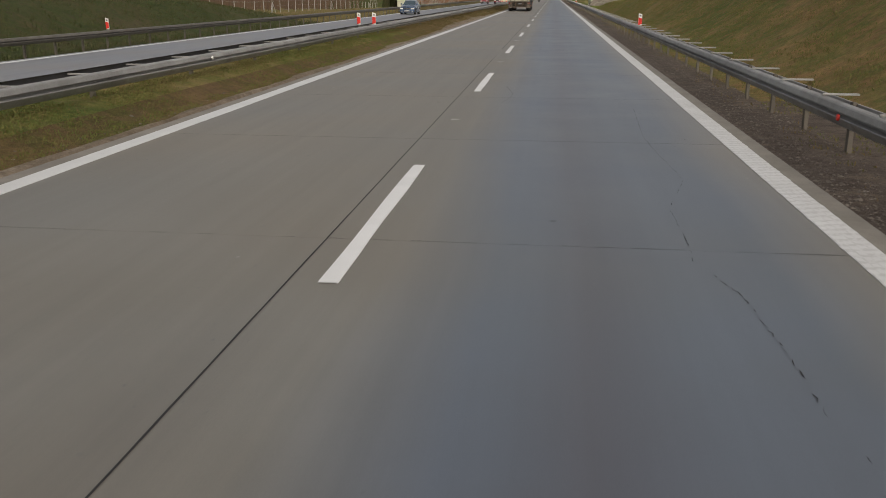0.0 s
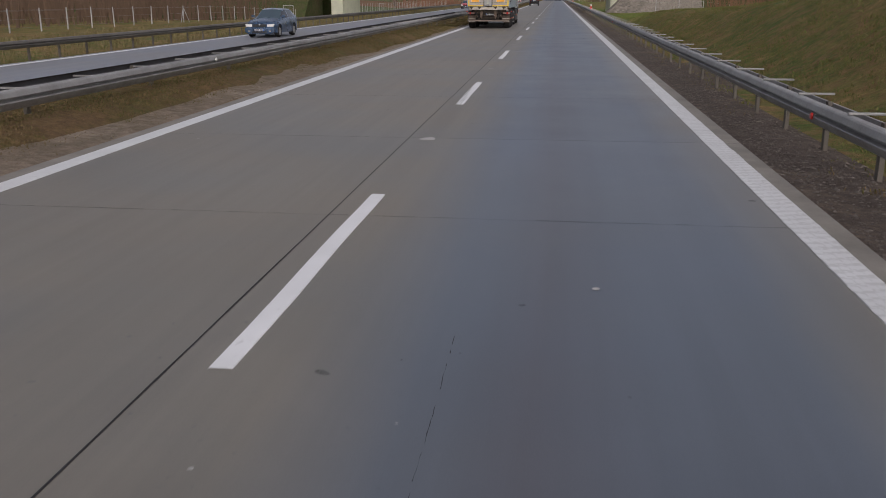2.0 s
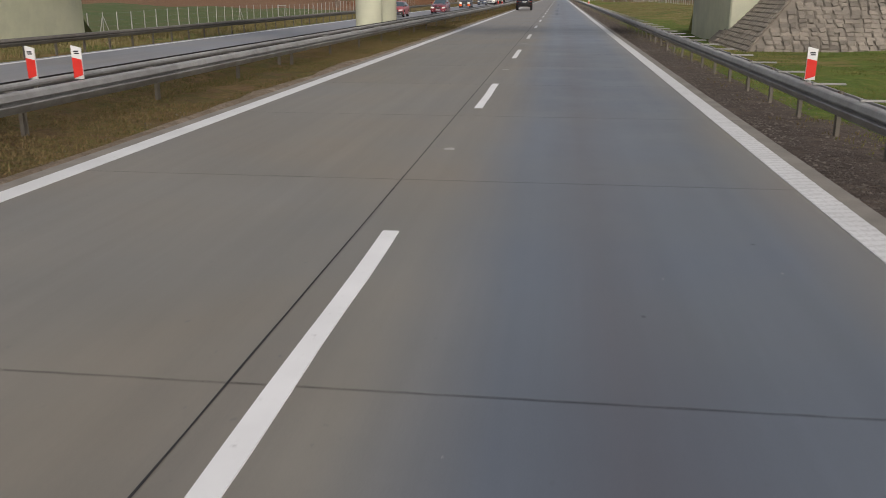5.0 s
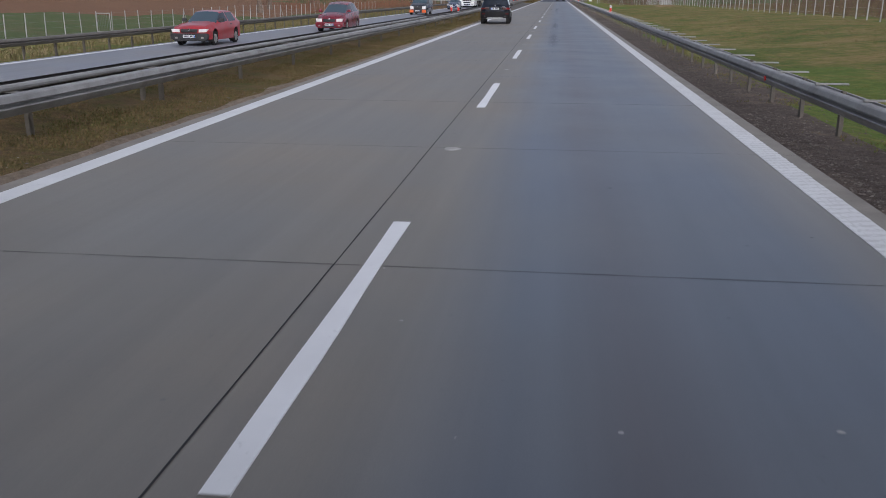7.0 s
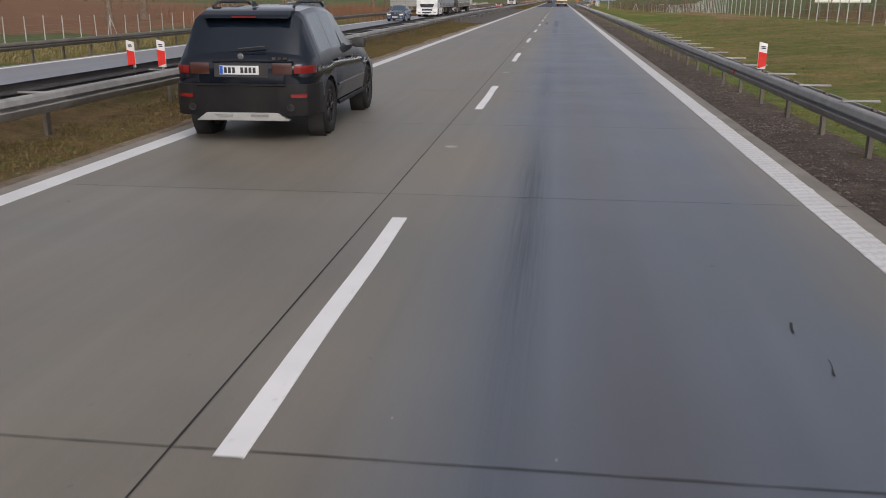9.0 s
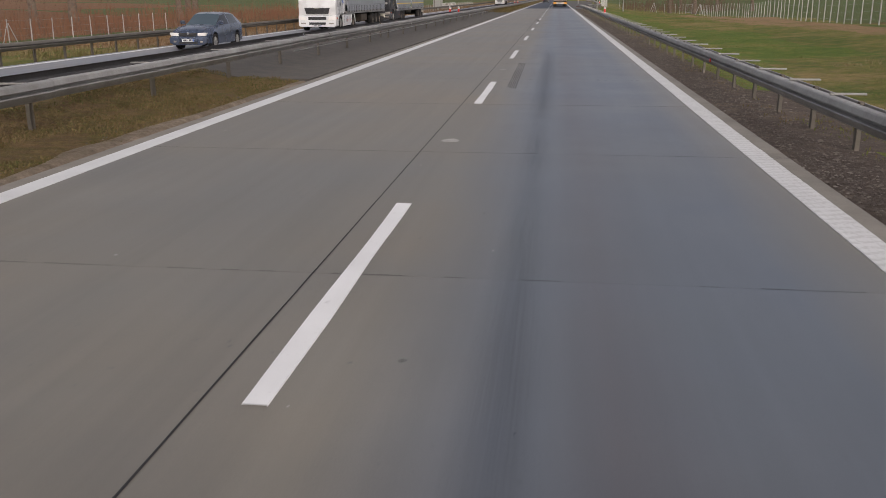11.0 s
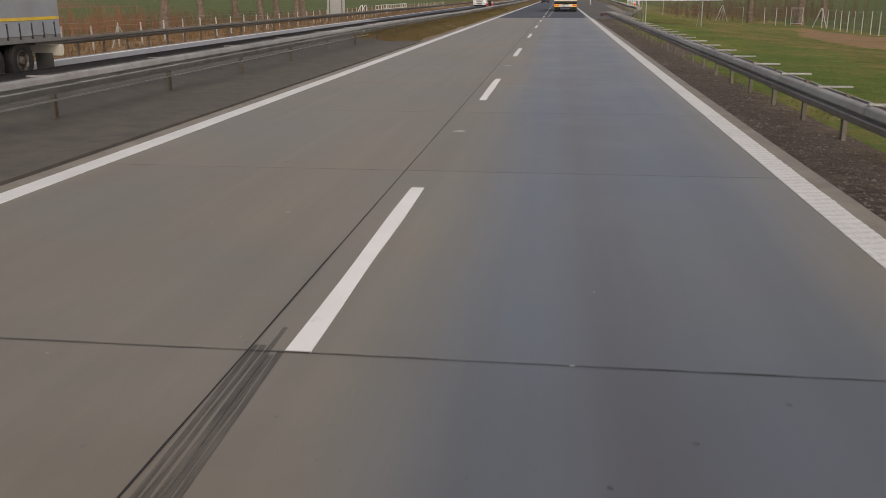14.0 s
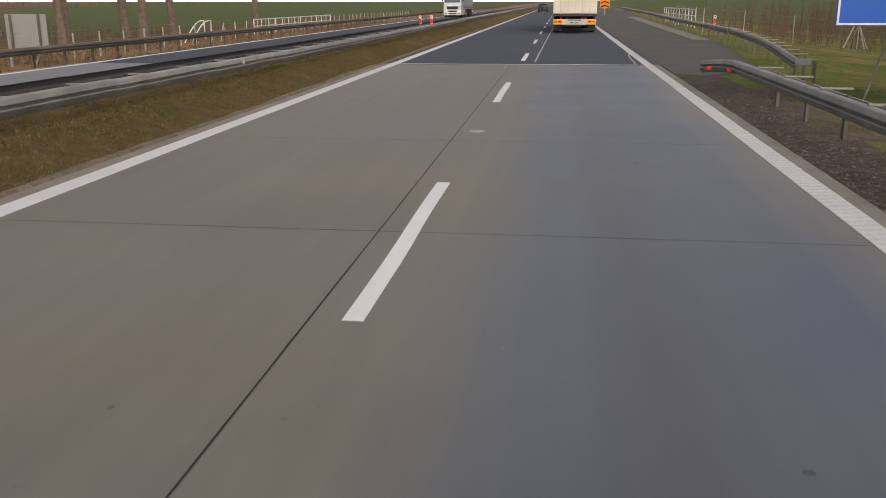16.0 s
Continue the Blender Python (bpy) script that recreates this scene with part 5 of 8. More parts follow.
def rim_mesh(rr, w, style, material):
    bm = bmesh.new()
    h = w / 2
    if style == "steer":
        lathe(bm, [(rr, h * 0.8), (rr - 0.02, h * 0.88), (rr - 0.035, h * 0.72), (rr * 0.80, h * 0.60), (rr * 0.72, h * 0.72), (rr * 0.60, h * 0.98), (rr * 0.44, h * 1.0), (rr * 0.42, h * 1.15), (rr * 0.30, h * 1.2), (0.01, h * 1.2)], "x", 28, caps=False)
    elif style == "drive":
        lathe(bm, [(rr, h * 0.8), (rr - 0.02, h * 0.88), (rr - 0.035, h * 0.6), (rr * 0.86, -h * 0.1), (rr * 0.78, -h * 0.5), (rr * 0.45, -h * 0.55), (rr * 0.42, h * 0.25), (rr * 0.34, h * 0.4), (0.01, h * 0.42)], "x", 28, caps=False)
    elif style == "trailer":
        lathe(bm, [(rr, h * 0.8), (rr - 0.02, h * 0.88), (rr - 0.04, h * 0.60), (rr * 0.86, -h * 0.05), (rr * 0.80, -h * 0.10), (rr * 0.74, h * 0.30), (rr * 0.56, h * 0.34), (rr * 0.50, h * 0.20), (rr * 0.42, h * 0.22), (rr * 0.38, h * 0.72), (rr * 0.32, h * 0.84), (rr * 0.26, h * 0.90), (0.01, h * 0.92)], "x", 28, caps=False)
    else:
        lathe(bm, [(rr, h * 0.8), (rr - 0.012, h * 0.86), (rr - 0.03, h * 0.7), (rr * 0.90, -h * 0.55), (rr * 0.3, -h * 0.55), (rr * 0.24, h * 0.62), (0.01, h * 0.66)], "x", 28, caps=False)
    if style in ("steer", "trailer", "drive"):
        ring = {"steer": 0.68, "trailer": 0.645, "drive": 0.60}[style] * rr
        base = {"steer": 0.70, "trailer": 0.30, "drive": -0.55}[style] * h
        for k in range(10):
            a = k * math.tau / 10
            c = (base, ring * math.cos(a), ring * math.sin(a))
            tube(bm, c, (base + 0.065, c[1], c[2]), 0.021, 6)
    if style == "trailer":
        for k in range(8):
            a = (k + 0.5) * math.tau / 8
            c = Vector((h * 0.26, rr * 0.76 * math.cos(a), rr * 0.76 * math.sin(a)))
            n0 = len(bm.faces)
            tube(bm, c, c + Vector((0.022, 0, 0)), 0.038, 8)
            for f in list(bm.faces)[n0:]:
                f.material_index = 1
    if style == "spoke":
        for k in range(5):
            for s in (-0.16, 0.16):
                a, b = k * math.tau / 5 + s * 0.6, k * math.tau / 5 + s * 1.35
                p = Vector((h * 0.60, rr * 0.2 * math.cos(a), rr * 0.2 * math.sin(a)))
                q = Vector((h * 0.66, rr * 0.93 * math.cos(b), rr * 0.93 * math.sin(b)))
                tube(bm, p, q, 0.030, 6, 0.022)
    if style == "cover":
        for k in range(9):
            a = k * math.tau / 9
            p = Vector((h * 0.60, rr * 0.2 * math.cos(a), rr * 0.2 * math.sin(a)))
            q = Vector((h * 0.68, rr * 0.92 * math.cos(a), rr * 0.92 * math.sin(a)))
            tube(bm, p, q, 0.028, 5, 0.04)
    return finish(bm, "rim", [material, BLACK_INK], 40)


WHEELS = {}


def wheel(parent, x, y, r, w, style, rim_material, side):
    """A tyre with its rim; side +1 shows its face to the right."""
    key = (r, w, style, rim_material.name)
    if key not in WHEELS:
        rr = r * (0.56 if style in ("steer", "drive", "trailer") else 0.66)
        WHEELS[key] = (tyre_mesh(r, w, rr), rim_mesh(rr, w, style, rim_material))
    t, m = WHEELS[key]
    ob = new("wheel", t)
    ob.parent = parent
    ob.location = (x, y, r)
    if side < 0:
        ob.rotation_euler[2] = math.pi
    rim = new("rim", m)
    rim.parent = ob
    return ob


def table_at(keys, y):
    if y <= keys[0][0]:
        return keys[0][1:]
    for a, b in zip(keys, keys[1:]):
        if a[0] <= y <= b[0]:
            f = (y - a[0]) / (b[0] - a[0])
            return tuple(p + (q - p) * f for p, q in zip(a[1:], b[1:]))
    return keys[-1][1:]


def shell(parent, keys, axles, arch, cuts, panes, paint, glass, front_glass, roof_material=None):
    """A car body lofted from rear to front. keys: y, sill z, half width, shoulder z, belt z, half width at belt, roof z, half width at roof.
    panes: (name, kind, y0, y1) with kind side or top."""
    ys = {round(k[0], 4) for k in keys} | {round(c, 4) for c in cuts}
    for ax in axles:
        for f in (-1.001, -0.96, -0.85, -0.66, -0.4, 0.0, 0.4, 0.66, 0.85, 0.96, 1.001):
            ys.add(round(ax + f * arch, 4))
    ys = sorted(y for y in ys if keys[0][0] <= y <= keys[-1][0])
    prof = []
    for y in ys:
        zb, hw, zs, belt, hwb, roof, hwr = table_at(keys, y)
        za = zb
        for ax in axles:
            d = abs(y - ax)
            if d < arch:
                za = max(za, 0.36 + math.sqrt(arch * arch - d * d))
        z3 = max(zb + 0.42 * (zs - zb), za + 0.015)
        rows = [(0.0, max(zb + 0.02, za if za > zb + 0.05 else 0)), (hw * 0.84, za), (hw * 0.975, za + 0.004), (hw, z3), (hw * 0.992, max(zs, z3 + 0.01)), (hwb + 0.018, belt - 0.035), (hwb, belt), (hwr + 0.01, roof - 0.085), (hwr - 0.05, roof - 0.03), (hwr * 0.55, roof), (0.0, roof + 0.012)]
        prof.append(rows)
    body, groups = bmesh.new(), {}

    def pane_of(i, j):
        mid = (ys[i] + ys[i + 1]) / 2
        for name, kind, a, b in panes:
            if a < mid < b and ((kind == "side" and j == 6) or (kind == "top" and j in (7, 8, 9)) or (kind == "all" and j in (6, 7, 8, 9))):
                return name, kind
        return None

    for sgn in (-1, 1):
        for i in range(len(ys) - 1):
            for j in range(10):
                quad = [(sgn * prof[i][j][0], ys[i], prof[i][j][1]), (sgn * prof[i][j + 1][0], ys[i], prof[i][j + 1][1]), (sgn * prof[i + 1][j + 1][0], ys[i + 1], prof[i + 1][j + 1][1]), (sgn * prof[i + 1][j][0], ys[i + 1], prof[i + 1][j][1])]
                hit = pane_of(i, j)
                key = None if hit is None else (hit[0], sgn if hit[1] == "side" else 0)
                tgt = body if key is None else groups.setdefault(key, bmesh.new())
                tgt.faces.new([tgt.verts.new(p) for p in quad])
    for idx in (0, -1):
        ring = [(-x, ys[idx], z) for x, z in prof[idx][::-1][:-1]] + [(x, ys[idx], z) for x, z in prof[idx]]
        ring = ring[:-1] if ring[0] == ring[-1] else ring
        body.faces.new([body.verts.new(p) for p in ring])
    for b in (body, *groups.values()):
        bmesh.ops.remove_doubles(b, verts=b.verts[:], dist=0.0006)
        bmesh.ops.dissolve_degenerate(b, edges=b.edges[:], dist=0.0002)
    root = part("body", body, paint, parent)
    for (name, sgn), b in groups.items():
        part(name, b, front_glass if name == "windscreen" else (GLASS_REAR if name == "rear_window" else glass), parent)
    for ax in axles:
        hw = table_at(keys, ax)[1]
        for sgn in (-1, 1):
            bm = bmesh.new()
            lathe(bm, [(arch - 0.005, -0.13), (arch - 0.005, 0.10), (0.05, 0.10)] if sgn < 0 else [(0.05, -0.10), (arch - 0.005, -0.10), (arch - 0.005, 0.13)], "x", 20, (sgn * (hw - 0.16), ax, 0.36), caps=False)
            part("wheel_arch", bm, BLACK_PLASTIC, root)
    return root


def plate(parent, x, y, z, w, h, sgn):
    """A number plate whose characters are plain bars; sgn -1 faces the rear."""
    p = part("number_plate", boxes((x - w / 2, x + w / 2, y - 0.008, y + 0.008, z - h / 2, z + h / 2)), PLATE_WHITE, parent, "white number plate")
    yy = (y - 0.012, y - 0.0085) if sgn < 0 else (y + 0.0085, y + 0.012)
    part("blue_strip", boxes((x - w / 2 + 0.004, x - w / 2 + 0.045, *yy, z - h / 2 + 0.006, z + h / 2 - 0.006)), SIGN_BLUE, p)
    k0 = 8
    for k in range(k0):
        if k == 3:
            continue
        a = x - w / 2 + 0.06 + (w - 0.08) * k / k0
        part("character_bar", boxes((a, a + (w - 0.08) / k0 * 0.68, *yy, z - h * 0.32, z + h * 0.32)), BLACK_INK, p)


def mirror_pair(parent, x, y, z, material):
    for s in (-1, 1):
        bm = bmesh.new()
        box(bm, s * x, s * (x + 0.20), y - 0.07, y + 0.06, z - 0.07, z + 0.08, bevel=0.04, seg=2)
        box(bm, s * (x - 0.06), s * (x + 0.04), y - 0.02, y + 0.03, z - 0.06, z - 0.02)
        part("wing_mirror", bm, material, parent)


# the dark off-road estate in the passing lane
SUV_PAINT = tinted("deep_blue_black_paint", (0.006, 0.008, 0.013), 0.05)
# pale sky seen through the side windows is put into the glass colour
SUV_GLASS = tinted("side_glass_with_painted_sky", (0.125, 0.15, 0.17), 0.02)
SUV_TRIM = surf("dark_dusty_bumper", (0.007, 0.007, 0.008), (0.013, 0.012, 0.012), 3, 0.5, bump=0.1, dirt=(0.028, 0.024, 0.020), dirt_amount=0.4)
for m_, k in ((SUV_TRIM, 0.2), (SUV_PAINT, 0.5)):
    m_.node_tree.nodes["Principled BSDF"].inputs["Specular IOR Level"].default_value = k
SUV_KEYS = [
    (-0.985, 0.42, 0.60, 0.80, 0.98, 0.58, 1.06, 0.54), (-0.965, 0.40, 0.74, 0.81, 1.00, 0.71, 1.09, 0.67), (-0.92, 0.38, 0.84, 0.82, 1.03, 0.80, 1.13, 0.75), (-0.86, 0.37, 0.895, 0.84, 1.06, 0.855, 1.17, 0.79),
    (-0.74, 0.36, 0.93, 0.85, 1.08, 0.885, 1.37, 0.77), (-0.65, 0.36, 0.945, 0.855, 1.09, 0.895, 1.52, 0.745),
    (-0.56, 0.36, 0.955, 0.86, 1.10, 0.90, 1.66, 0.72), (-0.40, 0.36, 0.962, 0.87, 1.14, 0.90, 1.715, 0.70), (0.3, 0.36, 0.965, 0.88, 1.17, 0.895, 1.755, 0.68), (0.9, 0.34, 0.965, 0.87, 1.165, 0.89, 1.755, 0.685),
    (1.45, 0.34, 0.965, 0.86, 1.15, 0.885, 1.70, 0.67), (1.75, 0.34, 0.965, 0.86, 1.14, 0.88, 1.55, 0.69), (2.30, 0.34, 0.962, 0.86, 1.11, 0.875, 1.20, 0.76), (2.42, 0.34, 0.962, 0.86, 1.085, 0.87, 1.14, 0.78),
    (3.1, 0.36, 0.955, 0.85, 1.03, 0.85, 1.075, 0.74), (3.55, 0.36, 0.93, 0.80, 0.94, 0.81, 0.99, 0.70), (3.78, 0.36, 0.86, 0.74, 0.84, 0.74, 0.89, 0.64), (3.87, 0.38, 0.76, 0.66, 0.74, 0.66, 0.78, 0.56)]
suv = thing("estate_car", "dark blue-black dusty off-road estate with black wheels", "car")
shell(suv, SUV_KEYS, (0.0, 2.93), 0.445, (-0.30, 0.36, 0.43, 1.10, 1.16, 2.02), [("side_window", "side", -0.30, 0.36), ("side_window", "side", 0.43, 1.10), ("side_window", "side", 1.16, 2.10), ("rear_window", "all", -0.86, -0.56), ("windscreen", "top", 1.45, 2.30)], SUV_PAINT, SUV_GLASS, GLASS_CLEAR)
for ax in (0.0, 2.93):
    for s in (-1, 1):
        wheel(suv, s * 0.83, ax, 0.375, 0.28, "spoke", BLACK_ALLOY, s)
bm = bmesh.new()
prism(bm, [(-0.74, 1.595), (-0.70, 1.640), (-0.56, 1.690), (-0.36, 1.735), (-0.36, 1.70), (-0.58, 1.62)], "x", -0.60, 0.60, bevel=0.014)
part("roof_spoiler", bm, SUV_PAINT, suv)
part("brake_light", boxes((-0.16, 0.16, -0.745, -0.728, 1.604, 1.622)), LAMP_RED, suv)
for s in (-1, 1):
    bm = bmesh.new()
    pts = [(s * 0.56, -0.30 + 0.17 * k, 1.74 + 0.065 * math.sin(min(1, k / 1.5, (10 - k) / 1.5) * math.pi / 2)) for k in range(11)]
    for p, q in zip(pts, pts[1:]):
        tube(bm, p, q, 0.021, 6)
    part("roof_rail", bm, BLACK_PLASTIC, suv)
    # tail lamp: smoked inner half on the tailgate, red outer half wrapping round the wing
    bm = bmesh.new()
    prism(bm, [(s * 0.42, -0.998), (s * 0.68, -0.985), (s * 0.68, -0.94), (s * 0.42, -0.955)], "z", 0.895, 1.045, bevel=0.008)
    part("tail_lamp", bm, LAMP_SMOKE, suv, "smoked tail lamp on the tailgate")
    bm = bmesh.new()
    prism(bm, [(s * 0.70, -0.982), (s * 0.79, -0.955), (s * 0.865, -0.895), (s * 0.915, -0.80), (s * 0.935, -0.68), (s * 0.90, -0.68), (s * 0.84, -0.84), (s * 0.77, -0.91), (s * 0.70, -0.94)], "z", 0.905, 1.01, bevel=0.008)
    part("tail_lamp", bm, LAMP_RED, suv, "red tail lamp wrapping round the wing")
    part("reflector", prism(bmesh.new(), [(s * 0.66, -1.012), (s * 0.74, -0.996), (s * 0.86, -0.942), (s * 0.86, -0.90), (s * 0.66, -0.96)], "z", 0.60, 0.645), LAMP_RED, suv)
    part("exhaust_tip", lathe(bmesh.new(), [(0.03, 0.02), (0.045, -0.03), (0.048, -0.05), (0.04, -0.05), (0.036, 0.0)], "y", 14, (s * 0.66, -1.005, 0.475)), BLACK_PLASTIC, suv)
    part("headlight", boxes((s * 0.48, s * 0.76, 3.66, 3.83, 0.70, 0.80), bevel=0.03), LAMP_CLEAR, suv)
    part("door_handle", boxes((s * 0.935, s * 0.975, 0.50, 0.70, 0.985, 1.015), bevel=0.008), SUV_PAINT, suv)
    part("door_handle", boxes((s * 0.935, s * 0.975, 1.38, 1.58, 0.97, 1.00), bevel=0.008), SUV_PAINT, suv)
    part("sill_trim", boxes((s * 0.955, s * 0.985, 0.46, 2.46, 0.36, 0.42), bevel=0.01), SUV_TRIM, suv)
    part("door_moulding", boxes((s * 0.962, s * 0.978, 0.46, 2.44, 0.635, 0.66), bevel=0.005), SUV_PAINT, suv)
    part("wing_badge", boxes((s * 0.955, s * 0.972, 2.52, 2.66, 0.86, 0.90)), CHROME, suv)
for s in (-1, 1):
    for ya, yb in ((0.36, 0.43), (1.10, 1.16)):
        bm = bmesh.new()
        prism(bm, [(ya, 1.16), (yb + 0.01, 1.16), (yb - 0.01, 1.655), (ya - 0.02, 1.655)], "x", s * 0.872, s * 0.892)
        for v in bm.verts:
            v.co.x -= s * 0.215 * max(0.0, (v.co.z - 1.16) / 0.495)
        part("window_pillar", bm, BLACK_PLASTIC, suv, "black pillar between the side windows")
bm = bmesh.new()
half = [(0.5, -1.018), (0.72, -0.992), (0.86, -0.930), (0.935, -0.825), (0.965, -0.68), (0.974, -0.47)]
prism(bm, [(-x, y) for x, y in half[::-1]] + [(0.0, -1.028)] + half, "z", 0.36, 0.775, bevel=0.022)
part("rear_bumper", bm, SUV_TRIM, suv, "dark plastic rear bumper")
bm = bmesh.new()
prism(bm, [(-0.62, 0.30), (0.62, 0.30), (0.48, 0.405), (-0.48, 0.405)], "y", -1.042, -0.86, bevel=0.012)
skid = part("skid_plate", bm, SIGN_GREY, suv, "silver skid plate under the bumper")
for s in (-1, 1):
    part("rib", boxes((s * 0.12, s * 0.36, -1.050, -1.040, 0.355, 0.385)), CHROME, skid)
part("tailgate_recess", boxes((-0.36, 0.36, -0.985, -0.96, 0.86, 1.035)), BLACK_PLASTIC, suv)
plate(suv, -0.02, -0.995, 0.95, 0.52, 0.112, -1)
part("grab_bar", boxes((-0.38, 0.70, -1.0, -0.955, 1.045, 1.07), bevel=0.006), SUV_PAINT, suv)
part("badge", lathe(bmesh.new(), [(0.0, -0.012), (0.034, -0.012), (0.042, -0.004), (0.042, 0.01)], "y", 20, (0.0, -0.965, 1.12)), CHROME, suv, "round metal badge")
part("model_badge", boxes((0.42, 0.47, -0.975, -0.955, 1.085, 1.115), (0.49, 0.54, -0.975, -0.955, 1.085, 1.115), (0.56, 0.62, -0.975, -0.955, 1.085, 1.115)), CHROME, suv)
part("bumper_lip", boxes((-0.60, 0.60, -1.036, -0.95, 0.745, 0.770), bevel=0.01), SUV_TRIM, suv)
part("wiper", tube(bmesh.new(), (-0.05, -0.90, 1.215), (0.30, -0.875, 1.245), 0.012, 5), BLACK_PLASTIC, suv)
part("antenna", prism(bmesh.new(), [(-0.30, 1.74), (-0.12, 1.75), (-0.28, 1.81)], "x", -0.02, 0.02), SUV_PAINT, suv)
mirror_pair(suv, 0.90, 1.98, 1.17, BLACK_PLASTIC)
suv.matrix_world = pose(-2.79, 224.92, 0.006, 0, 0, 1.6)

# cars on the opposite carriageway, all facing us
CARS = {
    "hatch": ([(-0.72, 0.30, 0.74, 0.62, 0.86, 0.72, 0.95, 0.62), (-0.66, 0.26, 0.80, 0.64, 0.92, 0.77, 1.02, 0.63), (-0.36, 0.24, 0.84, 0.68, 0.96, 0.78, 1.36, 0.56), (-0.1, 0.22, 0.85, 0.69, 0.96, 0.78, 1.41, 0.565), (0.9, 0.22, 0.85, 0.69, 0.95, 0.78, 1.42, 0.57), (1.25, 0.22, 0.85, 0.69, 0.94, 0.77, 1.37, 0.56), (1.95, 0.22, 0.85, 0.68, 0.91, 0.76, 0.97, 0.66), (2.5, 0.24, 0.845, 0.66, 0.86, 0.74, 0.90, 0.64), (3.15, 0.26, 0.82, 0.60, 0.76, 0.70, 0.79, 0.60), (3.30, 0.28, 0.74, 0.55, 0.66, 0.64, 0.68, 0.54)], (0.0, 2.48), 0.335, 0.29, 0.18, -0.2, 1.72, 1.25, 1.95),
    "modern": ([(-0.80, 0.32, 0.76, 0.70, 0.95, 0.76, 1.02, 0.64), (-0.74, 0.26, 0.84, 0.72, 1.00, 0.80, 1.12, 0.65), (-0.40, 0.24, 0.875, 0.74, 1.02, 0.80, 1.42, 0.58), (0.0, 0.22, 0.88, 0.75, 1.02, 0.80, 1.48, 0.59), (0.9, 0.22, 0.88, 0.75, 1.00, 0.80, 1.50, 0.60), (1.35, 0.22, 0.88, 0.74, 0.98, 0.79, 1.43, 0.58), (2.15, 0.22, 0.88, 0.72, 0.94, 0.78, 1.00, 0.68), (2.75, 0.24, 0.87, 0.70, 0.88, 0.76, 0.92, 0.66), (3.35, 0.26, 0.82, 0.62, 0.76, 0.70, 0.79, 0.58), (3.50, 0.28, 0.72, 0.54, 0.64, 0.62, 0.66, 0.50)], (0.0, 2.64), 0.35, 0.31, 0.20, -0.25, 1.85, 1.35, 2.15),
    "mpv": ([(-0.80, 0.32, 0.78, 0.74, 1.02, 0.76, 1.08, 0.64), (-0.74, 0.26, 0.86, 0.78, 1.08, 0.82, 1.20, 0.66), (-0.45, 0.24, 0.90, 0.80, 1.10, 0.82, 1.60, 0.60), (0.2, 0.22, 0.91, 0.80, 1.10, 0.82, 1.67, 0.61), (1.0, 0.22, 0.91, 0.80, 1.08, 0.82, 1.65, 0.60), (1.45, 0.22, 0.91, 0.79, 1.05, 0.81, 1.52, 0.59), (2.40, 0.22, 0.905, 0.76, 0.98, 0.80, 1.06, 0.68), (2.9, 0.24, 0.89, 0.72, 0.92, 0.78, 0.97, 0.66), (3.40, 0.26, 0.84, 0.64, 0.80, 0.72, 0.83, 0.60), (3.58, 0.28, 0.74, 0.56, 0.68, 0.64, 0.70, 0.52)], (0.0, 2.72), 0.36, 0.32, 0.20, -0.3, 2.0, 1.45, 2.40),
    "van": ([(-0.95, 0.36, 0.88, 0.80, 1.15, 0.88, 1.86, 0.80), (-0.90, 0.30, 0.94, 0.80, 1.18, 0.92, 1.92, 0.82), (1.2, 0.28, 0.96, 0.80, 1.18, 0.93, 1.93, 0.82), (1.9, 0.28, 0.96, 0.80, 1.16, 0.92, 1.86, 0.80), (2.2, 0.28, 0.96, 0.80, 1.15, 0.90, 1.72, 0.78), (3.05, 0.28, 0.955, 0.78, 1.10, 0.88, 1.20, 0.76), (3.4, 0.28, 0.94, 0.74, 1.04, 0.86, 1.10, 0.74), (3.85, 0.30, 0.90, 0.68, 0.92, 0.80, 0.97, 0.68), (4.02, 0.32, 0.80, 0.60, 0.80, 0.72, 0.84, 0.60)], (0.0, 3.27), 0.375, 0.34, 0.21, 1.55, 2.75, 1.9, 3.05)}


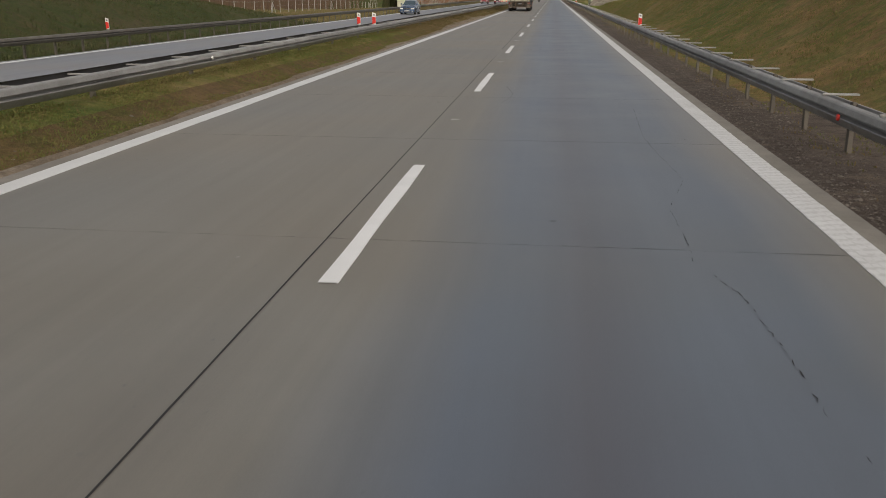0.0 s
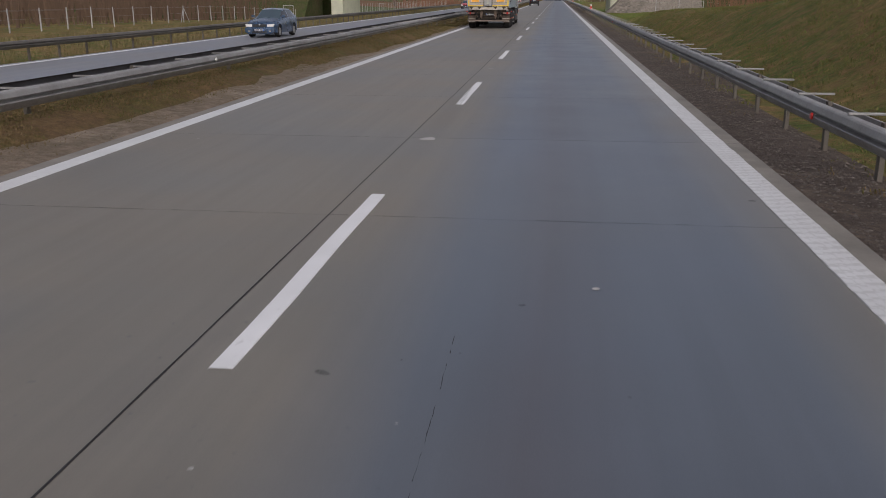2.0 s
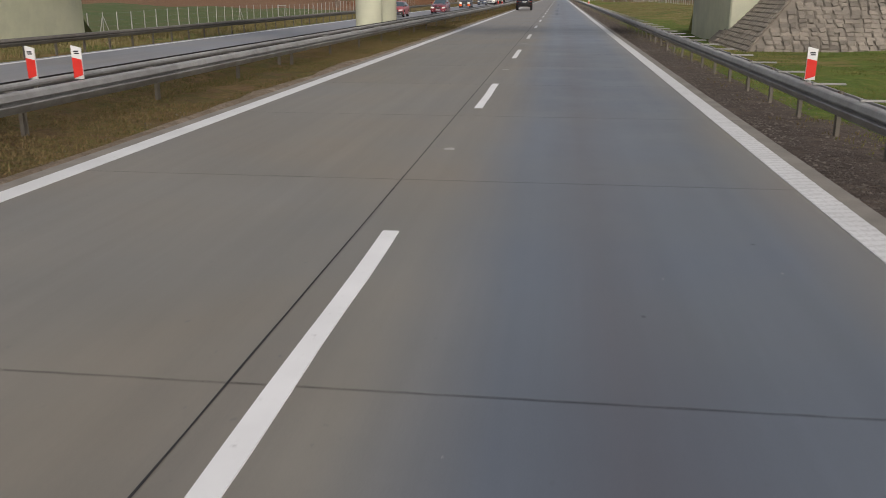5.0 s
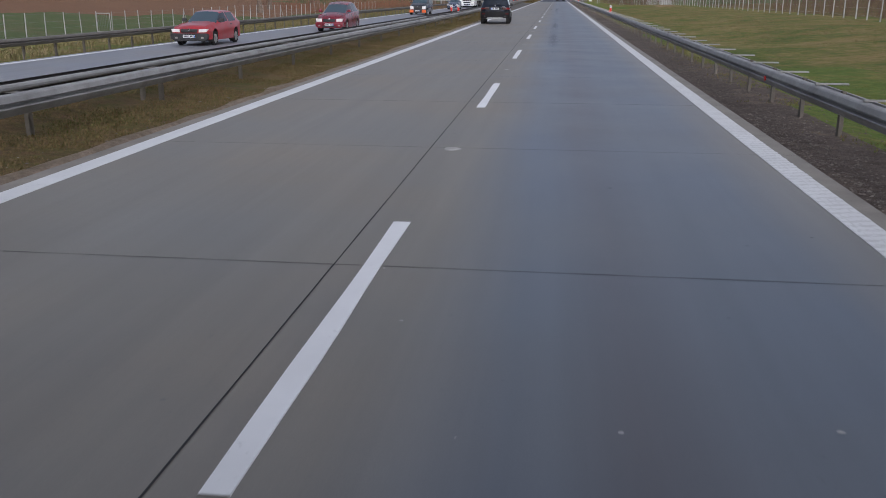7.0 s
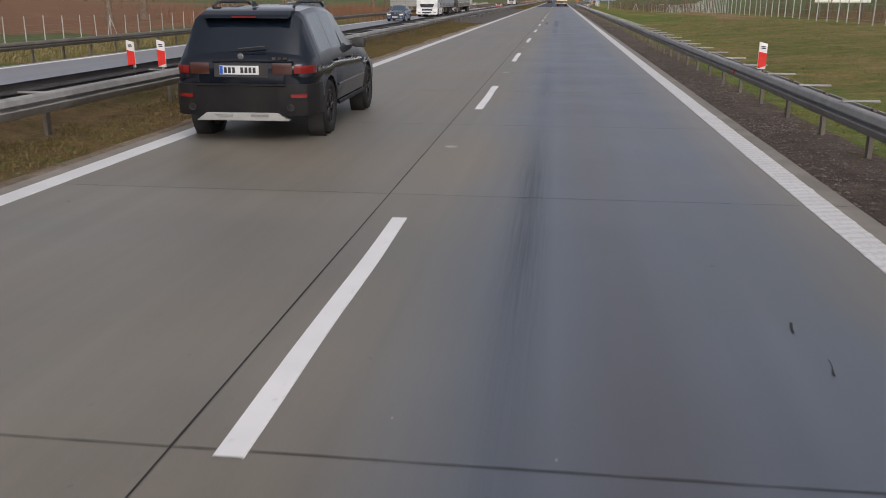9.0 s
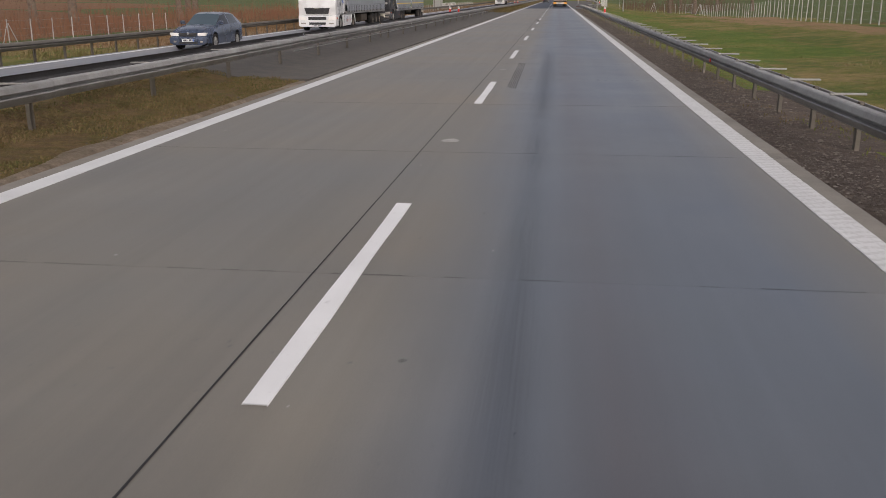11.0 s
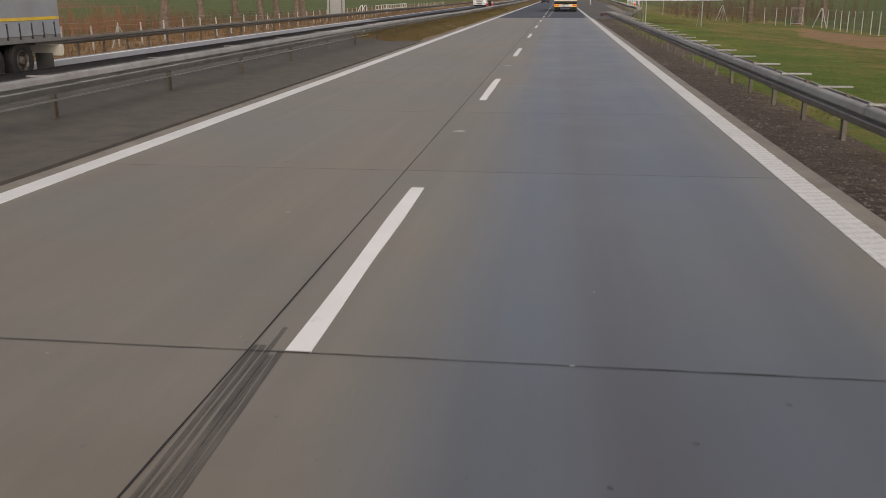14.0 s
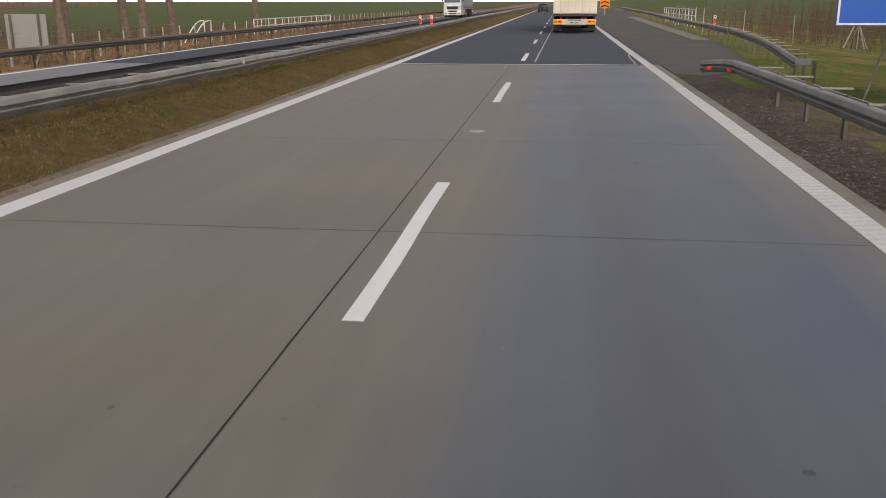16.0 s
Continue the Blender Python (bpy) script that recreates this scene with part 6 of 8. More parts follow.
def car(kind, label, paint, lights_on, x, y, group="cars on the opposite carriageway", face=180, bumper=None, lower=None):
    keys, axles, arch, r, w, s0, s1, w0, w1 = CARS[kind]
    c = thing("van" if kind == "van" else "car", label, "van" if kind == "van" else "car", group)
    mid = (s0 + s1) / 2
    rear = [("rear_window", "top", keys[1][0], keys[2][0])] if kind != "van" else []
    root = shell(c, keys, axles, arch, (s0, mid - 0.04, mid + 0.04, s1), [("side_window", "side", s0, mid - 0.04), ("side_window", "side", mid + 0.04, s1), ("windscreen", "top", w0, w1)] + rear, paint, GLASS, GLASS_CLEAR)
    front = keys[-1][0]
    hw = keys[-2][2]
    zf = keys[-2][6]
    trim = bumper or BLACK_PLASTIC
    for ax in axles:
        for s in (-1, 1):
            wheel(c, s * (table_at(keys, ax)[1] - w / 2 - 0.012), ax, r, w, "cover", ALLOY, s)
    bm = bmesh.new()
    prism(bm, [(-hw * 0.98, 0.30), (-hw * 0.8, 0.20), (hw * 0.8, 0.20), (hw * 0.98, 0.30), (hw, 0.46), (hw * 0.95, 0.52), (-hw * 0.95, 0.52), (-hw, 0.46)], "y", front - 0.30, front + 0.05, bevel=0.03)
    part("front_bumper", bm, trim, c)
    bm = bmesh.new()
    prism(bm, [(-hw * 0.42, 0.55), (hw * 0.42, 0.55), (hw * 0.46, zf - 0.10), (-hw * 0.46, zf - 0.10)], "y", front - 0.12, front + 0.02, bevel=0.01)
    part("grille", bm, BLACK_PLASTIC, c)
    part("air_intake", boxes((-hw * 0.5, hw * 0.5, front + 0.03, front + 0.058, 0.24, 0.34), bevel=0.01), BLACK_INK, c)
    part("badge", lathe(bmesh.new(), [(0.0, 0.03), (0.05, 0.025), (0.055, 0.0)], "y", 16, (0, front + 0.005, zf - 0.12)), CHROME, c)
    for s in (-1, 1):
        bm = bmesh.new()
        prism(bm, [(s * hw * 0.50, 0.56), (s * hw * 0.92, 0.57), (s * hw * 0.96, zf - 0.09), (s * hw * 0.52, zf - 0.10)], "y", front - 0.20, front + 0.015, bevel=0.012)
        part("headlight", bm, HEADLIGHT if lights_on else LAMP_CLEAR, c)
        part("fog_lamp", boxes((s * hw * 0.62, s * hw * 0.78, front + 0.03, front + 0.056, 0.30, 0.38), bevel=0.01), LAMP_CLEAR, c)
        part("tail_lamp", boxes((s * (keys[0][2] - 0.16), s * (keys[0][2] - 0.02), keys[0][0] - 0.02, keys[0][0] + 0.05, 0.66, 0.90), bevel=0.01), LAMP_RED, c)
        part("door_handle", boxes((s * (keys[3][2] - 0.03), s * (keys[3][2] + 0.012), mid - 0.28, mid - 0.12, keys[3][4] - 0.14, keys[3][4] - 0.11), bevel=0.006), trim, c)
    if lower:
        part("lower_wrap", boxes((-hw * 0.99, -hw * 0.50, front - 0.05, front + 0.062, 0.22, 0.52), (hw * 0.50, hw * 0.99, front - 0.05, front + 0.062, 0.22, 0.52), bevel=0.02), lower, c, "bright orange wrapped corners")
    plate(c, 0.0, front + 0.066, 0.40, 0.52, 0.112, 1)
    mirror_pair(c, table_at(keys, w1 - 0.25)[4] - 0.02, w1 - 0.22, keys[3][4] + 0.06, trim)
    c.matrix_world = pose(x, y, OPP_Z + 0.006, 0, 0, face)
    return c


ORANGE_WRAP = surf("orange_wrap", (0.72, 0.10, 0.015), (0.80, 0.14, 0.02), 2, 0.35, bump=0.02, coat=0.4)
car("modern", "dark steel-blue hatchback with its headlights lit", car_paint("steel_blue_paint", (0.045, 0.085, 0.15)), True, -14.1, 94.6, bumper=car_paint("steel_blue_bumper", (0.045, 0.085, 0.15)))
car("hatch", "old red hatchback with black bumpers and lit headlights", car_paint("old_red_paint", (0.36, 0.018, 0.022), 0.05, 0.4), True, -14.1, 204.9)
car("mpv", "dark red people carrier with lit headlights", car_paint("wine_red_paint", (0.22, 0.012, 0.025)), True, -12.0, 220.6, bumper=car_paint("wine_red_bumper", (0.22, 0.012, 0.025)))
car("van", "black delivery van with bright orange wrapped corners", car_paint("black_van_paint", (0.02, 0.022, 0.026)), True, -13.7, 266.0, lower=ORANGE_WRAP)
car("modern", "dark grey-blue car with its headlights lit", car_paint("grey_blue_paint", (0.055, 0.075, 0.12)), True, -13.9, 300.0, bumper=car_paint("grey_blue_bumper", (0.055, 0.075, 0.12)))


# ---- lorries ----
def fender(bm, y, x0, x1, r, z, a0, a1, t=0.035, n=14):
    """A curved mudguard strip over a wheel, from angle a0 to a1 (degrees from the front, upwards)."""
    rings = []
    for k in range(n + 1):
        a = radians(a0 + (a1 - a0) * k / n)
        c, s = math.cos(a), math.sin(a)
        rings.append([bm.verts.new(p) for p in ((x0, y + r * c, z + r * s), (x1, y + r * c, z + r * s), (x1, y + (r + t) * c, z + (r + t) * s), (x0, y + (r + t) * c, z + (r + t) * s))])
        # rolled outer lip
    for p, q in zip(rings, rings[1:]):
        for k in range(4):
            bm.faces.new((p[k], p[(k + 1) % 4], q[(k + 1) % 4], q[k]))
    bm.faces.new(rings[0])
    bm.faces.new(rings[-1][::-1])
    return bm


def tractor(root, y, cab_paint, front_style, wheelbase=3.6, width=1.24, dark=GREY_PLASTIC, rear_parts=True):
    """A tractor unit; y is its drive axle, forward is +y."""
    f = y + wheelbase
    for s in (-1, 1):
        wheel(root, s * (width - 0.16), f, 0.50, 0.31, "steer", ALLOY, s)
        wheel(root, s * (width - 0.17), y, 0.50, 0.31, "drive", RUSTY_RIM, s)
        wheel(root, s * (width - 0.50), y, 0.50, 0.29, "drive", ALLOY, s)
        bm = bmesh.new()
        fender(bm, f, s * (width - 0.36), s * width, 0.60, 0.50, 12, 172, 0.05)
        part("front_wheel_arch", bm, dark, root)
        bm = bmesh.new()
        fender(bm, y, s * (width - 0.68), s * (width - 0.005), 0.57, 0.52, -8, 188, 0.045)
        part("drive_mudguard", bm, dark, root)
        bm = bmesh.new()
        prism(bm, [(y + 0.66, 0.30), (f - 0.66, 0.26), (f - 0.66, 0.98), (y + 0.66, 0.98), (y + 0.60, 0.86)], "x", s * (width - 0.60), s * (width - 0.015), bevel=0.03)
        skirt = part("side_skirt", bm, dark, root, "dusty grey side panel")
        part("skirt_step", boxes((s * (width - 0.55), s * (width - 0.05), y + 0.72, f - 0.70, 0.985, 1.01)), ALLOY, skirt, "chequered aluminium step")
        for yy in (y + 0.95, y + 1.75):
            part("marker_lamp", boxes((s * (width - 0.02), s * (width + 0.008), yy, yy + 0.07, 0.60, 0.66), bevel=0.006), LAMP_AMBER, skirt)
        part("seam", boxes((s * (width - 0.02), s * (width - 0.008), f - 1.06, f - 1.045, 0.30, 0.95)), BLACK_INK, skirt)
        if rear_parts:
            lamp = part("tail_lamp", boxes((s * (width - 0.52), s * (width - 0.06), y - 0.66, y - 0.58, 0.63, 0.74), bevel=0.01), BLACK_PLASTIC, root)
            for k in range(2):
                a = width - 0.48 + k * 0.21
                part("lens", boxes((s * a, s * (a + 0.17), y - 0.675, y - 0.655, 0.645, 0.725), bevel=0.006), LAMP_RED_ON, lamp)
            flap = part("mudflap", boxes((s * (width - 0.60), s * (width - 0.02), y - 0.62, y - 0.60, 0.16, 0.60), bevel=0.006), BLACK_PLASTIC, root)
            part("word_bar", boxes((s * (width - 0.55), s * (width - 0.08), y - 0.632, y - 0.622, 0.50, 0.545)), ALLOY, flap)
            part("word_bar", boxes((s * (width - 0.56), s * (width - 0.07), y - 0.632, y - 0.622, 0.20, 0.255)), ALLOY, flap)
    part("chassis", boxes((-0.43, -0.33, y - 0.9, f + 0.4, 0.62, 0.90), (0.33, 0.43, y - 0.9, f + 0.4, 0.62, 0.90), (-0.43, 0.43, y - 0.9, y - 0.8, 0.62, 0.88), (-0.5, 0.5, y - 0.45, y + 0.45, 0.90, 1.05), bevel=0.01), DARK_IRON, root)
    part("fifth_wheel", lathe(bmesh.new(), [(0.5, 1.05), (0.5, 1.12), (0.1, 1.12)], "z", 20, (0, y + 0.2, 0)), DARK_IRON, root)
    part("gearbox", boxes((-0.3, 0.3, y + 0.6, f - 0.2, 0.45, 0.75), bevel=0.05), DARK_IRON, root)
    # cab
    c0, c1 = f - 0.95, f + 1.28
    bm = bmesh.new()
    prism(bm, [(c0, 1.05), (f - 0.70, 1.05), (f - 0.56, 1.14), (f - 0.28, 1.20), (f + 0.28, 1.20), (f + 0.60, 1.05), (c1 - 0.02, 0.98), (c1 + 0.03, 1.5), (c1 - 0.02, 1.95), (c1 - 0.32, 2.95), (c1 - 0.55, 3.45), (c0 + 0.05, 3.55), (c0, 3.3)], "x", -width + 0.01, width - 0.01, bevel=0.06)
    cab = part("cab", bm, cab_paint, root)
    bm = bmesh.new()
    prism(bm, [(c1 - 0.01, 1.98), (c1 + 0.012, 1.98), (c1 - 0.27, 2.90), (c1 - 0.29, 2.90)], "x", -width + 0.12, width - 0.12)
    part("windscreen", bm, GLASS_CLEAR, cab)
    for s in (-1, 1):
        bm = bmesh.new()
        prism(bm, [(c0 + 0.95, 2.0), (c1 - 0.20, 1.98), (c1 - 0.42, 2.78), (c0 + 0.95, 2.80)], "x", s * (width - 0.02), s * (width + 0.004))
        part("door_window", bm, GLASS, cab)
        part("door_seam", boxes((s * (width - 0.02), s * (width - 0.004), c0 + 0.84, c0 + 0.855, 1.25, 2.9)), BLACK_INK, cab)
        part("rear_deflector", boxes((s * (width - 0.05), s * width, c0 - 0.36, c0 + 0.01, 1.15, 3.2), bevel=0.012), dark, cab, "dark side deflector behind the cab")
        part("air_duct", boxes((s * (width - 0.01), s * (width + 0.012), c0 + 0.98, c0 + 1.16, 1.58, 1.78), bevel=0.01), BLACK_PLASTIC, cab)
        part("mirror", boxes((s * (width + 0.10), s * (width + 0.30), c1 - 0.32, c1 - 0.20, 2.1, 2.6), bevel=0.03), BLACK_PLASTIC, cab)
        bm = bmesh.new()
        box(bm, s * (width - 0.34), s * (width - 0.005), f + 0.62, c1, 0.30, 1.02, bevel=0.05)
        corner = part("cab_step", bm, cab_paint if front_style == "white" else dark, root, "cab entry step corner")
        for zz in (0.36, 0.70):
            part("tread", boxes((s * (width - 0.30), s * (width + 0.015), f + 0.66, f + 1.12, zz, zz + 0.035), bevel=0.008), ALLOY, corner)
        part("indicator", boxes((s * (width - 0.02), s * (width + 0.016), f + 0.98, f + 1.12, 0.78, 0.86), bevel=0.008), LAMP_AMBER, corner)
    part("chimney", boxes((0.45, 0.95, c0 - 0.30, c0 - 0.05, 1.1, 2.0), bevel=0.05), DARK_IRON, root, "dark air intake behind the cab")
    bm = bmesh.new()
    for k, z in enumerate((1.22, 1.34, 1.46)):
        tube(bm, (0.3 - 0.25 * k, c0 - 0.05, z), (0.1 - 0.2 * k, y + 0.35, 1.16), 0.022, 6)
    part("air_hoses", bm, BLACK_PLASTIC, root, "coiled black supply hoses")
    # front
    bm = bmesh.new()
    prism(bm, [(-width, 0.34), (-width + 0.12, 0.26), (width - 0.12, 0.26), (width, 0.34), (width, 0.98), (-width, 0.98)], "y", c1 - 0.25, c1 + 0.06, bevel=0.05)
    bumper = part("front_bumper", bm, cab_paint if front_style == "white" else BLACK_PLASTIC, root)
    for z0, z1, w0 in ((0.40, 0.56, 0.55), (0.70, 0.90, 0.60)):
        part("air_intake", boxes((-w0, w0, c1 + 0.045, c1 + 0.07, z0, z1), bevel=0.02), BLACK_INK, bumper)
    grille_paint = BLACK_PLASTIC
    bm = bmesh.new()
    prism(bm, [(-0.72, 1.08), (0.72, 1.08), (0.84, 1.46), (-0.84, 1.46)], "y", c1 - 0.03, c1 + 0.05, bevel=0.012)
    grille = part("grille", bm, grille_paint, root)
    for k in range(4):
        part("slat", boxes((-0.72, 0.72, c1 + 0.045, c1 + 0.065, 1.13 + k * 0.085, 1.15 + k * 0.085)), ALLOY if front_style == "black" else BLACK_INK, grille)
    part("badge", boxes((-0.16, 0.16, c1 + 0.05, c1 + 0.07, 1.39, 1.44)), CHROME, grille)
    if front_style == "black":
        part("brow", boxes((-0.98, 0.98, c1 - 0.01, c1 + 0.05, 1.52, 1.68), bevel=0.02), ALLOY, root, "silver panel above the grille")
    for s in (-1, 1):
        bm = bmesh.new()
        prism(bm, [(s * 0.72, 0.66), (s * (width - 0.03), 0.70), (s * (width - 0.03), 0.92), (s * 0.76, 0.86)], "y", c1 + 0.02, c1 + 0.075, bevel=0.012)
        part("headlight", bm, HEADLIGHT if front_style == "white" else LAMP_CLEAR, bumper)
        part("fog_lamp", boxes((s * 0.76, s * (width - 0.16), c1 + 0.04, c1 + 0.072, 0.44, 0.53), bevel=0.012), LAMP_CLEAR, bumper)
    plate(bumper, 0.0, c1 + 0.075, 0.345, 0.52, 0.11, 1)
    return c1


def axle_set(root, y, width, fenders=True):
    """One trailer axle with single wheels and black mudguards."""
    for s in (-1, 1):
        wheel(root, s * (width - 0.20), y, 0.49, 0.385, "trailer", RUSTY_RIM, s)
        if fenders:
            bm = bmesh.new()
            fender(bm, y, s * (width - 0.46), s * (width + 0.005), 0.55, 0.50, 2, 178, 0.03)
            for v in bm.verts:
                if abs(v.co.x) > width - 0.02:
                    v.co.z -= 0.012
            g = part("mudguard", bm, GREY_PLASTIC, root, "dusty black mudguard")
            lip = fender(bmesh.new(), y, s * (width - 0.012), s * (width + 0.02), 0.552, 0.495, 0, 180, 0.038, 18)
            part("lip", lip, GREY_PLASTIC, g)
            part("side_marker", boxes((s * (width - 0.02), s * (width + 0.02), y + 0.53, y + 0.58, 0.52, 0.58), bevel=0.006), LAMP_AMBER, g)
    part("axle", tube(bmesh.new(), (-width + 0.3, y, 0.48), (width - 0.3, y, 0.48), 0.075, 10), DARK_IRON, root)
    for s in (-1, 1):
        part("air_spring", lathe(bmesh.new(), [(0.09, 0.52), (0.14, 0.58), (0.14, 0.78), (0.10, 0.86)], "z", 14, (s * 0.52, y - 0.32, 0)), RUBBER, root)
        part("brake_chamber", lathe(bmesh.new(), [(0.05, -0.12), (0.085, -0.10), (0.085, 0.08), (0.05, 0.1)], "y", 12, (s * 0.66, y - 0.25, 0.52)), DARK_IRON, root)


OLIVE_LEG = surf("olive_leg", (0.12, 0.11, 0.085), (0.17, 0.155, 0.12), 4, 0.7, bump=0.2)
def hose(points, r, sides=6):
    """One bent round hose through the points."""
    bm = bmesh.new()
    rings = []
    for k, p in enumerate(points):
        d = (Vector(points[min(k + 1, len(points) - 1)]) - Vector(points[max(k - 1, 0)])).normalized()
        u = d.cross(Vector((0.0, 1.0, 0.2))).normalized()
        w = d.cross(u)
        rings.append([bm.verts.new(Vector(p) + r * (u * math.cos(a * math.tau / sides) + w * math.sin(a * math.tau / sides))) for a in range(sides)])
    for a, b in zip(rings, rings[1:]):
        for k in range(sides):
            bm.faces.new((a[k], a[(k + 1) % sides], b[(k + 1) % sides], b[k]))
    bm.faces.new(rings[0][::-1])
    bm.faces.new(rings[-1])
    bmesh.ops.recalc_face_normals(bm, faces=bm.faces[:])
    return bm


# the tipper lorry in the passing lane; local y = 0 at the rear of its body
tip = thing("tipper_lorry", "white lorry with a dirty grey-blue tipper trailer", "lorry")
W = 1.25
bm = bmesh.new()
prism(bm, [(0.06, 1.30), (9.25, 1.24), (9.25, 3.3), (0.06, 3.3)], "x", -W + 0.02, W - 0.02, bevel=0.03)
tub = part("tipper_body", bm, BLUE_GREY, tip, "grey-blue painted tipper body")
for s in (-1, 1):
    bm = bmesh.new()
    prism(bm, [(0.1, 1.195), (9.25, 1.150), (9.25, 1.235), (0.1, 1.295)], "x", s * (W - 0.06), s * (W + 0.006), bevel=0.008)
    part("lower_rail", bm, surf("blue_grey_rail", (0.26, 0.325, 0.345), (0.31, 0.375, 0.39), 2, 0.45, bump=0.06, dirt=(0.22, 0.21, 0.19), dirt_amount=0.4), tub)
    part("corner_edge", boxes((s * (W - 0.05), s * (W + 0.004), 9.20, 9.27, 1.24, 3.3)), WORN_ALU, tub)
    part("corner_post", boxes((s * (W - 0.10), s * (W + 0.012), 0.0, 0.11, 1.26, 3.3), bevel=0.012), BLUE_GREY, tub)
    bm = bmesh.new()
    tube(bm, (s * (W + 0.02), 0.10, 1.45), (s * (W + 0.02), 0.10, 2.4), 0.012, 6)
    tube(bm, (s * (W + 0.02), 0.10, 1.93), (s * (W + 0.02), 0.30, 1.84), 0.012, 6)
    part("latch_rod", bm, DARK_IRON, tub)
def ticks(name, x, y0, dirn, a, b, z0, z1):
    """A row of small plain bars in place of characters."""
    n = int((b - a) / 0.044)
    for k in range(n):
        p, q = sorted((y0 + dirn * (a + k * 0.044), y0 + dirn * (a + k * 0.044 + 0.028)))
        part(name, boxes((x - 0.005, x + 0.005, p, q, z0, z1 - 0.012 * (k % 3))), BLACK_INK, tub)


BLOCKS = [(a, a + 0.062, 1.70, h) for a, h in ((0.0, 1.93), (0.09, 1.88), (0.18, 1.92), (0.27, 1.88), (0.36, 1.88), (0.58, 1.93), (0.67, 1.88), (0.76, 1.88), (0.85, 1.88))]
# lettering on the side: brand marks as plain shapes, readable words as letters, numbers as bars
for s, sgn in ((1, 1), (-1, -1)):
    x = s * (W - 0.016)

    def at(y, z, s=s, x=x):
        return pose(x, y, z, 90, 0, 90) if s > 0 else pose(x, y, z, 90, 0, -90)
    y0 = 0.70 if s > 0 else 2.7
    dirn = 1 if s > 0 else -1
    for a, b, z0, z1 in BLOCKS:
        part("brand_bar", boxes((x - 0.006, x + 0.006, min(y0 + dirn * a, y0 + dirn * b), max(y0 + dirn * a, y0 + dirn * b), z0, z1)), BLACK_INK, tub)
    bm = bmesh.new()
    lathe(bm, [(0.13, -0.006), (0.19, -0.006), (0.19, 0.006), (0.13, 0.006)], "x", 22, (x, y0 + dirn * 1.52, 1.78), closed=True)
    part("brand_mark", bm, BLACK_INK, tub)
    bm = bmesh.new()
    prism(bm, [(y0 + dirn * 1.44, 1.70), (y0 + dirn * 1.66, 1.66), (y0 + dirn * 1.60, 1.86), (y0 + dirn * 1.50, 1.76)], "x", x + s * 0.0065, x + s * 0.010)
    part("brand_mark", bm, RED_FOIL, tub)
    ticks("brand_bar", x, y0, dirn, 0.0, 0.25, 1.62, 1.675)
    lettered("produkcja pojazdów", 0.105, BLACK_INK, tub, at(y0 + dirn * 0.36, 1.62))
    lettered("sprzedaż naczep tel.:", 0.085, BLACK_INK, tub, at(y0, 1.52))
    ticks("number_bar", x, y0, dirn, 0.86, 1.28, 1.52, 1.575)
    ticks("brand_bar", x, y0, dirn, 0.0, 0.66, 1.43, 1.475)
# rear gate
GATE_ALU = surf("warm_dusty_aluminium", (0.355, 0.325, 0.27), (0.43, 0.395, 0.335), 1.1, 0.55, 0.1, 0.1, 30, dirt=(0.30, 0.255, 0.195), dirt_scale=1.6, dirt_amount=0.6)
gate_ = part("tailgate", boxes((-W + 0.05, W - 0.05, -0.06, 0.06, 1.27, 3.3), bevel=0.012), GATE_ALU, tip, "pale dirty aluminium tailgate")
for row in ((-W + 0.06, -W + 0.13, -0.068, -0.058, 1.28, 3.2), (W - 0.13, W - 0.06, -0.068, -0.058, 1.28, 3.2), (-W + 0.13, -0.30, -0.068, -0.058, 1.28, 1.345), (0.22, W - 0.13, -0.068, -0.058, 1.28, 1.345)):
    part("yellow_tape", boxes(row), YELLOW_TAPE, gate_, "yellow reflective frame tape")
for a, b in ((-1.02, -0.52), (0.46, 0.98)):
    part("warning_plate", boxes((a, b, -0.075, -0.055, 1.50, 1.72), bevel=0.006), CREAM, gate_, "orange warning plate in a pale frame")
    part("warning_field", boxes((a + 0.03, b - 0.03, -0.080, -0.0745, 1.535, 1.69)), ORANGE_PLATE, gate_)
part("grain_hatch", boxes((-0.24, 0.20, -0.09, -0.055, 1.30, 1.85), bevel=0.01), WORN_ALU, gate_, "small sliding hatch")
part("hatch_frame", boxes((-0.28, -0.235, -0.11, -0.05, 1.27, 1.9), (0.195, 0.24, -0.11, -0.05, 1.27, 1.9), (-0.28, 0.24, -0.11, -0.05, 1.27, 1.30)), DARK_IRON, gate_)
part("hatch_handle", boxes((-0.15, 0.12, -0.13, -0.09, 1.385, 1.42), (-0.035, 0.0, -0.13, -0.09, 1.42, 1.8), bevel=0.008), CREAM, gate_)
part("gate_ridge", boxes((-1.1, -0.30, -0.066, -0.055, 1.475, 1.49), (0.26, 1.1, -0.066, -0.055, 1.475, 1.49)), DARK_IRON, gate_)
sill = part("rear_beam", boxes((-W + 0.12, W - 0.12, -0.10, 0.16, 1.07, 1.25), bevel=0.015), surf("dirty_cream_beam", (0.40, 0.36, 0.285), (0.50, 0.455, 0.37), 3, 0.55, bump=0.12, dirt=(0.22, 0.175, 0.12), dirt_scale=4, dirt_amount=0.65), tip, "cream rear cross beam")
for x in (-0.98, -0.52, 0.42, 0.92):
    bm = bmesh.new()
    box(bm, x - 0.10, x + 0.10, -0.135, -0.09, 1.20, 1.265, bevel=0.006)
    box(bm, x - 0.035, x + 0.035, -0.19, -0.09, 1.12, 1.22, bevel=0.012)
    part("gate_hook", bm, DARK_IRON, sill)
